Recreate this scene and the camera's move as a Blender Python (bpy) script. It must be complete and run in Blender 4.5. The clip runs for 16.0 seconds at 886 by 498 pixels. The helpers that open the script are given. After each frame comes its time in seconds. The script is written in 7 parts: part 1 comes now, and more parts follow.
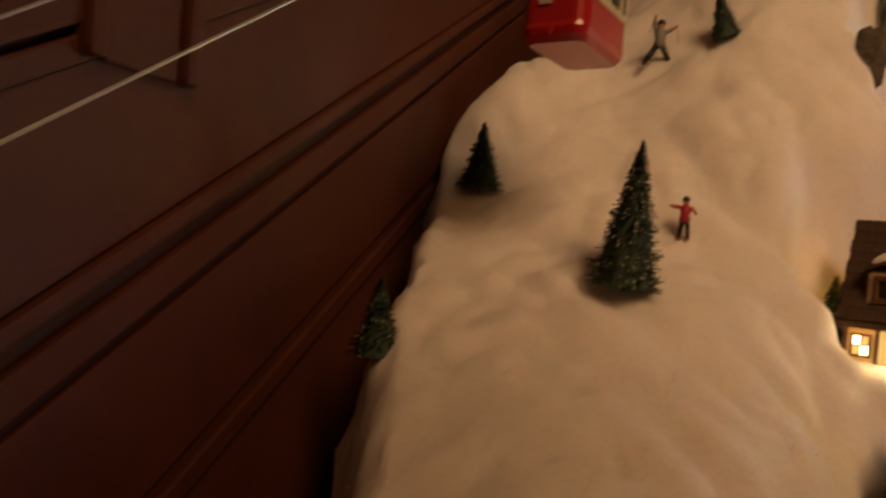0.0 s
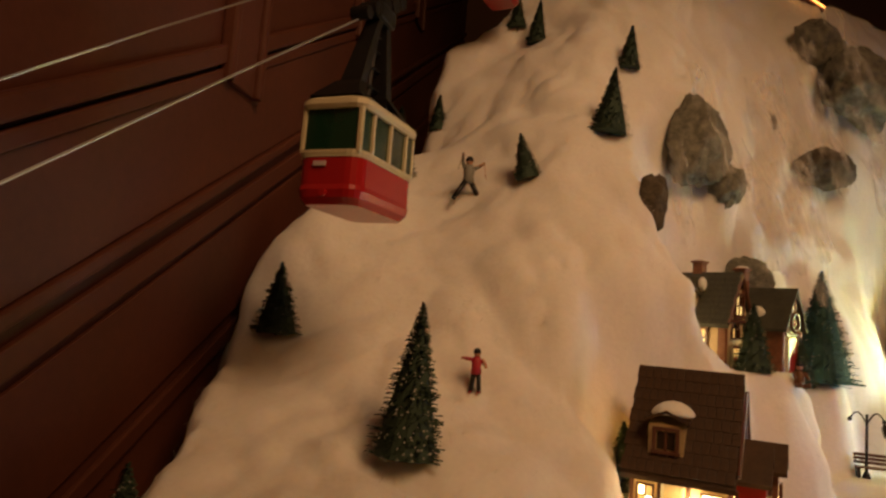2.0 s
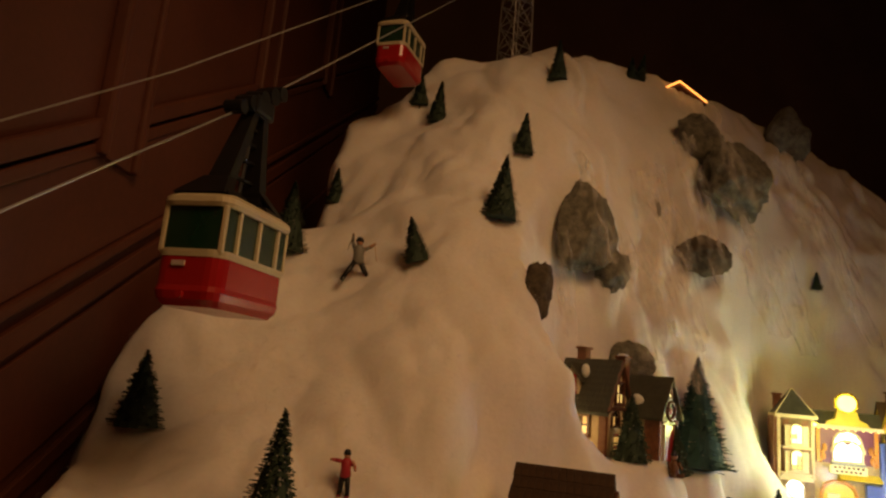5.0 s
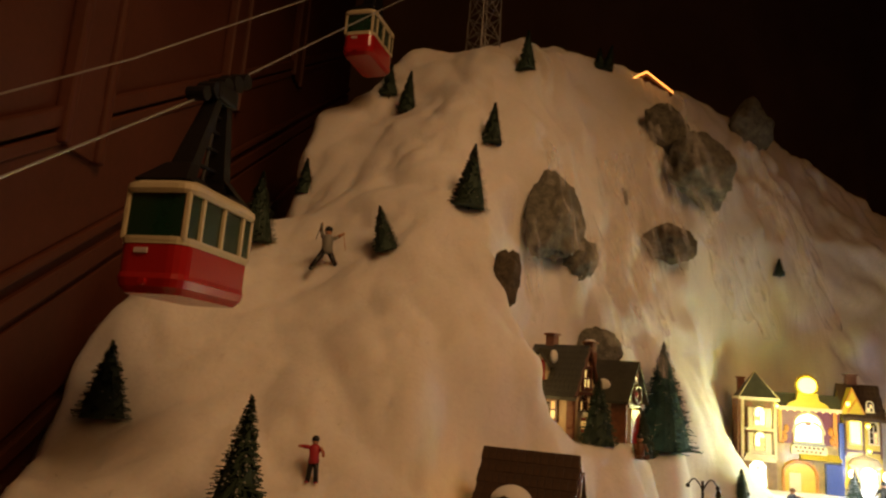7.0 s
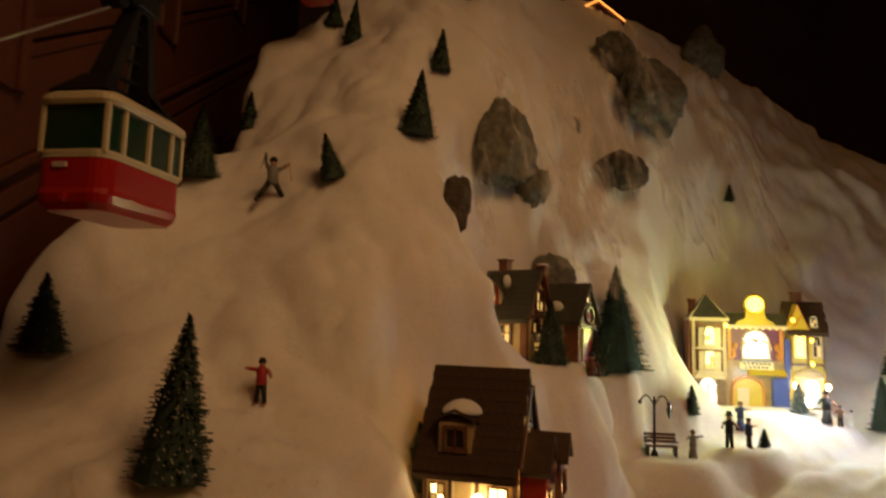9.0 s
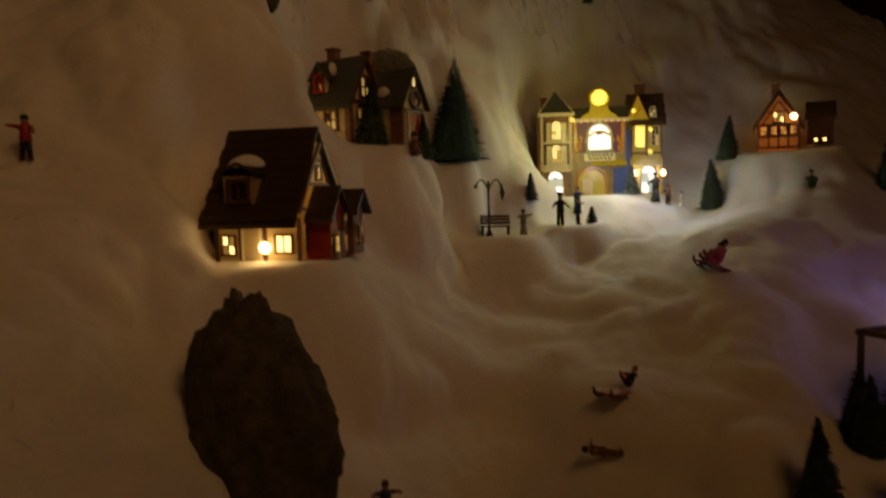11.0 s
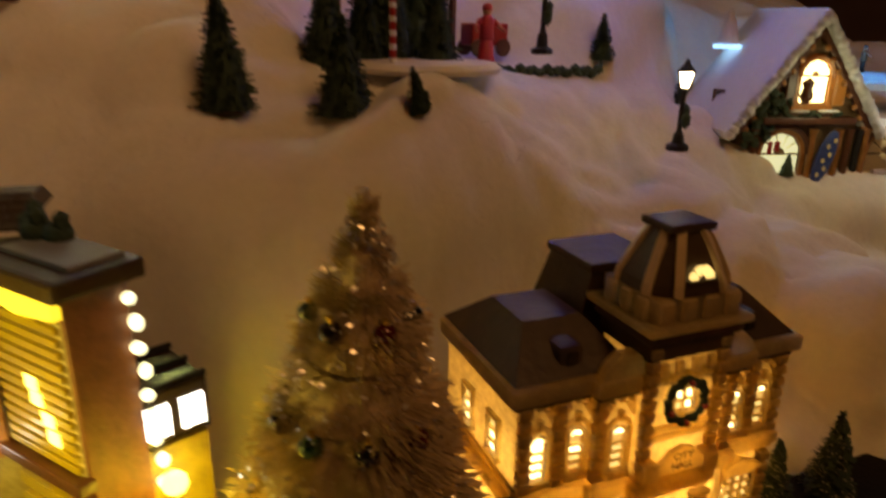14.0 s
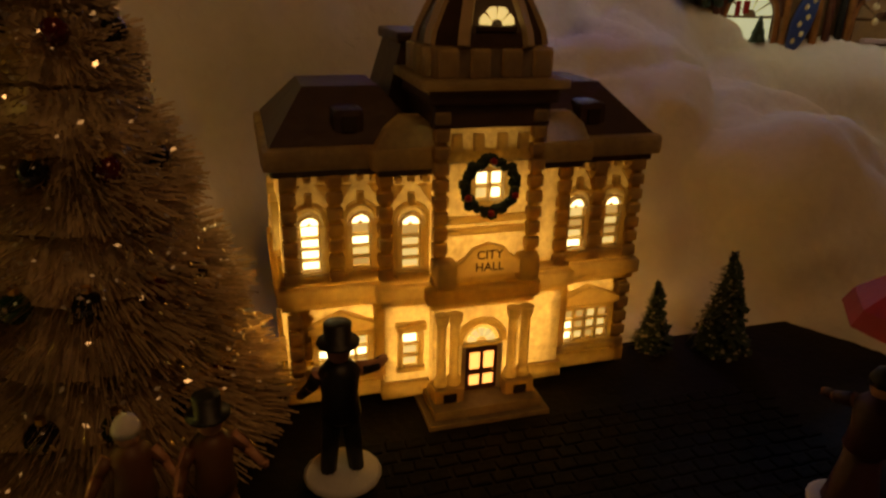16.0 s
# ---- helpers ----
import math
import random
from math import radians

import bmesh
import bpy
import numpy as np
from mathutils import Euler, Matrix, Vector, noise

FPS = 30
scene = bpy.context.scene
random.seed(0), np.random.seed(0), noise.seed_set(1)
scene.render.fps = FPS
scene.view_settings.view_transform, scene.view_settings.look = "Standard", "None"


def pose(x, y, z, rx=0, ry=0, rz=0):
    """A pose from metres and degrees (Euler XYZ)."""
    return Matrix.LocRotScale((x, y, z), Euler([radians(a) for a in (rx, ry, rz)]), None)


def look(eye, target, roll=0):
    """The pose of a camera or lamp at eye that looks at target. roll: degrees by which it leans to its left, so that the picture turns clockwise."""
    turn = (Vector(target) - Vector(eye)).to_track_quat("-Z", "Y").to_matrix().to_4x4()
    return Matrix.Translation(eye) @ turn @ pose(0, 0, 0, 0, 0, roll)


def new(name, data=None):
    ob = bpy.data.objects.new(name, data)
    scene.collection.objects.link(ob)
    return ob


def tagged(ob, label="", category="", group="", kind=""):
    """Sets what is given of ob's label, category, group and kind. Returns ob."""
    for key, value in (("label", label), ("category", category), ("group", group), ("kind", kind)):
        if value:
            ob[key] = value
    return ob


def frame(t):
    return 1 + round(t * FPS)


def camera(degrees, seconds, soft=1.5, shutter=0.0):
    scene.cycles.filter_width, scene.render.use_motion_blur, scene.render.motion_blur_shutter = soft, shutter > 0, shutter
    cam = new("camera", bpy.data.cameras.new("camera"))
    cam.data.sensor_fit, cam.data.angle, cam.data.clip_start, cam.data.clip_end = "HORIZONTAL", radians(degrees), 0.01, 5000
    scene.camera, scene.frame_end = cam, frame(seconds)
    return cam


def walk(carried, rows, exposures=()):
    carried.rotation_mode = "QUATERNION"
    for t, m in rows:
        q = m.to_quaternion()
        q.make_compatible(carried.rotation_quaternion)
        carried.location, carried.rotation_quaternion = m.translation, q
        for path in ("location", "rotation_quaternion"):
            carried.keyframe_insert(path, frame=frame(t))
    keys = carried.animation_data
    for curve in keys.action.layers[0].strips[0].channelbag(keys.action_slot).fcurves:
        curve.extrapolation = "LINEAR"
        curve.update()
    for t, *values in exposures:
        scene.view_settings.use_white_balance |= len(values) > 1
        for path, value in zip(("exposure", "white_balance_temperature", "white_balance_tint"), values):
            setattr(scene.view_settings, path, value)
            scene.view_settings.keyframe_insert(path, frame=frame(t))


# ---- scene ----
cam = camera(66.1, 16.0, soft=2.3, shutter=0.5)
PATH = [
    (0, (-0.085, 0.179, 0.566), (-0.034, 2.177, 0.505), 4.7),
    (0.5, (-0.055, 0.184, 0.593), (0.143, 2.174, 0.609), 3.6),
    (1, (-0.037, 0.191, 0.612), (0.257, 2.167, 0.7), 3.9),
    (1.5, (-0.026, 0.193, 0.626), (0.335, 2.154, 0.788), 3.8),
    (2, (-0.018, 0.196, 0.636), (0.403, 2.139, 0.852), 4.3),
    (2.5, (-0.007, 0.193, 0.647), (0.47, 2.118, 0.904), 4.7),
    (3, (0.005, 0.191, 0.657), (0.537, 2.095, 0.957), 5.0),
    (3.5, (0.01, 0.189, 0.669), (0.584, 2.073, 1.016), 6.1),
    (4, (0.011, 0.19, 0.671), (0.616, 2.059, 1.045), 5.5),
    (4.5, (0.015, 0.186, 0.682), (0.628, 2.049, 1.073), 5.4),
    (5, (0.015, 0.189, 0.682), (0.652, 2.046, 1.065), 5.1),
    (5.2, (0.018, 0.19, 0.68), (0.666, 2.046, 1.052), 4.9),
    (7.5, (0.024, 0.181, 0.673), (0.743, 2.01, 1.044), 4.0),
    (8, (0.035, 0.185, 0.661), (0.752, 2.013, 1.037), 3.3),
    (8.2, (0.033, 0.189, 0.661), (0.76, 2.017, 1.021), 3.3),
    (10.3, (0.128, 0.153, 0.582), (1.101, 1.901, 0.575), -1.3),
    (10.5, (0.146, 0.139, 0.571), (1.127, 1.882, 0.53), -1.3),
    (11, (0.182, 0.103, 0.531), (1.154, 1.845, 0.383), -1.4),
    (11.5, (0.222, 0.082, 0.503), (1.24, 1.789, 0.28), -1.7),
    (12, (0.268, 0.072, 0.481), (1.402, 1.693, 0.186), -1.6),
    (12.5, (0.309, 0.061, 0.443), (1.535, 1.598, 0.08), -0.8),
    (13, (0.362, 0.046, 0.405), (1.712, 1.442, -0.073), 0.1),
    (13.5, (0.404, 0.043, 0.365), (1.85, 1.311, -0.183), 0.4),
    (14, (0.451, 0.03, 0.324), (1.927, 1.214, -0.325), 1.0),
    (14.5, (0.485, 0.002, 0.289), (1.96, 1.159, -0.409), 2.2),
    (15, (0.507, -0.022, 0.261), (1.961, 1.158, -0.441), 2.6),
    (15.5, (0.525, -0.041, 0.243), (1.953, 1.167, -0.465), 3.2),
    (16, (0.545, -0.056, 0.228), (1.875, 1.244, -0.506), 1.4),
]
EXPOSURES = ((0, -0.08, 7300, 10), (1.5, -0.1, 7400, 10), (3, -0.35, 7700, 10), (4, -0.6, 8200, 10), (5, -0.68, 8300, 10), (8.2, -0.58, 8200, 10), (9.3, -1.4, 8800, 10), (10.3, -2.35, 9600, 10), (11, -2.4, 9900, 10), (12, -2.05, 9500, 10), (12.5, -1.7, 9000, 10),
             (13, -1.25, 8700, 10), (13.5, -0.75, 8400, 10), (14, -0.3, 8000, 10), (14.5, -0.12, 7700, 10), (15, -0.45, 7500, 10), (15.5, -0.85, 7500, 10), (16, -1.02, 7600, 10))
walk(cam, [(t, look(e, g, r)) for t, e, g, r in PATH], EXPOSURES)


# ---------------------------------------------------------------- light
world = bpy.data.worlds.new("room_dark")
world.use_nodes = True
world.node_tree.nodes["Background"].inputs[0].default_value = (1.0, 0.62, 0.4, 1)
world.node_tree.nodes["Background"].inputs[1].default_value = 0.012
scene.world = world


def lamp(name, kind, at, energy, color, size=0.05, target=None, spot=60):
    data = bpy.data.lights.new(name, kind)
    data.energy, data.color = energy, color
    if kind == "AREA":
        data.size = size
    else:
        data.shadow_soft_size = size
    if kind == "SPOT":
        data.spot_size, data.spot_blend = radians(spot), 0.8
    ob = new(name, data)
    ob.matrix_world = look(at, target) if target else pose(*at)
    return ob


WARM = (1.0, 0.60, 0.33)
# one lamp over the hill, an unseen village fill, lamps in and round houses
lamp("room_lamp_light", "SPOT", (0.63, -0.45, 2.05), 69, WARM, 0.40, (0.36, 1.0, 0.84), 52)
# added area fill that brightens the lower village, not a lamp of the display
lamp("village_lamp_light", "AREA", (0.55, -0.7, 1.6), 5.8, (1.0, 0.50, 0.19), 0.5, (0.7, 0.4, 0.2))
for nm, at, w, c in (
        ("city_hall_bulb", (0.732, 0.180, 0.085), 0.195, (1.0, 0.58, 0.22)), ("city_hall_bulb_right", (0.808, 0.136, 0.085), 0.165, (1.0, 0.58, 0.22)), ("city_hall_bulb_low", (0.764, 0.146, 0.070), 0.105, (1.0, 0.58, 0.22)),
        ("city_hall_bulb_high", (0.764, 0.146, 0.128), 0.085, (1.0, 0.58, 0.22)), ("city_hall_tower_bulb", (0.759, 0.1365, 0.172), 0.03, (1.0, 0.58, 0.22)),
        ("cottage_bulb", (0.352, 0.762, 0.486), 0.13, (1.0, 0.72, 0.35)), ("cottage_inner_bulb", (0.385, 0.815, 0.53), 0.40, (1.0, 0.65, 0.28)),
        ("manor_back_light", (0.480, 1.010, 0.640), 0.06, (1.0, 0.72, 0.35)),
        ("lodge_bulb", (1.338, 0.905, 0.640), 0.20, (1.0, 0.45, 0.12)), ("lodge_spot", (1.325, 0.86, 0.67), 0.07, (1.0, 0.7, 0.4)),
        ("shop_front_flood", (0.968, 0.935, 0.580), 0.95, (0.66, 0.78, 1.0)), ("shop_right_flood", (1.068, 0.900, 0.580), 0.85, (0.60, 0.74, 1.0)), ("shop_yellow_flood", (1.000, 0.975, 0.665), 0.34, (1.0, 0.85, 0.22)),
        ("shop_side_flood", (0.948, 0.985, 0.640), 0.85, (0.85, 1.0, 0.36)),
        ("church_blue_light", (1.115, 0.330, 0.475), 0.50, (0.18, 0.25, 1.0)), ("church_blue_light_side", (1.065, 0.500, 0.465), 0.30, (0.24, 0.20, 1.0)),
        ("pond_blue_light", (1.305, 0.150, 0.330), 0.55, (0.08, 0.42, 1.0)), ("carved_shop_light", (1.135, 0.125, 0.262), 0.045, (0.95, 1.0, 0.66)), ("carved_shop_spot", (1.205, 0.080, 0.248), 0.035, (0.95, 0.95, 0.9)),
        ("inn_yellow_light", (0.478, 0.285, 0.17), 0.26, (1.0, 0.80, 0.12)), ("kiosk_yellow_light", (0.572, 0.256, 0.118), 0.12, (1.0, 0.72, 0.05)),
        ("chalet_light", (0.955, 1.365, 1.40), 0.02, (1.0, 0.42, 0.12))):
    lamp(nm, "POINT", at, w, c, 0.012)


# ---------------------------------------------------------------- materials
def material(name, color, rough=0.7, vary=0.25, scale=40, bump=0.2, fine=300, metal=0.0, coat=0.0, trans=0.0, emit=None, power=0.0):
    """A surface with variation at two scales, a little relief, and optional glow."""
    m = bpy.data.materials.new(name)
    m.use_nodes = True
    n, l = m.node_tree.nodes, m.node_tree.links
    b = n["Principled BSDF"]
    tc = n.new("ShaderNodeTexCoord")
    big, small = n.new("ShaderNodeTexNoise"), n.new("ShaderNodeTexNoise")
    big.inputs["Scale"].default_value, small.inputs["Scale"].default_value = scale, fine
    big.inputs["Detail"].default_value, small.inputs["Detail"].default_value = 4, 3
    for t in (big, small):
        l.new(tc.outputs["Object"], t.inputs["Vector"])
    add = n.new("ShaderNodeMath")
    add.operation = "ADD"
    l.new(big.outputs["Fac"], add.inputs[0])
    half = n.new("ShaderNodeMath")
    half.operation = "MULTIPLY"
    half.inputs[1].default_value = 0.5
    l.new(small.outputs["Fac"], half.inputs[0])
    l.new(half.outputs[0], add.inputs[1])
    ramp = n.new("ShaderNodeMapRange")
    ramp.inputs["From Min"].default_value, ramp.inputs["From Max"].default_value = 0.35, 1.15
    l.new(add.outputs[0], ramp.inputs["Value"])
    mix = n.new("ShaderNodeMix")
    mix.data_type = "RGBA"
    mix.inputs[6].default_value = (*[c * (1 - vary) for c in color], 1)
    mix.inputs[7].default_value = (*[min(1, c * (1 + vary)) for c in color], 1)
    l.new(ramp.outputs[0], mix.inputs[0])
    l.new(mix.outputs[2], b.inputs["Base Color"])
    b.inputs["Roughness"].default_value, b.inputs["Metallic"].default_value = rough, metal
    b.inputs["Coat Weight"].default_value = coat
    b.inputs["Coat Roughness"].default_value = 0.15
    if bump:
        bp = n.new("ShaderNodeBump")
        bp.inputs["Strength"].default_value, bp.inputs["Distance"].default_value = bump, 0.002
        l.new(add.outputs[0], bp.inputs["Height"])
        l.new(bp.outputs[0], b.inputs["Normal"])
    if emit:
        b.inputs["Emission Color"].default_value = (*emit, 1)
        b.inputs["Emission Strength"].default_value = power
    if trans:
        tr = n.new("ShaderNodeBsdfTranslucent")
        l.new(mix.outputs[2], tr.inputs[0])
        ms = n.new("ShaderNodeMixShader")
        ms.inputs[0].default_value = trans
        l.new(b.outputs[0], ms.inputs[1])
        l.new(tr.outputs[0], ms.inputs[2])
        l.new(ms.outputs[0], n["Material Output"].inputs[0])
    return m


SNOW = material("cotton_snow", (0.78, 0.75, 0.72), 1.0, 0.10, 9, 0.5, 170)
_b = SNOW.node_tree.nodes["Principled BSDF"]
_b.inputs["Subsurface Weight"].default_value, _b.inputs["Subsurface Scale"].default_value = 0.7, 0.02
_b.inputs["Subsurface Radius"].default_value = (1.0, 0.8, 0.62)
DARKWALL = material("dark_brown_wall", (0.22, 0.13, 0.10), 0.7, 0.3, 3)
WOOD = material("red_brown_wood", (0.090, 0.025, 0.013), 0.6, 0.35, 6, 0.15, 120)
FIR = material("dark_green_bristle", (0.030, 0.055, 0.035), 0.8, 0.4, 60)
ROCK = material("grey_foam_rock", (0.155, 0.150, 0.120), 0.95, 0.75, 85, 1.0, 320)
BLACK = material("black_plastic", (0.0055, 0.005, 0.005), 0.5, 0.2)
RED = material("glossy_red_plastic", (0.42, 0.015, 0.02), 0.25, 0.08, 40, 0.02, 300, 0, 0.3)
CREAM = material("cream_plastic", (0.62, 0.55, 0.38), 0.35, 0.08, 40, 0.03)

BLUEFIR = material("blue_green_bristle", (0.022, 0.075, 0.070), 0.8, 0.4, 60)
DARKROCK = material("dark_foam_rock", (0.075, 0.060, 0.042), 0.95, 0.8, 70, 1.0, 260)
DARKGREEN = material("dark_green_card", (0.006, 0.03, 0.014), 0.6, 0.3, 30)
GREENGLASS = material("green_tinted_window", (0.008, 0.040, 0.020), 0.08, 0.15, 20, 0.0, 100, 0, 0.5)
PALE = material("pale_plastic", (0.6, 0.5, 0.5), 0.4, 0.05)
STEEL = material("grey_steel_wire", (0.42, 0.40, 0.38), 0.35, 0.1, 50, 0.05, 300, 0.6)
SKIN = material("painted_face", (0.50, 0.26, 0.16), 0.5, 0.1)
GREYCLOTH = material("grey_paint", (0.22, 0.22, 0.20), 0.6, 0.15)
REDCLOTH = material("red_paint", (0.42, 0.03, 0.05), 0.5, 0.15)
FROST = material("grey_flock", (0.30, 0.30, 0.27), 0.9, 0.3, 80)
GREENCLOTH = material("green_paint", (0.03, 0.09, 0.03), 0.5, 0.2)
BLUECLOTH = material("navy_paint", (0.02, 0.03, 0.09), 0.5, 0.2)
BROWNCLOTH = material("brown_paint", (0.14, 0.06, 0.025), 0.5, 0.2)
PLASTER = material("cream_ceramic_wall", (0.58, 0.44, 0.25), 0.45, 0.2, 50, 0.25, 260, 0, 0.1, 0.25)
TAN = material("tan_ceramic_wall", (0.58, 0.43, 0.25), 0.45, 0.2, 50, 0.25, 260)
CREAMSTONE = material("cream_ceramic_stone", (0.64, 0.52, 0.33), 0.4, 0.18, 70, 0.3, 300, 0, 0.15)
GLOWPLASTER = material("thin_orange_ceramic", (0.60, 0.34, 0.15), 0.5, 0.3, 90, 0.3, 300, 0, 0, 0.4)
ROOF = material("dark_brown_roof", (0.048, 0.024, 0.011), 0.5, 0.4, 80, 0.3, 300, 0, 0.1)
ROOFG = material("grey_green_roof", (0.055, 0.055, 0.040), 0.5, 0.4, 80, 0.3, 300, 0, 0.1)
TIMBER = material("brown_glazed_timber", (0.10, 0.035, 0.018), 0.4, 0.3, 90, 0.2, 300, 0, 0.2)
BRICK = material("red_brown_ceramic_brick", (0.22, 0.085, 0.045), 0.5, 0.35, 160, 0.4, 400)
BROWNFRONT = material("brown_glazed_front", (0.20, 0.115, 0.055), 0.45, 0.5, 90, 0.4, 300, 0, 0.2)
OCHREFRONT = material("ochre_glazed_front", (0.34, 0.22, 0.08), 0.45, 0.5, 90, 0.4, 300, 0, 0.2)
GREENSTONE = material("grey_green_stone", (0.24, 0.23, 0.13), 0.6, 0.45, 120, 0.5, 380)
COPPER = material("copper_brown_glaze", (0.34, 0.15, 0.045), 0.35, 0.5, 90, 0.4, 300, 0.2, 0.3)
BRASS = material("brass", (0.6, 0.4, 0.12), 0.3, 0.1, 50, 0, 300, 1.0)
REDPAINT = material("red_glazed_paint", (0.36, 0.022, 0.018), 0.35, 0.2, 60, 0.1, 300, 0, 0.3)
PURPLE = material("purple_glaze", (0.14, 0.035, 0.075), 0.4, 0.3, 60, 0.2, 300, 0, 0.2)
SIGNCREAM = material("cream_sign", (0.75, 0.65, 0.35), 0.4, 0.1)
YELLOWPAINT = material("yellow_glaze", (0.52, 0.38, 0.05), 0.35, 0.15, 60, 0.1, 300, 0, 0.2)
ORANGEPAINT = material("orange_glaze", (0.5, 0.2, 0.04), 0.35, 0.15, 60, 0.1, 300, 0, 0.2)
BLUEPAINT = material("blue_glaze", (0.04, 0.07, 0.25), 0.35, 0.2, 60, 0.1, 300, 0, 0.2)
WHITEPAINT = material("white_ceramic", (0.75, 0.74, 0.72), 0.4, 0.1, 50, 0.2, 260, 0, 0.1)
CERAMIC = material("translucent_yellow_ceramic", (0.84, 0.60, 0.26), 0.35, 0.45, 200, 0.8, 520, 0, 0.3, 0.75)
TRIM = material("tan_glazed_ceramic_trim", (0.86, 0.68, 0.42), 0.32, 0.3, 120, 0.3, 380, 0, 0.35, 0.8)
ASPHALT = material("dark_cobble_mat", (0.007, 0.005, 0.004), 0.6, 0.4, 40, 0.4, 260)
COBBLE = material("dark_brown_cobble", (0.006, 0.0045, 0.003), 0.7, 0.4, 60, 0.3, 300)
for m in (ASPHALT, COBBLE):
    m.node_tree.nodes["Principled BSDF"].inputs["Specular IOR Level"].default_value = 0.12
TINSEL = material("frosted_tinsel", (0.54, 0.42, 0.26), 0.5, 0.7, 60, 0.1, 500, 0.15)
GLITTER = material("silver_glitter", (0.9, 0.86, 0.78), 0.28, 0.05, 50, 0, 300, 1.0)


def shine(name, color, power):
    return material(name, (0.5, 0.4, 0.25), 0.4, 0.1, 60, 0, 300, 0, 0, 0, color, power)


LIT = shine("lit_window", (1.0, 0.74, 0.34), 13.0)
GLOWDIM = shine("dim_warm_glow", (1.0, 0.60, 0.18), 0.9)
ORANGEGLOW = shine("orange_glow", (1.0, 0.40, 0.10), 4.5)
PALELIT = shine("pale_lit_window", (1.0, 0.88, 0.45), 5.0)
WHITELIT = shine("white_lit_window", (0.85, 0.90, 1.0), 13.0)
GREENLIT = shine("pale_green_lit_window", (0.90, 1.0, 0.66), 0.9)
PALEBLUE = shine("pale_blue_lit_window", (0.45, 0.75, 1.0), 2.5)
YELLOWGLOW = shine("yellow_lit_glass", (1.0, 0.84, 0.16), 7.0)
LAMPGLOW = shine("warm_bulb", (1.0, 0.80, 0.48), 30.0)
STAINED = shine("stained_glass_white", (1.0, 0.80, 0.48), 9.0)
STAINEDRED = shine("stained_glass_red", (1.0, 0.22, 0.08), 3.0)
BLUELAMP = shine("blue_bulb", (0.2, 0.5, 1.0), 3.0)
DARKPANE = material("dark_window", (0.03, 0.02, 0.012), 0.15, 0.1)
GLOWPALE = shine("pale_warm_lit_pane", (1.0, 0.74, 0.28), 1.6)
LITWARM = shine("bright_warm_pane", (1.0, 0.82, 0.44), 7.5)
LAMPWHITE = shine("white_bulb", (0.95, 0.97, 1.0), 8.0)
FAIRY = shine("pale_fairy_light", (0.95, 0.95, 0.62), 3.0)
NAMEPANEL = material("tan_ceramic_name_panel", (0.88, 0.70, 0.42), 0.4, 0.2, 120, 0.2, 380, 0, 0.2, 0.8)
LETTER = shine("pale_green_lettering", (0.66, 1.0, 0.86), 2.4)
HEADER = shine("dark_green_lit_band", (0.02, 0.08, 0.06), 0.6)
SUNGLOW = shine("yellow_lit_shape", (1.0, 0.75, 0.05), 2.2)
OLIVEGLOW = shine("olive_lit_shape", (0.62, 0.50, 0.06), 0.7)
BLUEGLOW = shine("blue_lit_shape", (0.06, 0.16, 0.62), 0.9)
SKYGLOW = shine("sky_lit_shape", (0.30, 0.62, 0.85), 1.0)
DEEPGREEN = shine("deep_green_lit_shape", (0.01, 0.14, 0.09), 0.7)
PALEGLOW = shine("pale_lit_shape", (0.95, 0.95, 0.72), 1.8)
TEALGLOW = shine("teal_lit_shape", (0.08, 0.75, 0.55), 2.2)
BLUEDARK = shine("blue_lit_arch", (0.05, 0.08, 0.5), 0.8)
BLACKGREEN = material("black_green_plastic", (0.012, 0.022, 0.018), 0.35, 0.2)
DARKTRIM = material("dark_brown_ceramic_trim", (0.085, 0.05, 0.025), 0.35, 0.3, 120, 0.2, 380, 0, 0.3)
CREAMTRIM = material("cream_glazed_trim", (0.88, 0.72, 0.46), 0.35, 0.2, 120, 0.2, 380, 0, 0.3, 0.8)
YELLOWWALL = material("yellow_stone_ceramic", (0.42, 0.34, 0.10), 0.5, 0.35, 120, 0.5, 380)
ICE = material("pale_ice", (0.55, 0.68, 0.78), 0.2, 0.12, 30, 0.1, 200)
PLUM = material("plum_paint", (0.06, 0.02, 0.035), 0.5, 0.2)
BAUBLERED = material("dark_red_bauble", (0.10, 0.008, 0.008), 0.15, 0.1, 50, 0, 300, 0.3, 0.4)
BAUBLEGREEN = material("dark_green_bauble", (0.01, 0.05, 0.02), 0.12, 0.1, 50, 0, 300, 0.4, 0.5)
BAUBLEDARK = material("black_bauble", (0.012, 0.012, 0.014), 0.12, 0.1, 50, 0, 300, 0.4, 0.5)


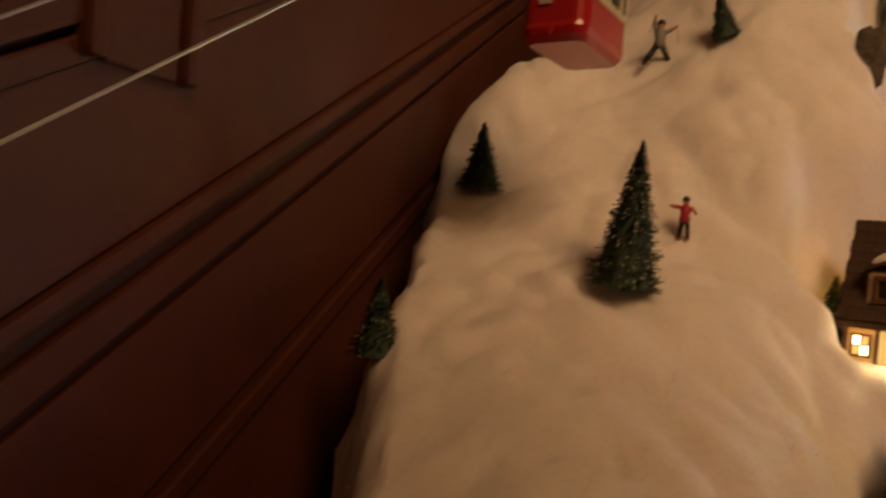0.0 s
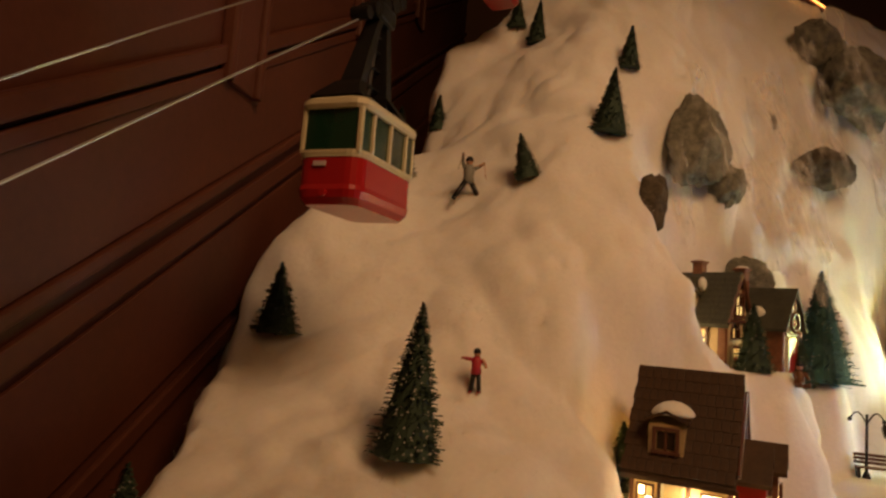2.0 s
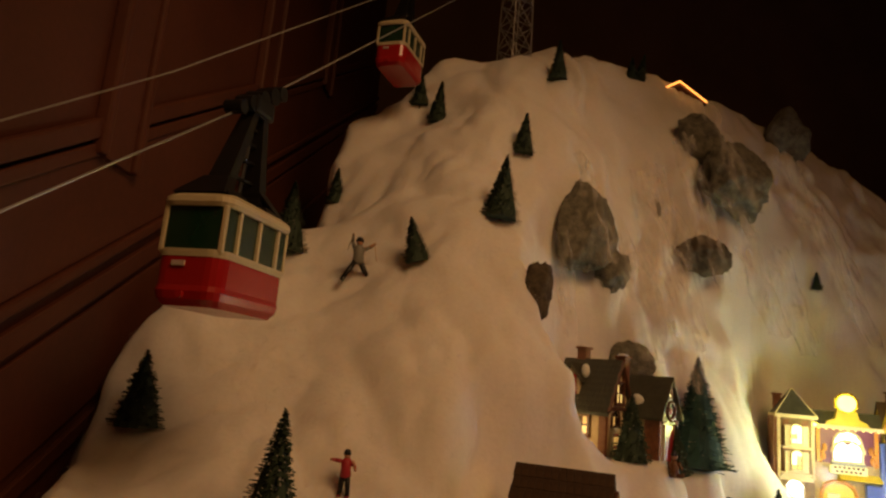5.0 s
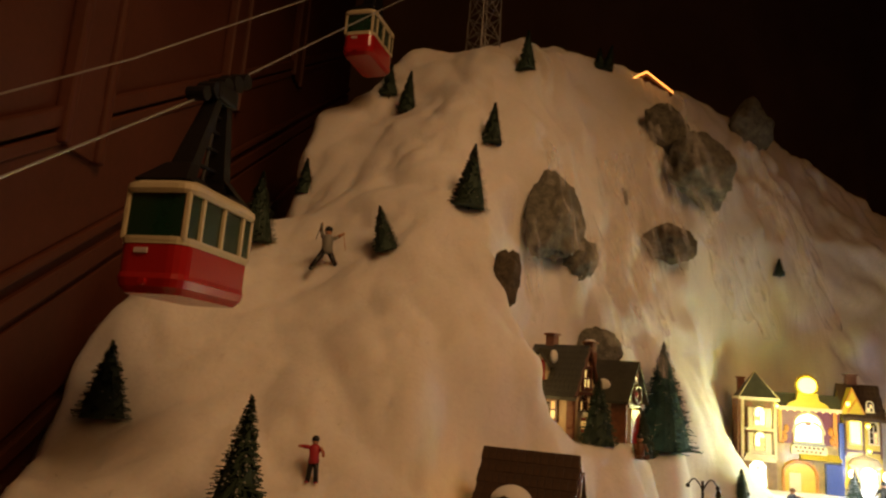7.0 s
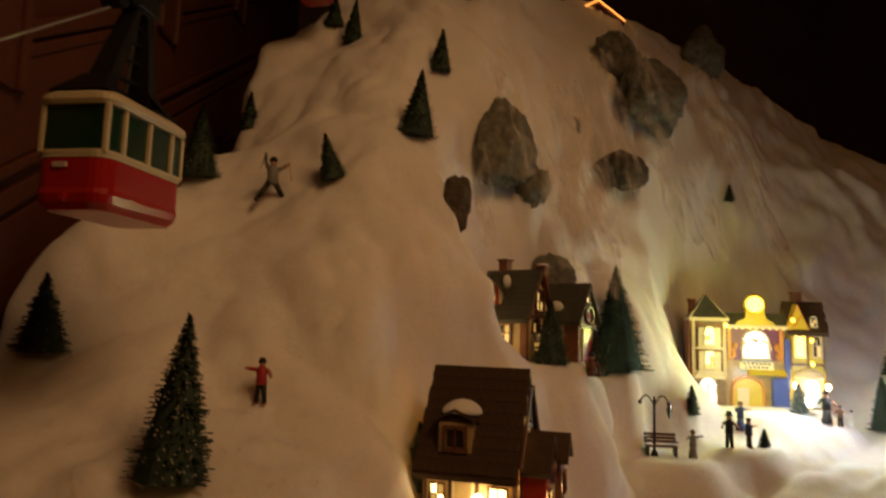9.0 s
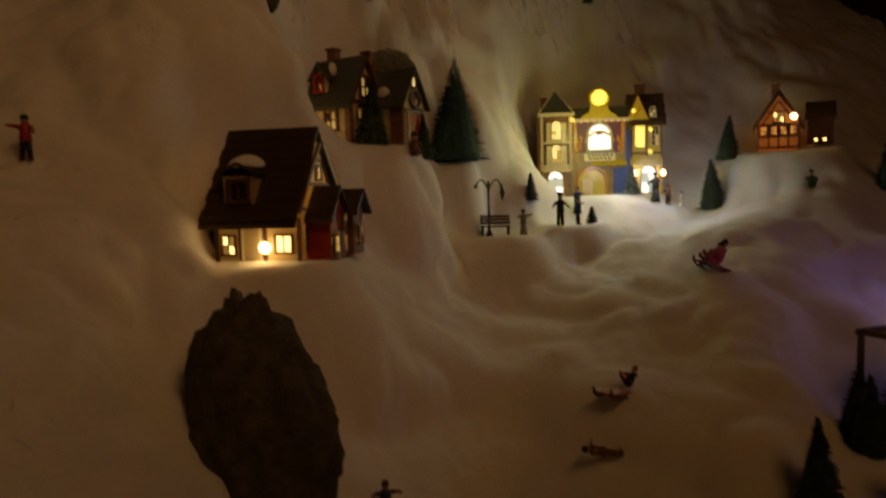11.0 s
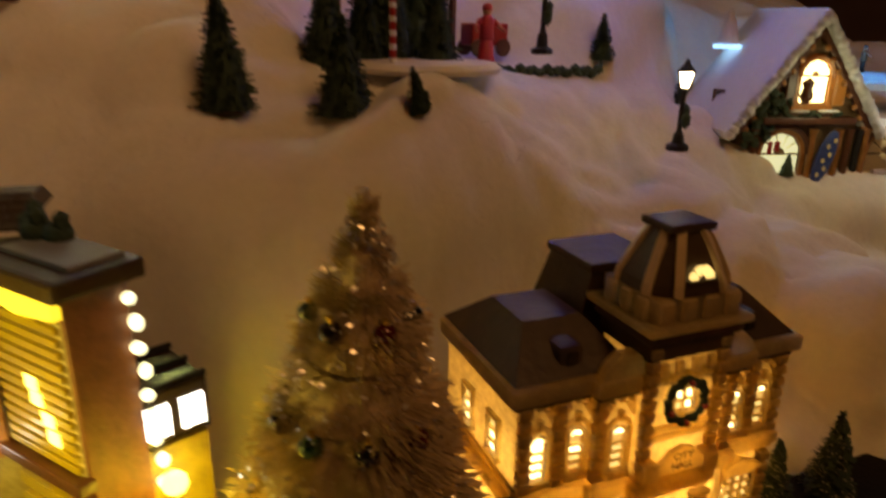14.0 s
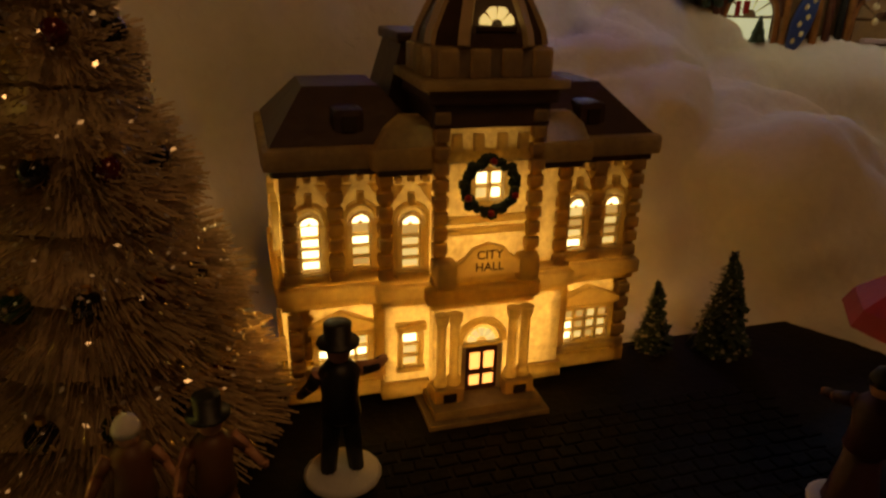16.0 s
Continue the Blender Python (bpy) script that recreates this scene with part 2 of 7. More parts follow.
def veil_material():
    """Cotton drawn thin: strands with gaps between."""
    m = bpy.data.materials.new("thin_cotton")
    m.use_nodes = True
    n, l = m.node_tree.nodes, m.node_tree.links
    tc, mp, ns = n.new("ShaderNodeTexCoord"), n.new("ShaderNodeMapping"), n.new("ShaderNodeTexNoise")
    mp.inputs["Scale"].default_value = (1.0, 0.4, 0.16)
    ns.inputs["Scale"].default_value, ns.inputs["Detail"].default_value = 90, 5
    l.new(tc.outputs["Object"], mp.inputs[0])
    l.new(mp.outputs[0], ns.inputs["Vector"])
    rg = n.new("ShaderNodeMapRange")
    rg.inputs["From Min"].default_value, rg.inputs["From Max"].default_value = 0.42, 0.75
    rg.inputs["To Max"].default_value = 0.5
    l.new(ns.outputs["Fac"], rg.inputs["Value"])
    b = n["Principled BSDF"]
    b.inputs["Base Color"].default_value = (0.74, 0.72, 0.69, 1)
    b.inputs["Roughness"].default_value = 1.0
    l.new(rg.outputs[0], b.inputs["Alpha"])
    return m


VEIL = veil_material()


def picture_material():
    """The lit landscape on the billboard: blue sky, white cloud, green water."""
    m = bpy.data.materials.new("billboard_picture")
    m.use_nodes = True
    n, l = m.node_tree.nodes, m.node_tree.links
    tc, sep = n.new("ShaderNodeTexCoord"), n.new("ShaderNodeSeparateXYZ")
    l.new(tc.outputs["Generated"], sep.inputs[0])
    ns = n.new("ShaderNodeTexNoise")
    ns.inputs["Scale"].default_value, ns.inputs["Detail"].default_value = 5, 4
    l.new(tc.outputs["Generated"], ns.inputs["Vector"])
    ad = n.new("ShaderNodeMath")
    ad.operation = "MULTIPLY_ADD"
    ad.inputs[1].default_value = 0.9
    l.new(ns.outputs["Fac"], ad.inputs[0])
    l.new(sep.outputs[2], ad.inputs[2])
    rp = n.new("ShaderNodeValToRGB")
    e = rp.color_ramp.elements
    e[0].position, e[0].color = 0.35, (0.35, 0.80, 0.75, 1)
    e[1].position, e[1].color = 1.35, (0.05, 0.12, 0.7, 1)
    for p, c in ((0.55, (0.02, 0.22, 0.16, 1)), (0.72, (0.05, 0.45, 0.35, 1)), (0.88, (0.30, 0.55, 0.85, 1)), (1.0, (0.04, 0.12, 0.55, 1))):
        el = e.new(min(p, 1.0))
        el.color = c
    l.new(ad.outputs[0], rp.inputs[0])
    b = n["Principled BSDF"]
    l.new(rp.outputs[0], b.inputs["Emission Color"])
    b.inputs["Emission Strength"].default_value = 1.9
    b.inputs["Base Color"].default_value = (0.02, 0.05, 0.05, 1)
    return m


PICTURE = picture_material()


# ---------------------------------------------------------------- geometry helpers
def link(name, bm, mat, parent=None, label="", smooth=False):
    me = bpy.data.meshes.new(name)
    bm.to_mesh(me)
    bm.free()
    for m in mat if isinstance(mat, (list, tuple)) else (mat,):
        me.materials.append(m)
    if smooth:
        me.polygons.foreach_set("use_smooth", [True] * len(me.polygons))
    ob = new(name, me)
    ob.parent = parent
    if label:
        tagged(ob, label)
    return ob


def part(name, bm, mat, parent, label="", smooth=False):
    return link(name, bm, mat, parent, label, smooth)


def thing(name, label, category, at, rz=0, group="", rx=0, ry=0, size=1.0):
    ob = new(name)
    ob.empty_display_size = 0.01
    ob.matrix_world = pose(*at, rx, ry, rz) @ Matrix.Scale(size, 4)
    return tagged(ob, label, category, group)


def box(bm, c, s, bevel=0.0, m=None):
    """A box with centre c and size s; bevel rounds its edges."""
    r = bmesh.ops.create_cube(bm, size=1.0)["verts"]
    mt = Matrix.Translation(c) @ Matrix.Diagonal((*s, 1))
    if m:
        mt = m @ mt
    bmesh.ops.transform(bm, matrix=mt, verts=r)
    if bevel:
        es = list({e for v in r for e in v.link_edges})
        bmesh.ops.bevel(bm, geom=es, offset=bevel, segments=2, affect="EDGES", profile=0.6)
    return bm


def rod(bm, a, b, r, r2=None, n=8):
    """A round bar from a to b."""
    a, b = Vector(a), Vector(b)
    d = b - a
    mt = Matrix.Translation((a + b) / 2) @ d.to_track_quat("Z", "Y").to_matrix().to_4x4()
    bmesh.ops.create_cone(bm, cap_ends=True, segments=n, radius1=r, radius2=r if r2 is None else r2, depth=d.length, matrix=mt)
    return bm


def tube(bm, pts, r, n=6):
    """One round bar swept through the points."""
    pts = [Vector(p) for p in pts]
    rings = []
    for i, p in enumerate(pts):
        d = (pts[min(i + 1, len(pts) - 1)] - pts[max(i - 1, 0)]).normalized()
        u = d.cross(Vector((0, 1, 0)) if abs(d.y) < 0.9 else Vector((0, 0, 1))).normalized()
        v = d.cross(u)
        rings.append([bm.verts.new(p + (u * math.cos(2 * math.pi * k / n) + v * math.sin(2 * math.pi * k / n)) * r) for k in range(n)])
    for lo, hi in zip(rings, rings[1:]):
        for k in range(n):
            bm.faces.new((lo[k], lo[(k + 1) % n], hi[(k + 1) % n], hi[k]))
    bm.faces.new(rings[0][::-1])
    bm.faces.new(rings[-1])
    bmesh.ops.recalc_face_normals(bm, faces=bm.faces)
    return bm


def arch_tube(x, y, z, r, thick, n=8):
    return tube(B(), [(x + r * math.cos(math.pi * i / n), y, z + r * math.sin(math.pi * i / n)) for i in range(n + 1)], thick)


def ball(bm, c, r, sub=2, m=None):
    s = r if isinstance(r, (tuple, list)) else (r, r, r)
    mt = Matrix.Translation(c) @ (m or Matrix()) @ Matrix.Diagonal((*s, 1))
    bmesh.ops.create_icosphere(bm, subdivisions=sub, radius=1.0, matrix=mt)
    return bm


def prism(bm, pts, a, b, axis="y"):
    """A polygon in the plane across the axis, drawn out from a to b. pts: (u, v), v up unless the axis is z."""
    def put(u, v, w):
        return {"y": (u, w, v), "x": (w, u, v), "z": (u, v, w)}[axis]
    lo = [bm.verts.new(put(u, v, a)) for u, v in pts]
    hi = [bm.verts.new(put(u, v, b)) for u, v in pts]
    bm.faces.new(lo[::-1])
    bm.faces.new(hi)
    k = len(pts)
    for i in range(k):
        bm.faces.new((lo[i], lo[(i + 1) % k], hi[(i + 1) % k], hi[i]))
    bmesh.ops.recalc_face_normals(bm, faces=bm.faces)
    return bm


def turned(bm, profile, n=16, at=(0, 0, 0)):
    """A profile of (radius, height) turned round z."""
    rings = [[bm.verts.new((at[0] + r * math.cos(2 * math.pi * i / n), at[1] + r * math.sin(2 * math.pi * i / n), at[2] + z)) for i in range(n)] for r, z in profile]
    for lo, hi in zip(rings, rings[1:]):
        for i in range(n):
            bm.faces.new((lo[i], lo[(i + 1) % n], hi[(i + 1) % n], hi[i]))
    bm.faces.new(rings[0][::-1])
    bm.faces.new(rings[-1])
    return bm


def B():
    return bmesh.new()


# ---------------------------------------------------------------- the snow landscape
# control heights on a 20 cm grid, rows from front to back
HILLS = (
    (0.10, 0.04, 0.07, 0.06, 0.06, 0.03, 0.03, 0.07, 0.13, 0.18, 0.19),
    (0.19, 0.06, -0.02, 0.01, 0.04, 0.04, 0.21, 0.24, 0.27, 0.31, 0.26),
    (0.30, 0.35, 0.22, 0.09, 0.17, 0.31, 0.28, 0.36, 0.35, 0.38, 0.34),
    (0.34, 0.50, 0.45, 0.11, 0.23, 0.42, 0.39, 0.43, 0.40, 0.45, 0.46),
    (0.54, 0.54, 0.56, 0.52, 0.29, 0.41, 0.53, 0.59, 0.62, 0.62, 0.64),
    (0.55, 0.64, 0.74, 0.96, 0.44, 0.37, 0.36, 0.36, 0.70, 0.84, 0.86),
    (0.62, 0.82, 0.82, 1.15, 1.16, 1.05, 1.03, 0.91, 1.11, 1.10, 1.06),
    (0.76, 0.95, 1.11, 1.30, 1.49, 1.51, 1.54, 1.48, 1.40, 1.21, 1.13),
    (0.94, 1.11, 1.25, 1.30, 1.35, 1.32, 1.24, 1.32, 1.24, 1.12, 1.09),
)
# flat places under buildings: x, y, z, radius
PADS = ((1.35, 0.15, 0.264, 0.09), (0.38, 0.80, 0.474, 0.078), (0.560, 1.005, 0.607, 0.085), (0.515, 1.000, 0.604, 0.050), (1.05, 1.06, 0.53, 0.115), (0.775, 0.975, 0.472, 0.055), (0.90, 0.96, 0.485, 0.05), (1.33, 0.90, 0.60, 0.08),
        (1.17, 0.45, 0.385, 0.10), (1.30, 0.20, 0.19, 0.12), (0.50, 0.34, 0.06, 0.10), (0.92, 0.46, 0.285, 0.075), (0.74, 1.055, 0.588, 0.035), (0.76, 0.16, 0.040, 0.11), (0.80, 0.0, 0.038, 0.13),
        (0.60, 0.15, 0.040, 0.10))
# lumps and hollows in the cotton: x, y, height
LUMPS = ((0.79, 0.40, -0.042), (0.72, 0.31, 0.040), (0.885, 0.325, 0.030), (0.71, 0.44, 0.026), (0.66, 0.61, 0.032), (0.41, 0.63, 0.030), (0.45, 0.60, 0.025), (1.0, 1.33, -0.02), (1.15, 1.30, -0.055), (1.32, 1.27, -0.06), (1.48, 1.25, -0.05), (0.80, 0.335, 0.045), (0.31, 0.65, -0.03), (1.05, 1.08, -0.110), (0.99, 1.22, 0.111), (0.65, 1.00, -0.065), (1.03, 1.20, -0.054), (0.38, 1.36, -0.091), (0.39, 1.40, 0.082), (0.20, 1.32, -0.085), (0.22, 1.38, 0.020), (0.0, 1.07, 0.050), (-0.025, 1.03, 0.022), (0.05, 1.13, 0.040), (0.20, 1.285, 0.015), (0.945, 0.11, 0.035), (0.99, 0.05, 0.035), (1.00, 0.95, 0.045), (0.80, 0.33, 0.025), (0.56, 1.14, 0.037), (1.27, 1.25, 0.037), (0.45, 0.62, -0.036), (0.85, 0.95, 0.033), (1.30, 1.10, -0.032), (0.95, 0.45, -0.031), (0.43, 0.98, 0.031), (0.80, 0.20, -0.030), (0.78, 1.20, -0.027), (0.88, 1.26, 0.026))


def weights(u):
    return ((1 - u) ** 3 / 6, (3 * u ** 3 - 6 * u * u + 4) / 6, (-3 * u ** 3 + 3 * u * u + 3 * u + 1) / 6, u ** 3 / 6)


def ease(a, b, v):
    k = min(1.0, max(0.0, (v - a) / (b - a)))
    return k * k * (3 - 2 * k)


def edge(y):
    """Where the cotton ends towards the panelled wall."""
    return -0.10 + 0.04 * ease(0.7, 1.0, y) + min(0.24, max(0.0, y - 1.04)) + 0.45 * max(0.0, y - 1.28)


def ground(x, y):
    fx, fy = min(max((x + 0.2) / 0.2, 0), 9.999), min(max(y / 0.2, 0), 7.999)
    i, j = int(fx), int(fy)
    wx, wy = weights(fx - i), weights(fy - j)
    z = sum(wy[b] * wx[a] * HILLS[min(max(j + b - 1, 0), 8)][min(max(i + a - 1, 0), 10)] for a in range(4) for b in range(4))
    for lx, ly, dz in LUMPS:
        z += dz * math.exp(-((x - lx) ** 2 + (y - ly) ** 2) / 0.0052)
    for px, py, pz, r in PADS:
        k = 1 - ease(0.80 * r, 1.70 * r, math.hypot(x - px, y - py))
        z += (pz - z) * k
    z -= 0.9 * ease(0.0, 0.16, edge(y) - x) ** 1.2
    z -= 0.5 * ease(1.42, 1.65, y)
    return max(z, 0.0)


def fluff(v):
    """Puffs of cotton with creases between them."""
    w = v + 0.03 * noise.noise_vector(v * 6)
    soft = 0.030 * abs(noise.noise(w * 7)) + 0.012 * abs(noise.noise(w * 17)) + 0.003 * abs(noise.noise(w * 39)) + 0.0012 * noise.noise(w * 95) - 0.012
    soft *= 1 + 1.0 * ease(0.80, 0.95, v.x) * (1 - ease(0.26, 0.40, v.y))
    # long folds where the cotton hangs down the steep face
    hang = ease(0.48, 0.66, v.x) * ease(1.04, 1.14, v.y) * (1 - ease(1.36, 1.44, v.y))
    fold = abs(noise.noise(Vector((w.x * 13 + 2 * noise.noise(v * 5), w.y * 3, w.z * 3))))
    return soft + hang * (0.034 * fold - 0.012)


def calm(x, y):
    c = 1.0
    for px, py, pz, r in PADS:
        c = min(c, ease(0.6 * r, 1.3 * r, math.hypot(x - px, y - py)))
    return 0.12 + 0.88 * c


def snow_height(x, y):
    z = ground(x, y)
    return z + 0.9 * fluff(Vector((x, y, z))) * calm(x, y)


def build_snow():
    nx, ny = 400, 360
    xs, ys = np.linspace(-0.38, 2.0, nx), np.linspace(-0.35, 1.68, ny)
    zs = np.array([[ground(x, y) for x in xs] for y in ys])
    dy, dx = np.gradient(zs, ys, xs)

    def snow_point(i, j):
        n = Vector((-dx[j, i], -dy[j, i], 1)).normalized()
        p = Vector((xs[i], ys[j], zs[j, i]))
        return p + n * (fluff(p) * calm(p.x, p.y)), n

    verts = [snow_point(i, j)[0] for j in range(ny) for i in range(nx)]
    faces = [(j * nx + i, j * nx + i + 1, (j + 1) * nx + i + 1, (j + 1) * nx + i) for j in range(ny - 1) for i in range(nx - 1)]
    me = bpy.data.meshes.new("snow_ground")
    me.from_pydata(verts, [], faces)
    me.polygons.foreach_set("use_smooth", [True] * len(faces))
    me.materials.append(SNOW)
    tagged(new("snow_ground", me), "soft white cotton wool laid as snow over a steep hill", "snow", kind="structure")
    # loose fibres standing off the cotton
    rnd = random.Random(4)
    vs, fs = [], []
    for i in range(16000):
        p, n = snow_point(rnd.randrange(40, 320), rnd.randrange(100, 315))
        p = p + Vector((rnd.uniform(-0.003, 0.003), rnd.uniform(-0.003, 0.003), 0))
        t = Vector((rnd.uniform(-1, 1), rnd.uniform(-1, 1), rnd.uniform(-1, 1))).cross(n).normalized()
        k = t.cross(n)
        ln, w = rnd.uniform(0.006, 0.016), rnd.uniform(0.00008, 0.00018)
        a, m, b = p - t * ln * 0.5, p + n * rnd.uniform(0.001, 0.004) + k * rnd.uniform(-0.003, 0.003), p + t * ln * 0.5 + n * rnd.uniform(0, 0.004)
        o = len(vs)
        vs += [a - k * w, a + k * w, m + k * w, m - k * w, b + k * w, b - k * w]
        fs += [(o, o + 1, o + 2, o + 3), (o + 3, o + 2, o + 4, o + 5)]
    me = bpy.data.meshes.new("cotton_fibres")
    me.from_pydata(vs, [], fs)
    me.materials.append(SNOW)
    tagged(new("cotton_fibres", me), "loose fine fibres standing off the cotton snow", "snow", kind="stuff")


build_snow()

# ---------------------------------------------------------------- the room
tagged(link("floor", box(B(), (0.8, 0.5, -0.06), (7, 7, 0.1)), DARKWALL), "dark floor under the display", "floor", kind="structure")
tagged(link("ceiling", box(B(), (0.8, 0.5, 3.05), (7, 7, 0.1)), DARKWALL), "dark ceiling of the room", "ceiling", kind="structure")
for nm, c, s in (("wall_back", (0.8, 2.6, 1.5), (7, 0.1, 3)), ("wall_front", (0.8, -2.6, 1.5), (7, 0.1, 3)), ("wall_right", (3.3, 0, 1.5), (0.1, 5.1, 3))):
    tagged(link(nm, box(B(), c, s), DARKWALL), "dark brown wall of the unlit room", "wall", kind="structure")

# panelled wall beside the hill: its line runs from WALL_AT along WALL_TURN
WALL_AT, WALL_TURN = Vector((-0.20, 0.75, 0)), 68.5
wall_pose = pose(WALL_AT.x, WALL_AT.y, 0, 0, 0, WALL_TURN)
wall = link("wall_left", box(B(), (0, 0.05, 1.5), (6, 0.1, 3)), WOOD)
wall.matrix_world = wall_pose
tagged(wall, "reddish brown wooden panelled wall beside the hill", "wall", kind="structure")


# ---------------------------------------------------------------- panelling on the wall
RAKE = math.atan(0.55)


def rail(name, z0, high, deep, label="long raking wooden moulding on the panelled wall"):
    """A moulding that climbs along the wall with the stairs; z0 is its height at the wall's mark."""
    ob = link(name, box(B(), (0, -deep / 2 - 0.001, 0), (4.2, deep, high), min(high, deep) * 0.3), WOOD)
    ob.matrix_world = wall_pose @ pose(0.2, 0, z0 + 0.11, 0, -math.degrees(RAKE), 0)
    return tagged(ob, label, "trim", kind="structure")


for z0, high, deep in ((0.44, 0.016, 0.006), (0.52, 0.10, 0.004), (0.60, 0.022, 0.007), (0.635, 0.012, 0.010), (0.70, 0.10, 0.004), (0.765, 0.014, 0.007), (0.79, 0.02, 0.010), (1.16, 0.02, 0.008), (1.19, 0.012, 0.012)):
    rail("trim", z0, high, deep)
for s in (-0.62, -0.18, 0.26, 0.70, 1.14):
    bm = B()
    z = 0.80 + 0.55 * s
    box(bm, (s, -0.006, z + 0.30), (0.055, 0.012, 0.72), 0.003)
    box(bm, (s - 0.036, -0.009, z + 0.30), (0.012, 0.018, 0.72), 0.004)
    box(bm, (s + 0.036, -0.009, z + 0.30), (0.012, 0.018, 0.72), 0.004)
    ob = link("trim", bm, WOOD)
    ob.matrix_world = wall_pose
    tagged(ob, "upright wooden stile between wall panels", "trim", kind="structure")


# ---------------------------------------------------------------- trees
def brush_mesh(h, r, seed, per=30, thick=1.0):
    rnd = random.Random(seed)
    rows = max(12, int(h / 0.0032))
    vs, fs = [], []
    for i in range(rows):
        k = i / (rows - 1)
        z = h * (0.05 + 0.93 * k)
        rr = r * (1 - k) ** 0.9 * (0.92 + 0.16 * rnd.random()) + 0.0022
        for j in range(per):
            a = rnd.random() * 6.283
            q = rr * (0.80 + 0.28 * rnd.random() ** 2)
            d = -h * 0.04 * rnd.random() + 0.012 * h
            w = (0.0007 + 0.0005 * rnd.random()) * thick
            ca, sa = math.cos(a), math.sin(a)
            zz = z + 0.003 * rnd.random()
            o = len(vs)
            vs += [(-sa * w, ca * w, zz), (sa * w, -ca * w, zz), (ca * q + sa * w, sa * q - ca * w, zz + d), (ca * q - sa * w, sa * q + ca * w, zz + d + 0.001)]
            fs.append((o, o + 1, o + 2, o + 3))
    me = bpy.data.meshes.new("crown")
    me.from_pydata(vs, [], fs)
    return me


def brush_tree(at, h, r, lean=0, mat=None, frosted=0.0, label="small dark green bottle-brush fir tree stuck in cotton snow"):
    t = thing("bottle_brush_tree", label, "tree", at, (at[0] * 977) % 360, "bottle-brush trees")
    t.matrix_world = pose(*at, 0, lean, 0) @ pose(0, 0, 0, 0, 0, (at[0] * 977) % 360)
    seed = int(at[0] * 1e4) + int(at[1] * 1e5)
    me = brush_mesh(h, r, seed)
    me.materials.append(mat or FIR)
    ob = new("crown", me)
    ob.parent = t
    part("core", turned(B(), [(r * 0.80, h * 0.05), (r * 0.66, h * 0.25), (r * 0.36, h * 0.6), (0.001, h * 0.95)], 14), mat or FIR, t)
    part("stem", rod(B(), (0, 0, -0.012), (0, 0, h * 1.01), 0.0016, 0.0008, 6), BLACK, t)
    if frosted:
        rnd = random.Random(seed)
        vs, fs = [], []
        for i in range(int(300 * frosted)):
            k = rnd.random() ** 1.3
            a, z = rnd.random() * 6.283, h * (0.05 + 0.9 * k)
            q = r * (1 - k) ** 0.9 * (0.9 + 0.15 * rnd.random())
            c, w = Vector((q * math.cos(a), q * math.sin(a), z)), 0.0006 + 0.0006 * rnd.random()
            o = len(vs)
            vs += [c + Vector((w, 0, 0)), c + Vector((-w, w, 0.0003)), c + Vector((-w, -w, 0)), c + Vector((0, 0, w * 1.6))]
            fs += [(o, o + 1, o + 3), (o + 1, o + 2, o + 3), (o + 2, o, o + 3)]
        me = bpy.data.meshes.new("frost")
        me.from_pydata(vs, [], fs)
        me.materials.append(FROST)
        fr = tagged(new("frost", me), "white flock on the branch tips", kind="stuff")
        fr.parent = t
    return t


# x, y, height, radius, lean, frost
TREES = ((0.081, 0.741, 0.127, 0.031, 3, 1.0), (0.476, 1.167, 0.076, 0.020, 2, 0.2), (0.397, 1.063, 0.102, 0.029, 3, 0.3), (0.275, 1.043, 0.062, 0.020, -14, 0.2), (0.119, 1.195, 0.112, 0.030, 0, 0.3),
         (0.202, 1.325, 0.066, 0.018, 0, 0), (-0.030, 0.948, 0.078, 0.026, 0, 0.1), (0.606, 1.305, 0.088, 0.021, 0, 0), (0.372, 1.325, 0.086, 0.02, 2, 0), (0.352, 1.385, 0.066, 0.02, 0, 0),
         (0.74, 1.052, 0.170, 0.050, 0, 0.6), (0.552, 0.951, 0.088, 0.026, 0, 0.2), (0.812, 1.36, 0.05, 0.014, 0, 0), (0.832, 1.36, 0.065, 0.014, 10, 0), (1.155, 1.206, 0.036, 0.011, 0, 0),
         (0.640, 0.975, 0.066, 0.021, 0, 0.1), (0.863, 1.02, 0.045, 0.012, 0, 0), (1.26, 0.95, 0.085, 0.024, 4, 0), (1.202, 0.934, 0.090, 0.026, -4, 0), (1.357, 0.712, 0.120, 0.027, 0, 0),
         (0.300, 0.520, 0.052, 0.022, 0, 0), (0.326, 0.848, 0.070, 0.019, 0, 0.2), (-0.118, 0.722, 0.062, 0.021, 0, 0.3), (0.915, 0.93, 0.03, 0.009, 0, 0),
         (0.721, 0.435, 0.083, 0.022, -2, 0), (0.787, 0.391, 0.068, 0.024, 0, 0), (0.804, 0.335, 0.030, 0.008, -15, 0), (1.072, 0.338, 0.042, 0.012, 0, 0), (1.20, 0.30, 0.055, 0.018, 0, 0.4),
         (0.826, 0.452, 0.075, 0.022, 0, 0), (0.868, 0.45, 0.10, 0.021, 0, 0), (0.89, 0.44, 0.105, 0.02, 0, 0), (0.90, 0.40, 0.08, 0.019, 0, 0),
         (0.856, 0.090, 0.045, 0.012, 0, 0.9), (0.882, 0.064, 0.066, 0.018, 0, 0.9), (0.848, 0.475, 0.082, 0.024, 0, 0), (0.930, 0.452, 0.100, 0.024, 0, 0))
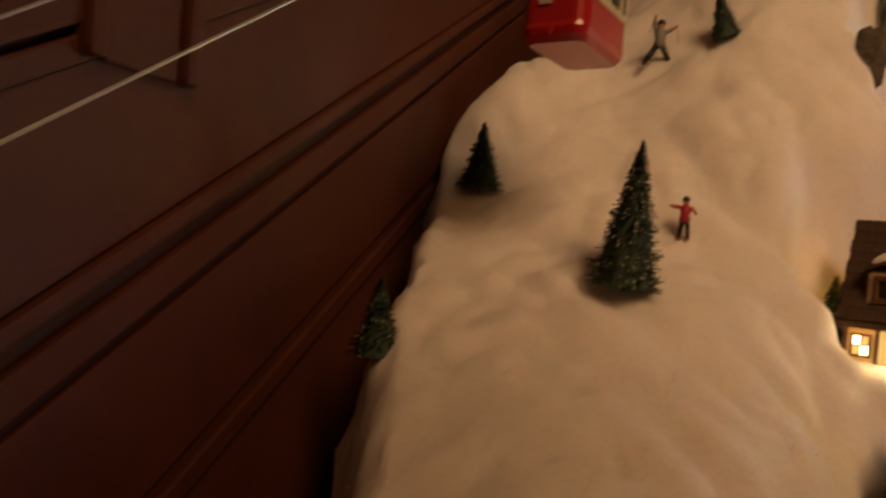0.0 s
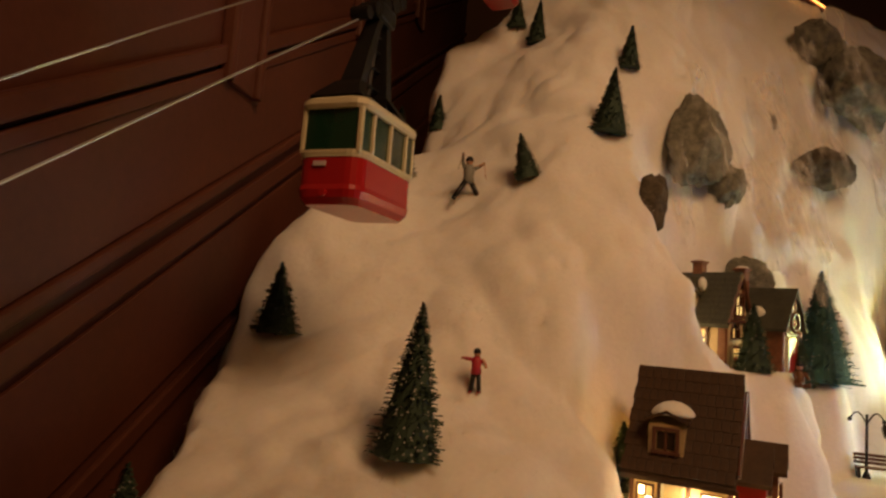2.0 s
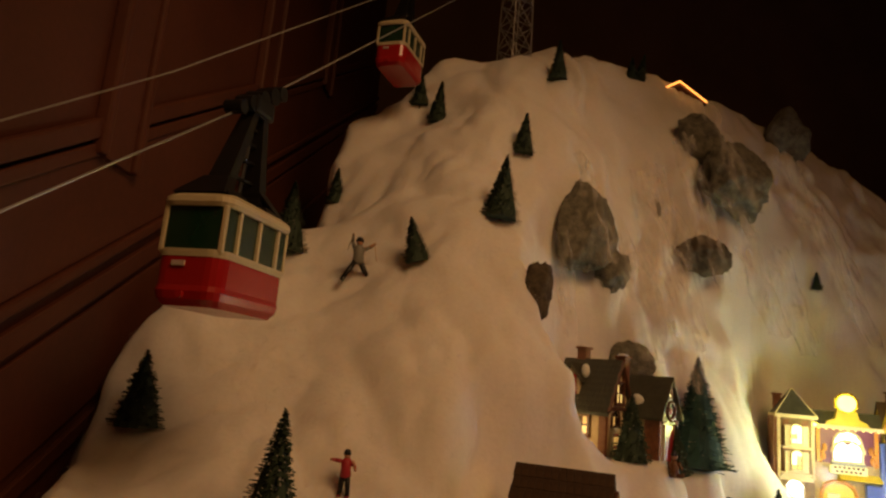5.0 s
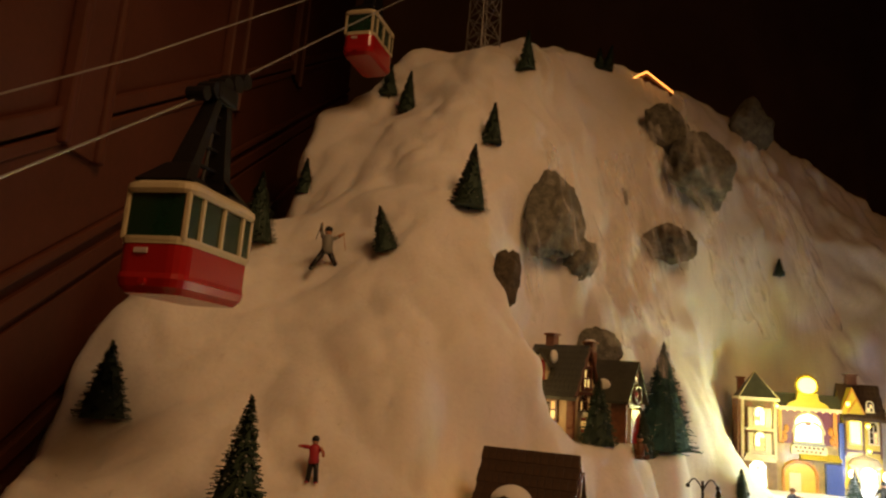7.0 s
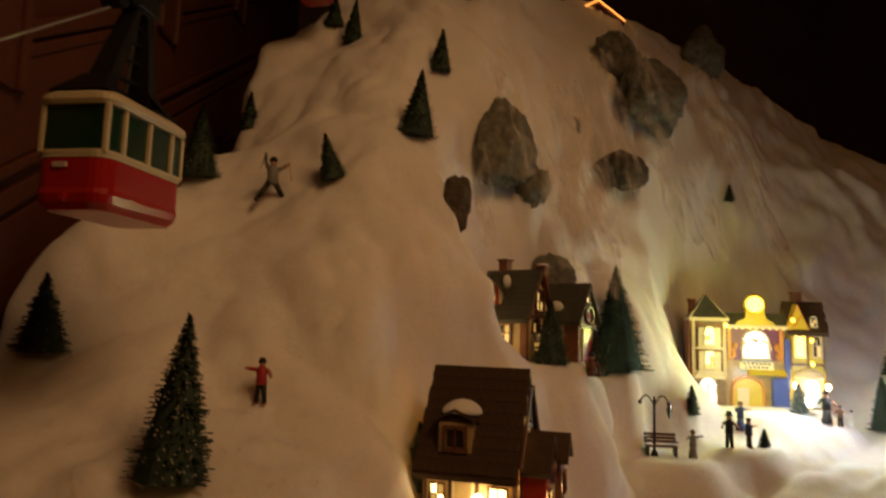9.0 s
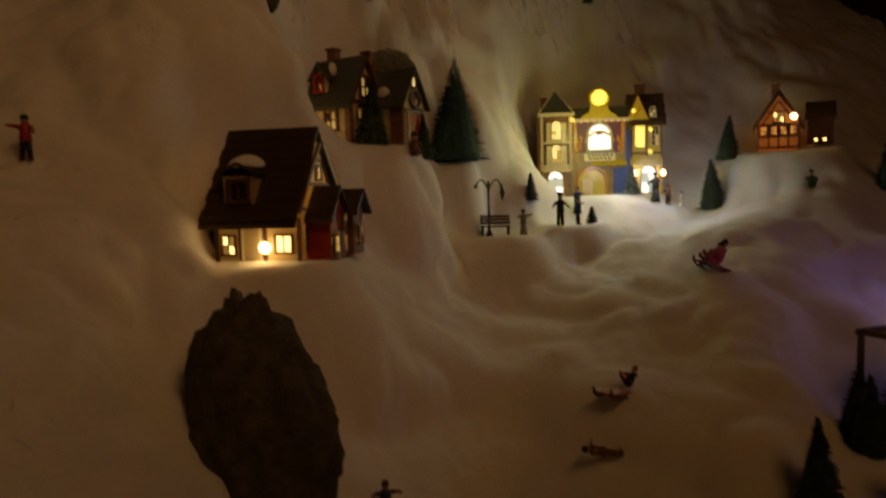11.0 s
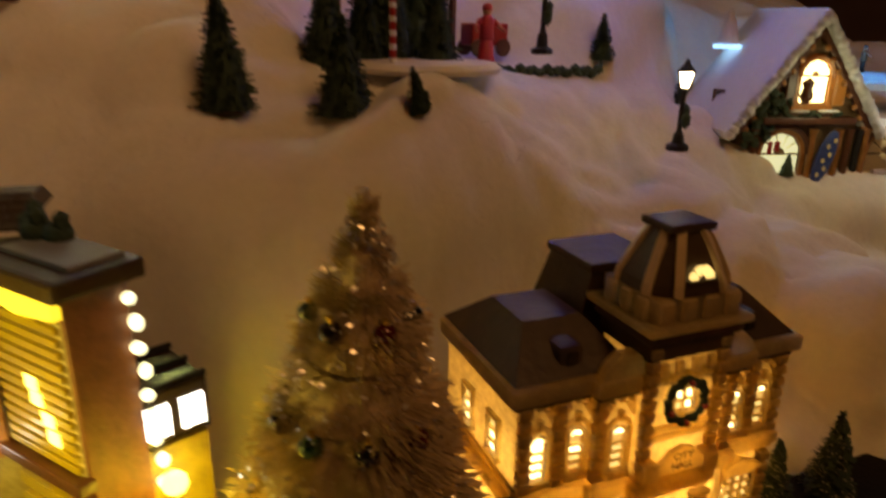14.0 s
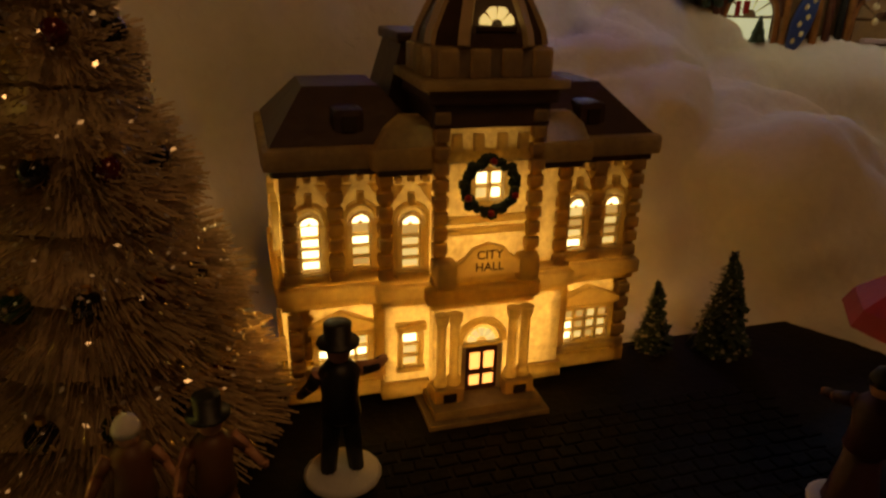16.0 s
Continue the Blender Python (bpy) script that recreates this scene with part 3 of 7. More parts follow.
for x, y, h, r, lean, fr in TREES:
    brush_tree((x, y, snow_height(x, y) - 0.005), h, r, lean, BLUEFIR if h > 0.16 else None, fr,
               "tall blue-green bottle-brush fir tree beside the village houses" if h > 0.16 else ("bottle-brush fir tree with white flocked tips in the snow" if fr else "small dark green bottle-brush fir tree stuck in cotton snow"))


# ---------------------------------------------------------------- rocks
def rock(at, size, turn=(0, 0, 0), seed=1, mat=None, label="rough grey foam rock half buried in cotton snow", point=0.0):
    bm = B()
    bmesh.ops.create_icosphere(bm, subdivisions=5, radius=1.0)
    off = Vector((seed * 3.7, seed * 1.3, 0))
    for v in bm.verts:
        d = v.co.normalized()
        k = 1 + 0.28 * noise.noise(d * 1.3 + off) + 0.12 * noise.noise(d * 3.1 + off) + 0.06 * noise.noise(d * 8 + off) + 0.04 * abs(noise.noise(d * 15 + off)) + 0.035 * noise.noise(d * 26 + off)
        v.co = Vector((d.x * size[0], d.y * size[1], d.z * size[2])) * k
        v.co.x *= 1 - point * max(0.0, d.z)
        v.co.x -= point * 0.35 * size[0] * d.z
    ob = link("rock", bm, mat or ROCK, None, "", True)
    ob.matrix_world = pose(*at, *turn)
    return tagged(ob, label, "rock", "foam rocks")


rock((0.905, 1.255, 1.205), (0.050, 0.040, 0.058), (-30, 20, 0), 1)
rock((0.950, 1.205, 1.115), (0.074, 0.050, 0.086), (-28, 35, 0), 2)
rock((0.848, 1.170, 0.945), (0.052, 0.034, 0.036), (-25, 0, 0), 9, DARKROCK)
rock((0.580, 1.136, 0.950), (0.050, 0.036, 0.092), (-24, 18, 0), 3)
rock((0.632, 1.135, 0.885), (0.030, 0.026, 0.042), (-20, 25, 0), 8)
rock((0.428, 0.995, 0.812), (0.022, 0.018, 0.042), (-15, 10, 0), 4, DARKROCK, "small dark rock poking out of the snow")
rock((0.783, 1.225, 1.03), (0.010, 0.012, 0.030), (-15, 8, 0), 5, DARKROCK, "small dark rock poking out of the snow")
rock((1.25, 1.38, 1.30), (0.052, 0.05, 0.085), (0, 10, 0), 6)
rock((1.50, 1.20, 0.95), (0.05, 0.04, 0.10), (-20, 0, 0), 7)
# lump put in for the shade of the hollow behind the manor
rock((0.655, 1.100, 0.735), (0.040, 0.020, 0.034), (-20, 0, 0), 10, ROCK, "grey brown lump standing for the shaded hollow behind the house")
rock((0.314, 0.640, 0.352), (0.057, 0.046, 0.112), (-12, -4, -25), 12, DARKROCK, "large dark foam boulder below the cottage", 0.4)


# ---------------------------------------------------------------- loose cotton drawn thin over the rocks
def wisp(x, y, z, wide, long, turn, seed):
    """A thin veil of cotton hanging down the slope."""
    bm = B()
    nu, nv = 8, 22
    rnd = random.Random(seed)
    amp = rnd.uniform(0.006, 0.014)
    vs = []
    for j in range(nv):
        k = j / (nv - 1)
        w = wide * (0.45 + 0.55 * math.sin(math.pi * (0.15 + 0.75 * k)))
        px = x + turn * k * long
        py, pz = y - 0.38 * long * k, z - 0.92 * long * k
        for i in range(nu):
            u = i / (nu - 1) - 0.5
            n = noise.noise(Vector((u * 3 + seed, k * 4, seed * 2.0)))
            vs.append(bm.verts.new((px + u * w + 0.012 * noise.noise(Vector((k * 3, seed, 1))), py - amp * (1 + n) - 0.01 * math.cos(3 * u), pz + 0.01 * n)))
    for j in range(nv - 1):
        for i in range(nu - 1):
            bm.faces.new((vs[j * nu + i], vs[j * nu + i + 1], vs[(j + 1) * nu + i + 1], vs[(j + 1) * nu + i]))
    ob = link("cotton_wisp", bm, VEIL, None, "", True)
    return tagged(ob, "thin torn wisp of cotton wool drawn over the rocks", "snow", "cotton wisps")


for i, (x, y, z, wide, long, turn) in enumerate(((0.88, 1.215, 1.26, 0.05, 0.26, 0.12), (1.03, 1.18, 1.17, 0.07, 0.30, 0.05), (0.82, 1.21, 1.18, 0.06, 0.34, -0.05), (0.74, 1.19, 1.10, 0.07, 0.34, 0.0), (0.66, 1.12, 1.05, 0.06, 0.32, 0.05),
                                                 (0.60, 1.085, 0.94, 0.05, 0.22, 0.25), (0.53, 1.09, 1.05, 0.03, 0.20, 0.1), (0.63, 1.065, 0.90, 0.07, 0.18, -0.1), (0.70, 1.10, 0.92, 0.06, 0.24, 0.0), (0.90, 1.17, 1.06, 0.07, 0.28, 0.0), (1.10, 1.17, 1.08, 0.08, 0.30, 0.0), (1.00, 1.16, 0.98, 0.06, 0.22, -0.1), (0.47, 1.02, 0.90, 0.03, 0.16, -0.1))):
    wisp(x, y, z, wide, long, turn, i + 1)


# ---------------------------------------------------------------- cable car
def tapered(bm, a, b, wa, wb, da, db):
    """A flat bar from a to b, its width along x going from wa to wb and its depth from da to db."""
    a, b = Vector(a), Vector(b)
    vs = []
    for c, w, d in ((a, wa, da), (b, wb, db)):
        vs += [bm.verts.new(c + Vector((sx * w / 2, sy * d / 2, 0))) for sx, sy in ((-1, -1), (1, -1), (1, 1), (-1, 1))]
    bm.faces.new(vs[:4][::-1])
    bm.faces.new(vs[4:])
    for i in range(4):
        bm.faces.new((vs[i], vs[(i + 1) % 4], vs[4 + (i + 1) % 4], vs[4 + i]))
    return bm


def rounded(w, l, r, n=4):
    """A rounded rectangle of width w along x and length l along y."""
    pts = []
    for cx, cy, a0 in ((w / 2 - r, l / 2 - r, 0), (-w / 2 + r, l / 2 - r, 90), (-w / 2 + r, -l / 2 + r, 180), (w / 2 - r, -l / 2 + r, 270)):
        for i in range(n + 1):
            a = radians(a0 + 90 * i / n)
            pts.append((cx + r * math.cos(a), cy + r * math.sin(a)))
    return pts


def loft(bm, rings):
    """Skin through rings of equally many points, closed at both ends."""
    vs = [[bm.verts.new(p) for p in ring] for ring in rings]
    k = len(vs[0])
    for lo, hi in zip(vs, vs[1:]):
        for i in range(k):
            bm.faces.new((lo[i], lo[(i + 1) % k], hi[(i + 1) % k], hi[i]))
    bm.faces.new(vs[0][::-1])
    bm.faces.new(vs[-1])
    return bm


def gondola(at, turn, label):
    """Origin at the window sill's height; the cabin's length runs along y, its hanger climbs to the cable."""
    g = thing("cable_car", label, "cable car", at, turn, "cable cars")
    W, L = 0.056, 0.100
    def ring(w, l, z, r=0.012):
        return [(x, y, z) for x, y in rounded(w, l, r)]
    part("body", loft(B(), [ring(W * 0.86, L * 0.88, -0.041, 0.010), ring(W * 0.98, L * 0.99, -0.036), ring(W * 1.02, L * 1.02, -0.030), ring(W, L, -0.026), ring(W, L, -0.002)]), RED, g, "glossy red lower body")
    part("stripe", loft(B(), [ring(W + 0.0012, L + 0.0012, -0.0045), ring(W + 0.0012, L + 0.0012, -0.0020)]), CREAM, g, "thin cream line round the body")
    part("interior", loft(B(), [ring(W - 0.012, L - 0.012, -0.001, 0.008), ring(W - 0.012, L - 0.012, 0.033, 0.008)]), DARKGREEN, g, "dark green inside of the cabin")
    fr = part("window_frame", loft(B(), [ring(W + 0.002, L + 0.002, -0.002), ring(W + 0.002, L + 0.002, 0.001)]), CREAM, g, "cream window frame")
    for sx in (-1, 1):
        for y in (-0.030, 0.0, 0.030):
            part("mullion", box(B(), (sx * (W / 2 - 0.001), y, 0.017), (0.003, 0.0032, 0.036), 0.0006), CREAM, fr)
        for sy in (-1, 1):
            part("mullion", box(B(), (sx * (W / 2 - 0.003), sy * (L / 2 - 0.003), 0.017), (0.004, 0.004, 0.036), 0.0012), CREAM, fr)
    for sy in (-1, 1):
        part("window", box(B(), (0, sy * (L / 2 - 0.0025), 0.017), (W - 0.012, 0.0012, 0.034)), GREENGLASS, g, "dark green tinted end window")
    for sx in (-1, 1):
        for y in (-0.039, -0.015, 0.015, 0.039):
            part("window", box(B(), (sx * (W / 2 - 0.0025), y, 0.017), (0.0012, 0.026 if abs(y) < 0.02 else 0.015, 0.034)), GREENGLASS, g, "dark green tinted side window")
    part("roof", loft(B(), [ring(W + 0.002, L + 0.002, 0.034), ring(W + 0.005, L + 0.005, 0.037), ring(W + 0.004, L + 0.004, 0.041), ring(W - 0.006, L - 0.006, 0.045)]), CREAM, g, "cream roof with a rounded rim")
    part("plate", box(B(), (-0.006, -L / 2 - 0.001, -0.010), (0.011, 0.0015, 0.004), 0.0004), PALE, g, "small pale plate")
    for sy in (-1, 1):
        part("buffer", rod(B(), (0.0, sy * (L / 2 + 0.001), -0.033), (0.0, sy * (L / 2 + 0.004), -0.033), 0.003), RED, g)
    # hanger: two legs that meet under the carriage, with rungs between
    hg = part("hanger", box(B(), (0, 0.013, 0.132), (0.013, 0.024, 0.008), 0.001), BLACK, g, "black plastic hanger frame")
    for sy, top_y in ((-1, 0.006), (1, 0.020)):
        part("leg", tapered(B(), (0, sy * 0.026, 0.054), (0, top_y, 0.132), 0.020, 0.012, 0.011, 0.008), BLACK, hg)
        part("foot", tapered(B(), (0, sy * 0.044, 0.045), (0, sy * 0.024, 0.064), 0.044, 0.022, 0.012, 0.012), BLACK, hg)
        part("pad", tapered(B(), (0, sy * 0.030, 0.0445), (0, sy * 0.030, 0.052), 0.048, 0.034, 0.034, 0.020), BLACK, hg)
    for k in (0.2, 0.42, 0.62, 0.8):
        z = 0.054 + 0.078 * k
        part("rung", rod(B(), (0, -0.026 + 0.032 * k, z), (0, 0.026 - 0.006 * k, z + 0.002), 0.0022, None, 6), BLACK, hg)
    part("rung", rod(B(), (0, 0.004, 0.052), (0, 0.012, 0.13), 0.0018, None, 6), BLACK, hg)
    cr = part("carriage", box(B(), (0, 0.012, 0.137), (0.020, 0.030, 0.016), 0.003), BLACK, g, "black roller carriage on the cable")
    m = Matrix.Translation((0, 0.012, 0.145)) @ pose(0, 0, 0, 32, 0, 0)
    for y, w in ((-0.036, 0.012), (-0.018, 0.014), (0.0, 0.016), (0.018, 0.016), (0.034, 0.014)):
        part("roller", rod(B(), m @ Vector((-0.008, y, 0)), m @ Vector((0.008, y, 0)), w / 2, None, 12), BLACK, cr)
    part("beam", box(B(), (0, 0, 0), (0.010, 0.080, 0.009), 0.002, m), BLACK, cr)
    return g


gondola((0.027, 0.759, 0.761), -34, "red and cream toy cable car hanging from a thin cable")
gondola((0.285, 1.31, 1.255), -38, "red and cream toy cable car near the top station")


def cable(pts):
    bm = tube(B(), pts, 0.0009)
    ob = link("cable", bm, STEEL)
    return tagged(ob, "thin grey steel cable stretched along the slope", "cable", "cables")


cable([(-0.321, 0.274, 0.473), (-0.234, 0.396, 0.573), (-0.147, 0.518, 0.679), (-0.060, 0.640, 0.789), (0.027, 0.762, 0.897), (0.114, 0.884, 1.015), (0.201, 1.006, 1.133), (0.375, 1.250, 1.369), (0.636, 1.616, 1.723)])
cable([(-0.386, 0.300, 0.499), (-0.299, 0.422, 0.599), (-0.212, 0.544, 0.705), (-0.125, 0.666, 0.815), (-0.038, 0.788, 0.923), (0.049, 0.910, 1.041), (0.136, 1.032, 1.159), (0.310, 1.276, 1.395), (0.571, 1.642, 1.749)])


# lattice tower on the summit
def lattice(at, w, h, turn):
    t = thing("lattice_tower", "thin grey metal lattice pylon on the summit", "pylon", at, turn)
    c = ((-w, -w), (w, -w), (w, w), (-w, w))
    for x, y in c:
        part("leg", rod(B(), (x, y, -0.05), (x * 0.8, y * 0.8, h), 0.0018, None, 6), STEEL, t)
    n = 7
    for i in range(n):
        z0, z1 = h * i / n, h * (i + 1) / n
        k0, k1 = 1 - 0.2 * i / n, 1 - 0.2 * (i + 1) / n
        for j in range(4):
            (ax, ay), (bx, by) = c[j], c[(j + 1) % 4]
            part("brace", rod(rod(B(), (ax * k0, ay * k0, z0), (bx * k1, by * k1, z1), 0.0011, None, 5), (bx * k0, by * k0, z0), (ax * k1, ay * k1, z1), 0.0011, None, 5), STEEL, t)
            part("ring", rod(B(), (ax * k1, ay * k1, z1), (bx * k1, by * k1, z1), 0.0012, None, 5), STEEL, t)
    return t


lattice((0.553, 1.41, 1.33), 0.026, 0.36, 15)


# ---------------------------------------------------------------- figurines: each one plain mesh
def figure(name, label, at, turn, h, coat, legs, hat, arms=((-1, -0.6), (1, -0.6)), skirt=False, stride=0.0, lie=0, base=False, brim=False, poles=False, kind="figurine", skin=None):
    """arms: (side, lift) with lift from -1 hanging to 1 raised. Heights are shares of h."""
    bm = B()
    mats = [coat, legs, hat, skin or SKIN, SNOW]
    def tint(i, n0):
        bm.faces.ensure_lookup_table()
        for f in bm.faces[n0:]:
            f.material_index = i
    def add(i, fn, *a, **k):
        n0 = len(bm.faces)
        fn(bm, *a, **k)
        tint(i, n0)
    if skirt:
        add(1, turned, [(0.17 * h, 0), (0.15 * h, 0.1 * h), (0.09 * h, 0.5 * h), (0.02 * h, 0.52 * h)], 12)
    else:
        for s in (-1, 1):
            foot = (s * (0.07 + stride) * h, -0.01 * h, 0)
            add(1, rod, foot, (s * 0.05 * h, 0, 0.48 * h), 0.050 * h, 0.065 * h, 8)
            add(1, ball, (foot[0], foot[1] - 0.04 * h, 0.02 * h), (0.05 * h, 0.09 * h, 0.03 * h), 1)
    add(0, turned, [(0.09 * h, 0.40 * h), (0.13 * h, 0.44 * h), (0.11 * h, 0.58 * h), (0.13 * h, 0.74 * h), (0.06 * h, 0.82 * h)], 12)
    for s, lift in arms:
        sh = Vector((s * 0.12 * h, 0, 0.74 * h))
        el = sh + Vector((s * 0.13 * h * (1 - 0.3 * lift if lift > 0 else 1 + 0.75 * lift), -0.05 * h, 0.14 * h * lift))
        ha = el + Vector((s * 0.06 * h, -0.10 * h, 0.14 * h * lift))
        add(0, rod, sh, el, 0.05 * h, 0.04 * h, 7)
        add(0, rod, el, ha, 0.04 * h, 0.03 * h, 7)
        add(3, ball, ha, 0.035 * h, 1)
        if poles:
            add(2, rod, ha, ha + Vector((s * 0.10 * h, 0.02 * h, -0.36 * h)), 0.009 * h, 0.006 * h, 5)
    add(3, ball, (0, 0, 0.88 * h), (0.075 * h, 0.08 * h, 0.09 * h), 2)
    if brim:
        add(2, turned, [(0.13 * h, 0.93 * h), (0.13 * h, 0.945 * h), (0.08 * h, 0.945 * h), (0.085 * h, 1.06 * h), (0.02 * h, 1.065 * h)], 12)
    else:
        add(2, turned, [(0.085 * h, 0.89 * h), (0.085 * h, 0.94 * h), (0.06 * h, 0.99 * h), (0.01 * h, 1.01 * h)], 10)
    if base:
        add(4, turned, [(0.24 * h, -0.03 * h), (0.25 * h, -0.01 * h), (0.22 * h, 0.012 * h), (0.02 * h, 0.015 * h)], 18)
    ob = link(name, bm, mats, None, "", True)
    ob.matrix_world = pose(*at, lie, 0, turn)
    return tagged(ob, label, "figurine", "village figurines")


def on_snow(x, y, up=0.0):
    return (x, y, snow_height(x, y) + up)


figure("skier_figurine", "grey-jacketed skier figurine with raised arms and poles", on_snow(0.203, 1.086, 0.0), 20, 0.062, GREYCLOTH, BLACK, BLACK, ((-1, 0.9), (1, 0.5)), stride=0.30, poles=True)
figure("skier_figurine", "red-jacketed skier figurine in dark trousers on the slope", on_snow(0.158, 0.821), -30, 0.041, REDCLOTH, BLACK, BLACK, ((-1, 0.1), (1, -0.5)), stride=0.03)


# ---------------------------------------------------------------- buildings
def top(ob):
    while ob.parent:
        ob = ob.parent
    return ob


def panes(parent, x, y, z, w, h, cols, rows, mats, turn=0, arch=False, frame_mat=None, bar=0.0012, seed=0):
    """A window on a wall that faces -y: a frame with glazing bars and one pane a light. x, z: middle and sill."""
    parent = top(parent)
    rnd = random.Random(seed + int(x * 1e4) + int(z * 1e5))
    bm = B()
    e = bar * 1.6
    box(bm, (0, -0.0012, -e / 2), (w + 2.6 * e, 0.0034, e), 0.0003)
    for s in (-1, 1):
        box(bm, (s * (w / 2 + e / 2), -0.001, h / 2), (e, 0.003, h), 0.0003)
    if arch:
        n = 7
        for i in range(n):
            a0, a1 = math.pi * i / n, math.pi * (i + 1) / n
            rr = w / 2 + e / 2
            rod(bm, (rr * math.cos(a0), -0.001, h + rr * math.sin(a0)), (rr * math.cos(a1), -0.001, h + rr * math.sin(a1)), e * 0.6, None, 5)
    else:
        box(bm, (0, -0.001, h + e / 2), (w + 2 * e, 0.003, e), 0.0003)
    for i in range(1, cols):
        box(bm, (-w / 2 + w * i / cols, -0.0006, h / 2), (bar, 0.002, h))
    for j in range(1, rows):
        box(bm, (0, -0.0006, h * j / rows), (w, 0.002, bar))
    win = part("window", bm, frame_mat or CREAM, parent)
    win.matrix_basis = pose(x, y, z, 0, 0, turn)
    cw, ch = w / cols - bar, h / rows - bar
    for i in range(cols):
        for j in range(rows):
            p = part("pane", box(B(), (-w / 2 + w * (i + 0.5) / cols, 0.0004, h * (j + 0.5) / rows), (cw, 0.0008, ch), 0.0002), mats[rnd.randrange(len(mats))], win)
    if arch:
        n = 5
        for i in range(n):
            a0, a1 = math.pi * (i + 0.08) / n, math.pi * (i + 0.92) / n
            ri, ro = w * 0.14, w * 0.46
            part("pane", prism(B(), [(ri * math.cos(a0), h + ri * math.sin(a0)), (ro * math.cos(a0), h + ro * math.sin(a0)), (ro * math.cos((a0 + a1) / 2) * 1.02, h + ro * math.sin((a0 + a1) / 2) * 1.02), (ro * math.cos(a1), h + ro * math.sin(a1)), (ri * math.cos(a1), h + ri * math.sin(a1))], 0, 0.0008), mats[0], win)
    return win


def gable_roof(parent, x0, x1, ya, yb, ze, zr, thick, mat, over=0.004, name="roof", label=""):
    """Two slopes over the x run from x0 to x1, eaves at ya and yb, ridge midway."""
    ym = (ya + yb) / 2
    bm = B()
    k = (zr - ze) / (ym - ya)
    pts = [(ya - over, ze - over * k), (ym, zr), (yb + over, ze - over * k), (yb + over, ze - over * k + thick), (ym, zr + thick), (ya - over, ze - over * k + thick)]
    prism(bm, pts, x0 - over, x1 + over, "x")
    return part(name, bm, mat, parent, label)


def gable_wall(bm, x0, x1, y0, y1, z0, ze, zr):
    """A body with gables at x0 and x1."""
    prism(bm, [(y0, z0), (y1, z0), (y1, ze), ((y0 + y1) / 2, zr), (y0, ze)], x0, x1, "x")
    return bm


def shingles(parent, x0, x1, ya, za, yb, zb, mat, rows=7, per=12):
    """Rows of separate shingles on a slope from the eave (ya, za) to the ridge (yb, zb)."""
    d = Vector((0, yb - ya, zb - za))
    slope = math.degrees(math.atan2(zb - za, yb - ya))
    step, wid = d.length / rows, (x1 - x0) / per
    me = None
    rnd = random.Random(5)
    for r in range(rows):
        for c in range(per):
            if me is None:
                ob = part("shingle", box(B(), (0, 0, 0), (wid * 0.94, step * 1.15, 0.0011), 0.0002), mat, parent)
                me = ob.data
            else:
                ob = new("shingle", me)
                ob.parent = parent
            p = Vector((0, ya, za)) + d * ((r + 0.5) / rows)
            nrm = Vector((0, -d.z, d.y)).normalized() * 0.0010
            ob.matrix_basis = pose(x0 + wid * (c + 0.5 + 0.25 * (r % 2) - 0.12), p.y + nrm.y, p.z + nrm.z, slope - 2.5, 0, rnd.uniform(-1.2, 1.2))


def chimney(parent, at, w, h, mat=None):
    parent = top(parent)
    c = part("chimney", box(B(), (at[0], at[1], at[2] + h / 2), (w, w, h), 0.0008), mat or BRICK, parent, "brick chimney with a snow cap")
    part("cap", box(B(), (at[0], at[1], at[2] + h + 0.001), (w * 1.3, w * 1.3, 0.003), 0.0008), mat or BRICK, c)
    part("snow_cap", ball(B(), (at[0], at[1], at[2] + h + 0.003), (w * 0.6, w * 0.6, 0.003), 2), SNOW, c)


def door(parent, x, y, z, w, h, mat, lights=None, turn=0):
    parent = top(parent)
    d = part("door", box(B(), (0, -0.0008, h / 2), (w, 0.0028, h), 0.0004), mat, parent)
    d.matrix_basis = pose(x, y, z, 0, 0, turn)
    for s in (-1, 1):
        part("jamb", box(B(), (s * (w / 2 + 0.0012), -0.001, h / 2), (0.0022, 0.0036, h + 0.002), 0.0003), CREAM, d)
        if lights:
            part("pane", box(B(), (s * w * 0.22, -0.0024, h * 0.7), (w * 0.3, 0.0008, h * 0.36)), lights, d)
            part("pane", box(B(), (s * w * 0.22, -0.0024, h * 0.25), (w * 0.3, 0.0008, h * 0.22)), lights, d)
    part("handle", ball(B(), (w * 0.36, -0.003, h * 0.48), 0.0008, 1), BRASS, d)
    return d


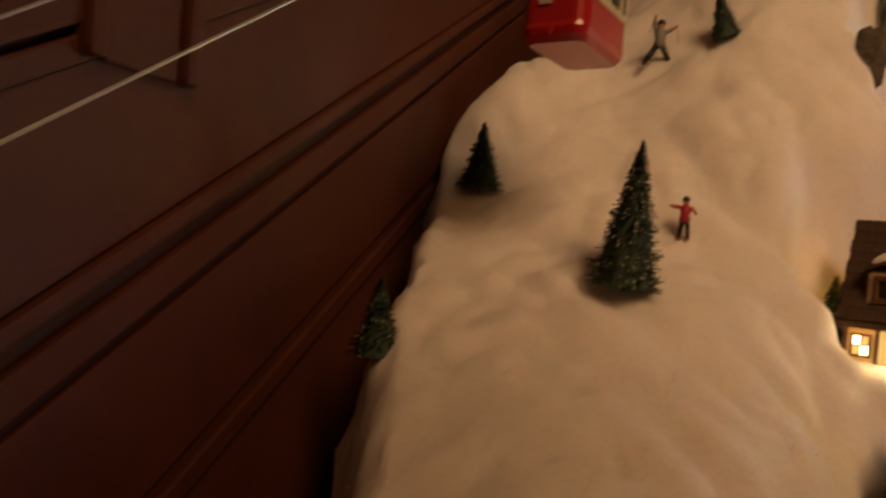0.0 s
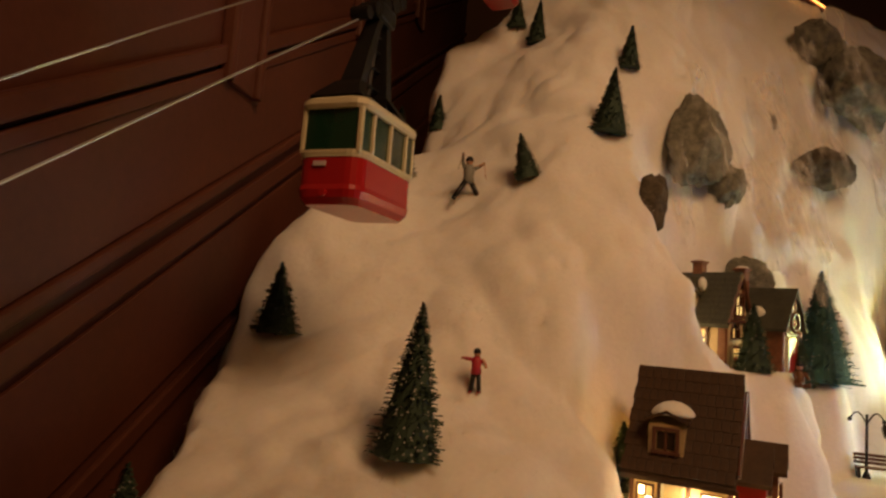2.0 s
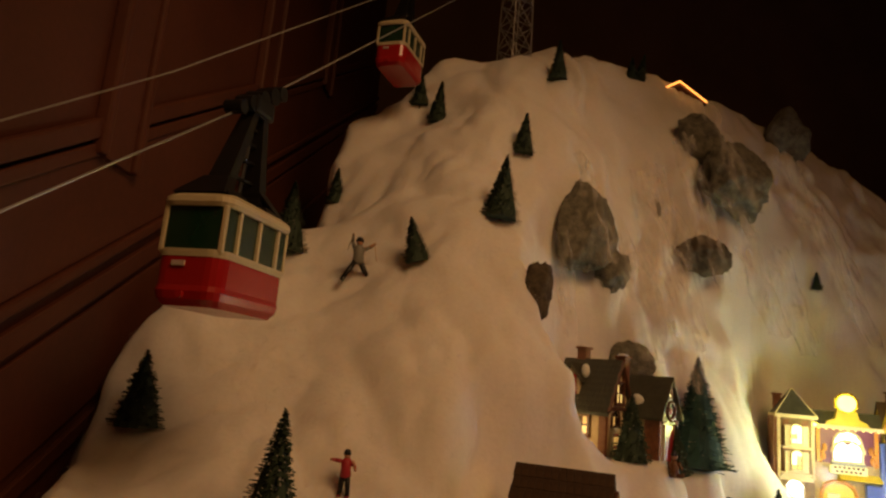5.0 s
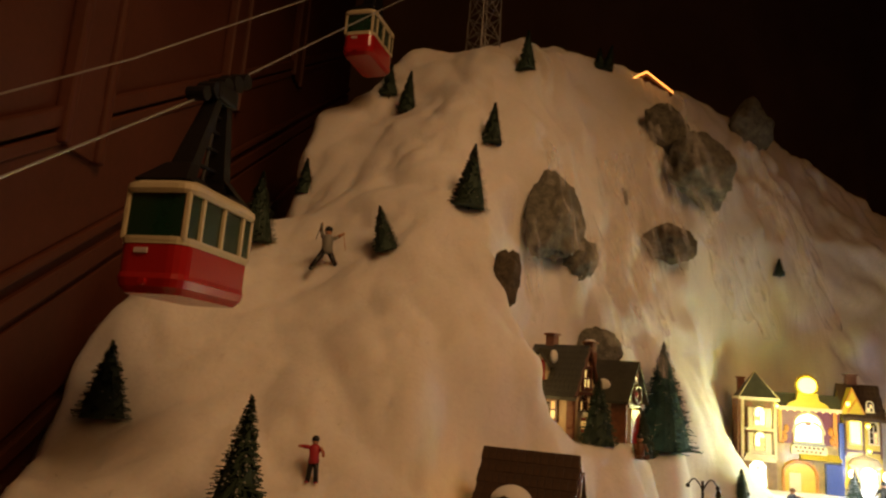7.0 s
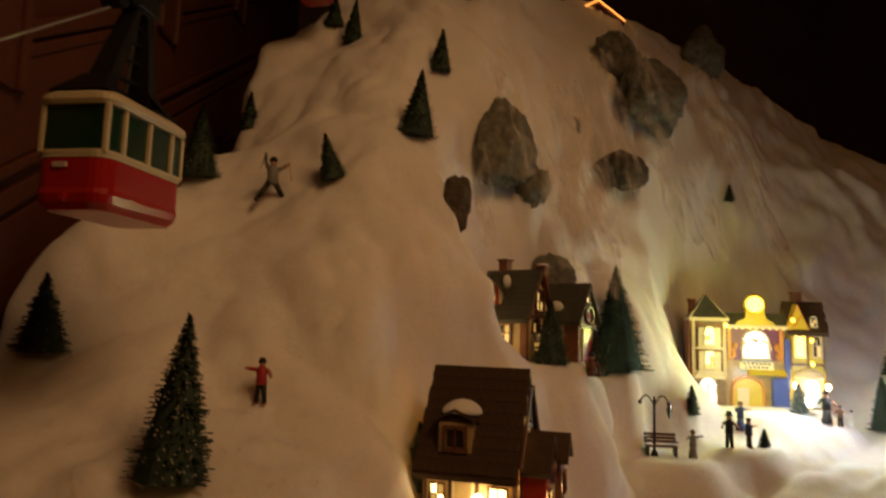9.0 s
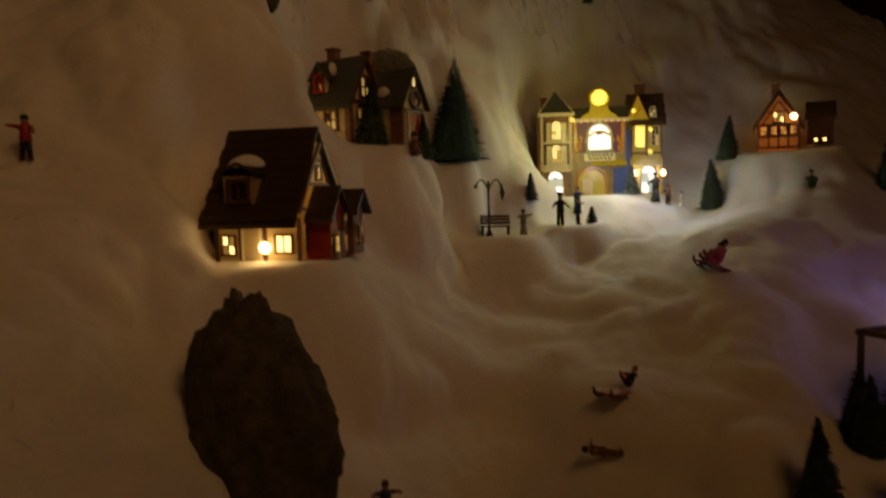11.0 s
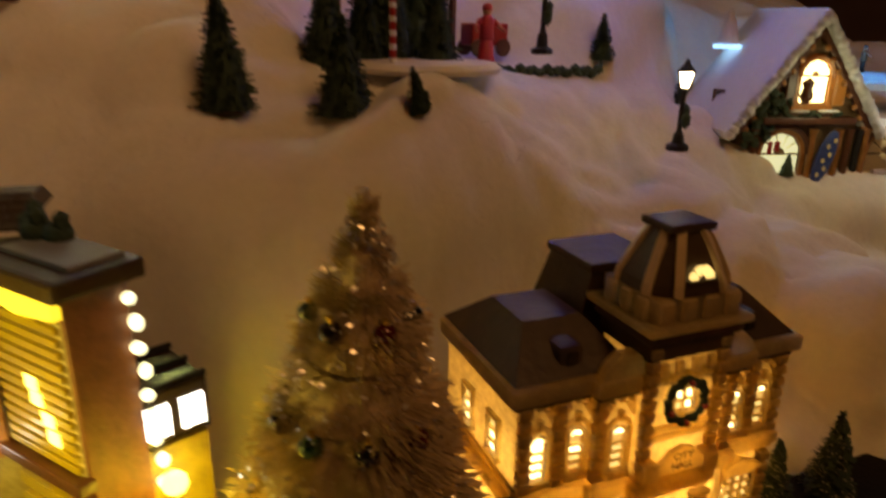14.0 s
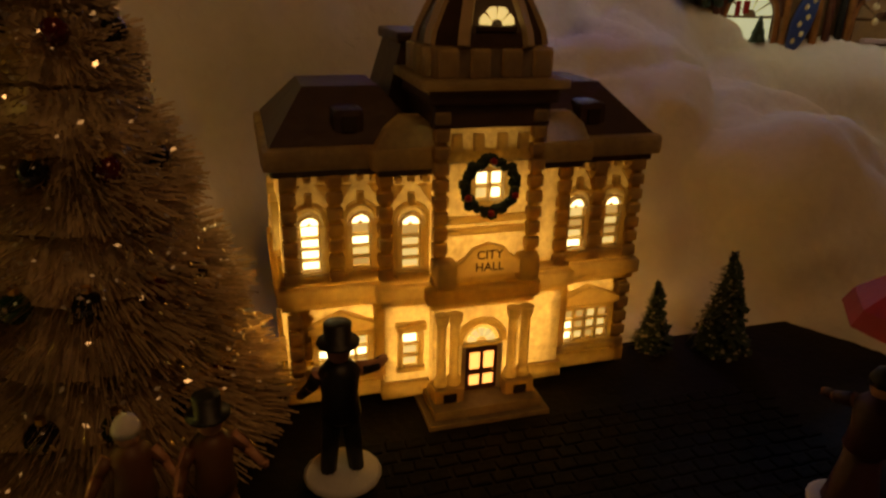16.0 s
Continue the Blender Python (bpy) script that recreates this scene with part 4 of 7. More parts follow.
def cottage():
    """Cottage with a long dark front roof, a dormer and a red porch wing."""
    h = thing("cottage", "lit ceramic cottage with dark shingle roof and timbered gable", "house", (0.381, 0.818, 0.474), -40.7, "village houses")
    hx, yf, yb, ze, zr = 0.046, -0.046, 0.046, 0.052, 0.128
    part("wall", gable_wall(B(), -hx, hx, yf, yb, 0, ze, zr - 0.004), PLASTER, h, "cream plaster walls with brown timbers")
    rf = gable_roof(h, -hx, hx, yf - 0.020, yb + 0.020, ze - 0.014, zr + 0.002, 0.004, ROOF, 0.004, "roof", "dark grey shingle roof")
    shingles(rf, -hx - 0.004, hx + 0.004, yf - 0.022, ze - 0.012, 0, zr + 0.005, ROOF, 9, 13)
    for x in (-0.044, -0.018, 0.008, 0.044):
        part("timber", box(B(), (x, yf - 0.0005, 0.02), (0.004, 0.003, 0.044), 0.0005), TIMBER, h)
    for z, w in ((0.050, 0.088), (0.075, 0.056), (0.100, 0.026)):
        part("timber", box(B(), (hx + 0.0006, 0, z), (0.003, w, 0.0035), 0.0005), TIMBER, h)
    for s in (-1, 1):
        part("timber", rod(B(), (hx + 0.001, s * 0.044, 0.054), (hx + 0.001, s * 0.012, 0.1), 0.0018, None, 5), TIMBER, h)
        part("barge_board", box(B(), (hx + 0.006, s * 0.034, 0.082), (0.003, 0.092, 0.005), 0.0006, Matrix.Translation((hx + 0.006, s * 0.034, 0.082)) @ pose(0, 0, 0, -s * 49, 0, 0) @ Matrix.Translation((-hx - 0.006, -s * 0.034, -0.082))), TIMBER, h)
    panes(h, -0.031, yf - 0.001, 0.006, 0.013, 0.018, 2, 2, (LIT, LIT, GLOWDIM), 0, False, TIMBER)
    panes(h, 0.028, yf - 0.001, 0.008, 0.016, 0.016, 2, 1, (LIT, LIT), 0, False, TIMBER)
    for z, w in ((0.058, 0.010), (0.080, 0.012)):
        panes(h, hx + 0.001, 0, z, w, 0.013, 2, 2, (LIT, GLOWDIM), 90, False, TIMBER)
    for y in (-0.028, 0.022):
        panes(h, hx + 0.001, y, 0.010, 0.014, 0.018, 2, 2, (LIT, GLOWDIM), 90, False, TIMBER)
    # dormer
    d = part("dormer", gable_wall(B(), -0.028, 0.004, -0.058, -0.012, 0.055, 0.083, 0.090), PLASTER, h, "plaster dormer with a brown shutter window")
    part("dormer_roof", prism(B(), [(-0.032, 0.088), (-0.012, 0.097), (0.008, 0.088), (0.008, 0.085), (-0.012, 0.094), (-0.032, 0.085)], -0.062, -0.008), ROOF, d)
    panes(d, -0.012, -0.0585, 0.060, 0.018, 0.018, 2, 1, (DARKPANE, GLOWDIM), 0, False, TIMBER, 0.002)
    bm = ball(B(), (0, 0, 0), (0.020, 0.012, 0.005), 3)
    for v in bm.verts:
        v.co += Vector((0, 0, 0.006 - 14 * v.co.x ** 2))
    sn = part("snow_patch", bm, SNOW, h, "curl of snow on the dormer", True)
    sn.matrix_basis = pose(-0.008, -0.048, 0.093, 24, 0, 0)
    # red porch wing in front of the right gable
    p = part("porch", prism(B(), [(-0.034, 0), (0.010, 0), (0.010, 0.040), (-0.012, 0.066), (-0.034, 0.040)], hx, hx + 0.026, "x"), REDPAINT, h, "red painted porch wing")
    part("porch_roof", prism(B(), [(-0.041, 0.036), (-0.012, 0.069), (0.017, 0.036), (0.017, 0.040), (-0.012, 0.073), (-0.041, 0.040)], hx + 0.001, hx + 0.031, "x"), ROOF, p)
    for y, z in ((-0.025, 0.006), (0.001, 0.006), (0.001, 0.028)):
        panes(p, hx + 0.027, y, z, 0.010, 0.016, 2, 2, (LIT, GLOWDIM), 90, False, TIMBER)
    door(p, hx + 0.027, -0.012, 0, 0.012, 0.026, TIMBER, None, 90)
    w = part("rear_wing", prism(B(), [(0.012, 0), (0.046, 0), (0.046, 0.046), (0.029, 0.062), (0.012, 0.046)], hx, hx + 0.034, "x"), BRICK, h, "orange brown rear wing")
    part("wing_roof", prism(B(), [(0.004, 0.042), (0.029, 0.066), (0.054, 0.042), (0.054, 0.046), (0.029, 0.070), (0.004, 0.046)], hx - 0.004, hx + 0.042, "x"), ROOF, w)
    panes(h, hx + 0.035, 0.029, 0.012, 0.012, 0.018, 2, 2, (LIT, GLOWDIM), 90, False, TIMBER)
    chimney(h, (0.030, 0.028, 0.07), 0.014, 0.055)
    part("wall_lantern", ball(B(), (0.010, yf - 0.006, 0.013), 0.006, 2), LAMPGLOW, h, "bright bulb by the front door")
    door(h, -0.006, yf - 0.001, 0, 0.016, 0.032, PLASTER)
    return h


def manor():
    """Taller house: long front, timbered gable end, and a rear wing with a red door."""
    h = thing("village_house", "lit ceramic house with grey roofs, brick corners and red door", "house", (0.535, 0.983, 0.605), -62, "village houses")
    L, D, ze, zr = 0.078, 0.058, 0.064, 0.124
    part("wall", gable_wall(B(), -L, 0, 0, D, 0, ze, zr - 0.004), TAN, h, "tan plaster walls")
    rf = gable_roof(h, -L, 0, 0, D, ze, zr, 0.004, ROOFG, 0.006, "roof", "grey green shingle roof")
    shingles(rf, -L - 0.006, 0.006, -0.008, ze - 0.008, D / 2, zr + 0.003, ROOFG, 9, 13)
    part("corner_post", box(B(), (-0.004, 0.001, 0.031), (0.011, 0.008, 0.062), 0.0006), BRICK, h, "brick corner pier")
    for i in range(8):
        part("quoin", box(B(), (-0.004 + 0.001 * (i % 2), -0.0035, 0.004 + 0.0078 * i), (0.010, 0.002, 0.0062), 0.0005), BRICK, h)
    panes(h, -0.036, -0.001, 0.026, 0.018, 0.024, 2, 2, (GLOWDIM, DARKPANE, GLOWPALE, GLOWDIM), 0, False, TIMBER, 0.0022, 4)
    part("window_lintel", box(B(), (-0.036, -0.002, 0.0515), (0.026, 0.004, 0.003), 0.0006), BRICK, h)
    part("sill", box(B(), (-0.036, -0.003, 0.0245), (0.026, 0.006, 0.003), 0.0006), BRICK, h)
    # dormer on the front roof
    d = part("dormer", prism(B(), [(-0.070, 0.078), (-0.044, 0.078), (-0.044, 0.098), (-0.057, 0.114), (-0.070, 0.098)], 0.001, 0.026), CREAMSTONE, h, "dormer with a red framed window")
    part("dormer_roof", prism(B(), [(-0.075, 0.094), (-0.057, 0.116), (-0.039, 0.094), (-0.039, 0.098), (-0.057, 0.121), (-0.075, 0.098)], -0.004, 0.028), ROOFG, d)
    panes(d, -0.057, -0.0002, 0.081, 0.012, 0.020, 2, 2, (DARKPANE, GLOWDIM), 0, False, REDPAINT, 0.0022)
    part("snow_patch", ball(B(), (-0.040, 0.010, 0.110), (0.006, 0.006, 0.010), 2), SNOW, h, "snow on the dormer", True)
    # gable end
    ge = part("gable_end", prism(B(), [(0.002, 0.0), (D - 0.002, 0.0), (D - 0.002, ze), (D / 2, zr - 0.010), (0.002, ze)], -0.001, 0.002, "x"), CREAMSTONE, h, "cream gable end")
    for s_ in (-1, 1):
        part("barge_board", rod(B(), (0.006, D / 2 + s_ * (D / 2 + 0.006), ze - 0.006), (0.006, D / 2, zr), 0.0026, None, 6), TIMBER, ge)
    panes(ge, 0.003, D / 2 - 0.002, 0.070, 0.018, 0.026, 2, 2, (DARKPANE, DARKPANE, GLOWPALE), 90, False, TIMBER, 0.0022, 4)
    part("window_lintel", box(B(), (0.003, D / 2 - 0.002, 0.0975), (0.004, 0.024, 0.003), 0.0006), TIMBER, ge)
    part("belt", box(B(), (0.003, D / 2, 0.0625), (0.005, D - 0.006, 0.004), 0.0008), TIMBER, ge)
    panes(ge, 0.003, 0.018, 0.040, 0.018, 0.012, 2, 1, (DARKPANE, GLOWDIM), 90, True, TIMBER)
    door(ge, 0.003, 0.018, 0, 0.015, 0.030, REDPAINT, GLOWDIM, 90)
    part("lantern", ball(B(), (0.008, 0.036, 0.036), 0.0022, 1), LITWARM, ge)
    # rear wing
    y0, y1, x1, we, wr_ = 0.048, 0.098, 0.052, 0.060, 0.106
    ym = (y0 + y1) / 2
    w = part("wing", prism(B(), [(y0, 0), (y1, 0), (y1, we), (ym, wr_ - 0.004), (y0, we)], -0.010, x1, "x"), CREAMSTONE, h, "cream wing with brick pier and round wreath")
    part("wing_roof", prism(B(), [(y0 - 0.008, we - 0.008), (ym, wr_), (y1 + 0.008, we - 0.008), (y1 + 0.008, we - 0.004), (ym, wr_ + 0.005), (y0 - 0.008, we - 0.004)], -0.014, x1 + 0.007, "x"), ROOFG, w)
    part("pier", box(B(), (x1 - 0.010, y0 + 0.001, 0.027), (0.022, 0.006, 0.054), 0.0006), BRICK, w, "orange brick pier")
    part("pier", box(B(), (x1 + 0.001, y1 - 0.004, 0.027), (0.005, 0.008, 0.054), 0.0006), BRICK, w)
    part("belt", box(B(), (x1 + 0.001, ym, 0.050), (0.004, 0.044, 0.004), 0.0008), TIMBER, w)
    door(w, x1 + 0.001, ym - 0.002, 0, 0.026, 0.046, REDPAINT, None, 90)
    bm = B()
    for i in range(18):
        a = 2 * math.pi * i / 18
        ball(bm, (x1 + 0.004, ym + 0.011 * math.cos(a), 0.066 + 0.011 * math.sin(a)), 0.0032, 1)
    part("wreath", bm, TIMBER, w, "brown wreath with a red centre")
    part("wreath_bow", ball(B(), (x1 + 0.003, ym, 0.065), (0.002, 0.005, 0.005), 2), REDPAINT, w)
    panes(w, x1 + 0.001, ym, 0.084, 0.008, 0.010, 1, 1, (PALELIT,), 90, True, TIMBER)
    part("snow_patch", ball(B(), (0.016, y0 + 0.004, 0.075), (0.011, 0.004, 0.010), 3), SNOW, w, "snow patch on the roof", True)
    for c in ((-0.058, 0.034, 0.108), (-0.002, 0.044, 0.098)):
        chimney(h, c, 0.014, 0.034)
        part("chimney_snow", ball(B(), (c[0], c[1] + 0.001, c[2] + 0.035), (0.008, 0.008, 0.004), 2), SNOW, h, "snow cap on the chimney", True)
    part("shrub", ball(ball(B(), (-0.070, -0.006, 0.020), (0.008, 0.007, 0.012), 2), (-0.062, -0.008, 0.006), (0.009, 0.006, 0.007), 2), FIR, h, "dark shrub at the wall")
    return h


def lodge():
    """Small timbered lodge with glowing windows."""
    h = thing("timber_lodge", "small half-timbered lodge glowing warm orange from inside", "house", (1.313, 0.884, 0.605), -55, "village houses")
    part("wall", prism(B(), [(-0.034, 0), (0.034, 0), (0.034, 0.044), (0.0, 0.096), (-0.034, 0.044)], 0, 0.06), GLOWPLASTER, h, "plaster walls lit through")
    part("roof", prism(B(), [(-0.042, 0.036), (0, 0.100), (0.042, 0.036), (0.042, 0.041), (0, 0.107), (-0.042, 0.041)], -0.006, 0.066), ROOF, h, "dark steep roof")
    for z, w in ((0.003, 0.068), (0.022, 0.068), (0.044, 0.068), (0.066, 0.036)):
        part("timber", box(B(), (0, -0.001, z), (w, 0.003, 0.003), 0.0004), TIMBER, h)
    for x in (-0.033, -0.016, 0, 0.016, 0.033):
        part("timber", box(B(), (x, -0.001, 0.022), (0.003, 0.003, 0.044), 0.0004), TIMBER, h)
    for s in (-1, 1):
        part("timber", rod(B(), (s * 0.026, -0.001, 0.046), (0, -0.001, 0.085), 0.0016, None, 5), TIMBER, h)
    panes(h, 0, -0.002, 0.048, 0.016, 0.017, 3, 2, (LIT, GLOWDIM), 0, False, TIMBER)
    for x in (-0.024, -0.008, 0.008, 0.024):
        panes(h, x, -0.002, 0.026, 0.009, 0.014, 2, 2, (ORANGEGLOW, ORANGEGLOW, GLOWDIM), 0, False, TIMBER)
    part("floodlight", ball(B(), (0.024, -0.010, 0.056), 0.006, 2), LAMPGLOW, h, "bright bulb")
    chimney(h, (-0.006, 0.03, 0.085), 0.012, 0.032)
    s = thing("garden_shed", "dark little shed with a roof beside the lodge", "shed", (1.375, 0.845, 0.612), -55)
    part("wall", gable_wall(B(), -0.02, 0.02, -0.015, 0.02, 0, 0.05, 0.07), TIMBER, s)
    gable_roof(s, -0.02, 0.02, -0.015, 0.02, 0.05, 0.072, 0.004, ROOF)
    for x in (-0.008, 0.006):
        panes(s, x, -0.016, 0.004, 0.006, 0.006, 1, 1, (LIT,), 0, False, TIMBER)
    return h


def toy_shop():
    """Large three-part shop front, flooded with yellow and white light."""
    h = thing("toy_shop", "ornate ceramic toy shop flooded with yellow and white light", "shop", (1.045, 1.055, 0.528), -35, "village houses")
    # left tower
    t = part("tower", box(B(), (-0.078, 0.024, 0.075), (0.056, 0.056, 0.15), 0.001), BROWNFRONT, h, "brown tower with cream bay windows")
    part("tower_wall", box(B(), (-0.1085, 0.026, 0.075), (0.005, 0.056, 0.148), 0.0005), BRICK, t, "brick side wall")
    part("tower_roof", loft(B(), [[(-0.078 + sx * 0.033, 0.024 + sy * 0.033, 0.150) for sx, sy in ((-1, -1), (1, -1), (1, 1), (-1, 1))], [(-0.078 + sx * 0.002, 0.024 + sy * 0.002, 0.196) for sx, sy in ((-1, -1), (1, -1), (1, 1), (-1, 1))]]), ROOFG, t, "pointed grey roof")
    part("cornice", box(B(), (-0.078, 0.022, 0.150), (0.066, 0.066, 0.006), 0.001), CREAMSTONE, t)
    for z in (0.060, 0.102):
        b = part("bay", box(B(), (-0.078, -0.008, z + 0.016), (0.036, 0.010, 0.034), 0.0015), CREAMSTONE, t)
        panes(b, -0.078, -0.0135, z + 0.004, 0.016, 0.022, 2, 3, (PALELIT, GLOWDIM), 0, True, CREAMSTONE)
        part("ledge", box(B(), (-0.078, -0.009, z - 0.003), (0.046, 0.016, 0.004), 0.001), CREAMSTONE, t)
    part("arch", prism(B(), [(-0.104, 0.046)] + [(-0.078 + 0.026 * math.cos(math.pi * (1 - i / 8)), 0.046 + 0.014 * math.sin(math.pi * i / 8)) for i in range(9)], -0.012, -0.004), CREAMSTONE, t)
    panes(t, -0.080, -0.0045, 0.004, 0.026, 0.030, 2, 2, (WHITELIT, PALEBLUE), 0, True, CREAMSTONE)
    for x in (-0.104, -0.052):
        part("pilaster", box(B(), (x, -0.005, 0.098), (0.005, 0.004, 0.098), 0.0008), TAN, t)
    for x in (-0.093, -0.063):
        part("wall_panel", box(B(), (x, -0.0045, 0.100), (0.010, 0.002, 0.088), 0.0005), BRICK, t, "brown panel beside the bay windows")
    chimney(t, (-0.098, 0.045, 0.15), 0.012, 0.035)
    # middle front
    m = part("middle", box(B(), (0.0, 0.026, 0.070), (0.100, 0.05, 0.14), 0.001), OCHREFRONT, h, "ochre middle front")
    part("purple_panel", box(B(), (0.0, 0.0006, 0.108), (0.098, 0.003, 0.056), 0.001), PURPLE, h, "dark purple panel round the upper window")
    panes(m, 0.0, -0.0016, 0.085, 0.040, 0.026, 1, 1, (WHITELIT,), 0, True, CREAM, 0.002)
    part("sill", box(B(), (0, -0.004, 0.080), (0.05, 0.010, 0.004), 0.001), GREYCLOTH, m)
    sg = part("sign", box(B(), (0, -0.004, 0.071), (0.056, 0.003, 0.014), 0.002), SIGNCREAM, m, "cream sign board with dark unreadable lettering")
    for r in range(2):
        for i in range(7 - r):
            part("letter_bar", box(B(), (-0.020 + 0.0068 * i + 0.003 * r, -0.0058, 0.0745 - 0.006 * r), (0.0042, 0.0006, 0.0036)), TIMBER, sg)
    part("canopy", prism(B(), [(-0.012, 0.056), (-0.002, 0.066), (-0.002, 0.054)], -0.014, 0.048, "x"), YELLOWPAINT, m, "yellow canopy")
    bm = B()
    for i in range(10):
        a0, a1 = math.pi * i / 10, math.pi * (i + 1) / 10
        rod(bm, (-0.014 + 0.026 * math.cos(a0), -0.002, 0.030 + 0.022 * math.sin(a0)), (-0.014 + 0.026 * math.cos(a1), -0.002, 0.030 + 0.022 * math.sin(a1)), 0.0028, None, 6)
    rod(bm, (0.012, -0.002, 0), (0.012, -0.002, 0.03), 0.0028, None, 6)
    rod(bm, (-0.04, -0.002, 0), (-0.04, -0.002, 0.03), 0.0028, None, 6)
    part("entrance_arch", bm, ORANGEPAINT, m, "orange entrance arch")
    part("entrance", box(B(), (-0.014, -0.0005, 0.024), (0.048, 0.002, 0.048)), YELLOWPAINT, m, "yellow lit entrance")
    part("door", box(B(), (-0.022, -0.002, 0.016), (0.018, 0.002, 0.032), 0.0004), CREAMSTONE, m)
    part("side_column", box(B(), (0.050, -0.003, 0.075), (0.008, 0.008, 0.09), 0.002), BLUEPAINT, m, "blue column")
    part("pillar", box(B(), (0.038, -0.004, 0.026), (0.028, 0.012, 0.052), 0.003), BLUEPAINT, m, "dark blue corner pillar")
    for x, z in ((-0.034, 0.104), (0.034, 0.104), (-0.036, 0.09), (0.036, 0.088)):
        part("garland", ball(ball(B(), (x, -0.003, z), (0.004, 0.003, 0.007), 2), (x * 1.12, -0.003, z - 0.007), (0.003, 0.003, 0.004), 2), ORANGEPAINT, m)
    part("middle_roof", prism(B(), [(-0.002, 0.140), (0.050, 0.140), (0.040, 0.164), (0.012, 0.164)], -0.050, 0.052, "x"), ROOFG, h, "dark roof behind the clock")
    for sx in (-1, 1):
        part("tower_roof_rib", rod(B(), (-0.078 + sx * 0.033, -0.009, 0.151), (-0.078, 0.024, 0.197), 0.0013, None, 6), CREAMSTONE, t)
    for x in (-0.044, 0.042):
        part("pilaster", box(B(), (x, -0.002, 0.108), (0.006, 0.005, 0.056), 0.001), ORANGEPAINT, m)
    part("fascia", box(B(), (0, -0.003, 0.1385), (0.104, 0.008, 0.006), 0.001), CREAMSTONE, m)
    for i in range(9):
        part("fascia_bulb", ball(B(), (-0.044 + 0.011 * i, -0.008, 0.1350), 0.0014, 1), GLOWPALE, m)
    part("arch_hood", prism(B(), [(0.026 * math.cos(math.pi * i / 10), 0.098 + 0.022 * math.sin(math.pi * i / 10)) for i in range(11)] + [(0.021 * math.cos(math.pi * i / 10), 0.098 + 0.017 * math.sin(math.pi * i / 10)) for i in range(10, -1, -1)], -0.006, 0.0), TAN, m, "tan arch over the upper window")
    # clock ornament
    k = part("clock_gable", prism(B(), [(-0.034, 0.140), (0.034, 0.140), (0.030, 0.147), (0.018, 0.153), (0.015, 0.166), (-0.015, 0.166), (-0.018, 0.153), (-0.030, 0.147)], -0.004, 0.008), YELLOWPAINT, h, "yellow scrolled gable")
    part("clock", rod(B(), (0, -0.006, 0.178), (0, 0.008, 0.178), 0.0135, None, 24), YELLOWGLOW, k, "round glowing yellow clock face")
    bm = B()
    for i in range(18):
        a = 2 * math.pi * i / 18
        ball(bm, (0.0165 * math.cos(a), 0.001, 0.178 + 0.0165 * math.sin(a)), 0.0034, 1)
    part("clock_ring", bm, YELLOWPAINT, k)
    # right house
    r = part("right_house", gable_wall(B(), 0.054, 0.112, 0.0, 0.055, 0, 0.135, 0.178), YELLOWPAINT, h, "yellow right-hand house")
    part("gable", prism(B(), [(0.048, 0.135), (0.088, 0.135), (0.068, 0.180)], -0.004, 0.03), YELLOWPAINT, r)
    rf = gable_roof(r, 0.058, 0.112, 0.0, 0.055, 0.135, 0.182, 0.004, ROOF, 0.006)
    shingles(rf, 0.060, 0.118, -0.006, 0.13, 0.0275, 0.185, ROOF, 6, 8)
    panes(r, 0.072, -0.002, 0.088, 0.016, 0.036, 1, 1, (YELLOWGLOW,), 0, True, CREAM)
    panes(r, 0.099, -0.001, 0.090, 0.012, 0.028, 2, 3, (DARKPANE, GLOWDIM), 0, True, CREAMSTONE)
    panes(r, 0.094, -0.004, 0.142, 0.008, 0.012, 2, 2, (DARKPANE, GLOWDIM), 0, True, CREAMSTONE)
    part("bow", loft(B(), [[(0.084 + a * math.cos(t_), -0.004 - 0.6 * a * abs(math.sin(t_)), z) for t_ in [math.pi * i / 8 for i in range(9)]] for a, z in ((0.022, 0), (0.022, 0.05), (0.026, 0.054), (0.020, 0.064), (0.004, 0.070))]), CREAMSTONE, r)
    panes(r, 0.084, -0.018, 0.006, 0.024, 0.034, 2, 2, (WHITELIT, WHITELIT, PALEBLUE), 0, True, CREAM)
    for x in (0.060, 0.110):
        part("lantern", ball(B(), (x, -0.016, 0.040), (0.005, 0.005, 0.006), 2), LAMPGLOW, r, "glowing wall lantern")
    for x in (0.057, 0.084, 0.110):
        part("timber", box(B(), (x, -0.001, 0.100), (0.0026, 0.003, 0.066), 0.0004), TIMBER, r)
    for z in (0.076, 0.128):
        part("timber", box(B(), (0.083, -0.0012, z), (0.056, 0.003, 0.004), 0.0004), TIMBER, r)
    for a, b in (((0.050, 0.137), (0.068, 0.178)), ((0.086, 0.137), (0.068, 0.178)), ((0.060, 0.137), (0.074, 0.160))):
        part("timber", rod(B(), (a[0], -0.005, a[1]), (b[0], -0.005, b[1]), 0.0013, None, 5), ORANGEPAINT, r)
    chimney(r, (0.078, 0.034, 0.165), 0.016, 0.036, TIMBER)
    for x, y, z in ((0.060, -0.008, 0.152), (0.090, -0.006, 0.118), (0.088, -0.012, 0.078), (-0.050, -0.010, 0.140)):
        part("bulb", ball(B(), (x, y, z), 0.0035, 2), YELLOWGLOW, h, "small yellow bulb")
    return h


cottage()
manor()
lodge()
toy_shop()


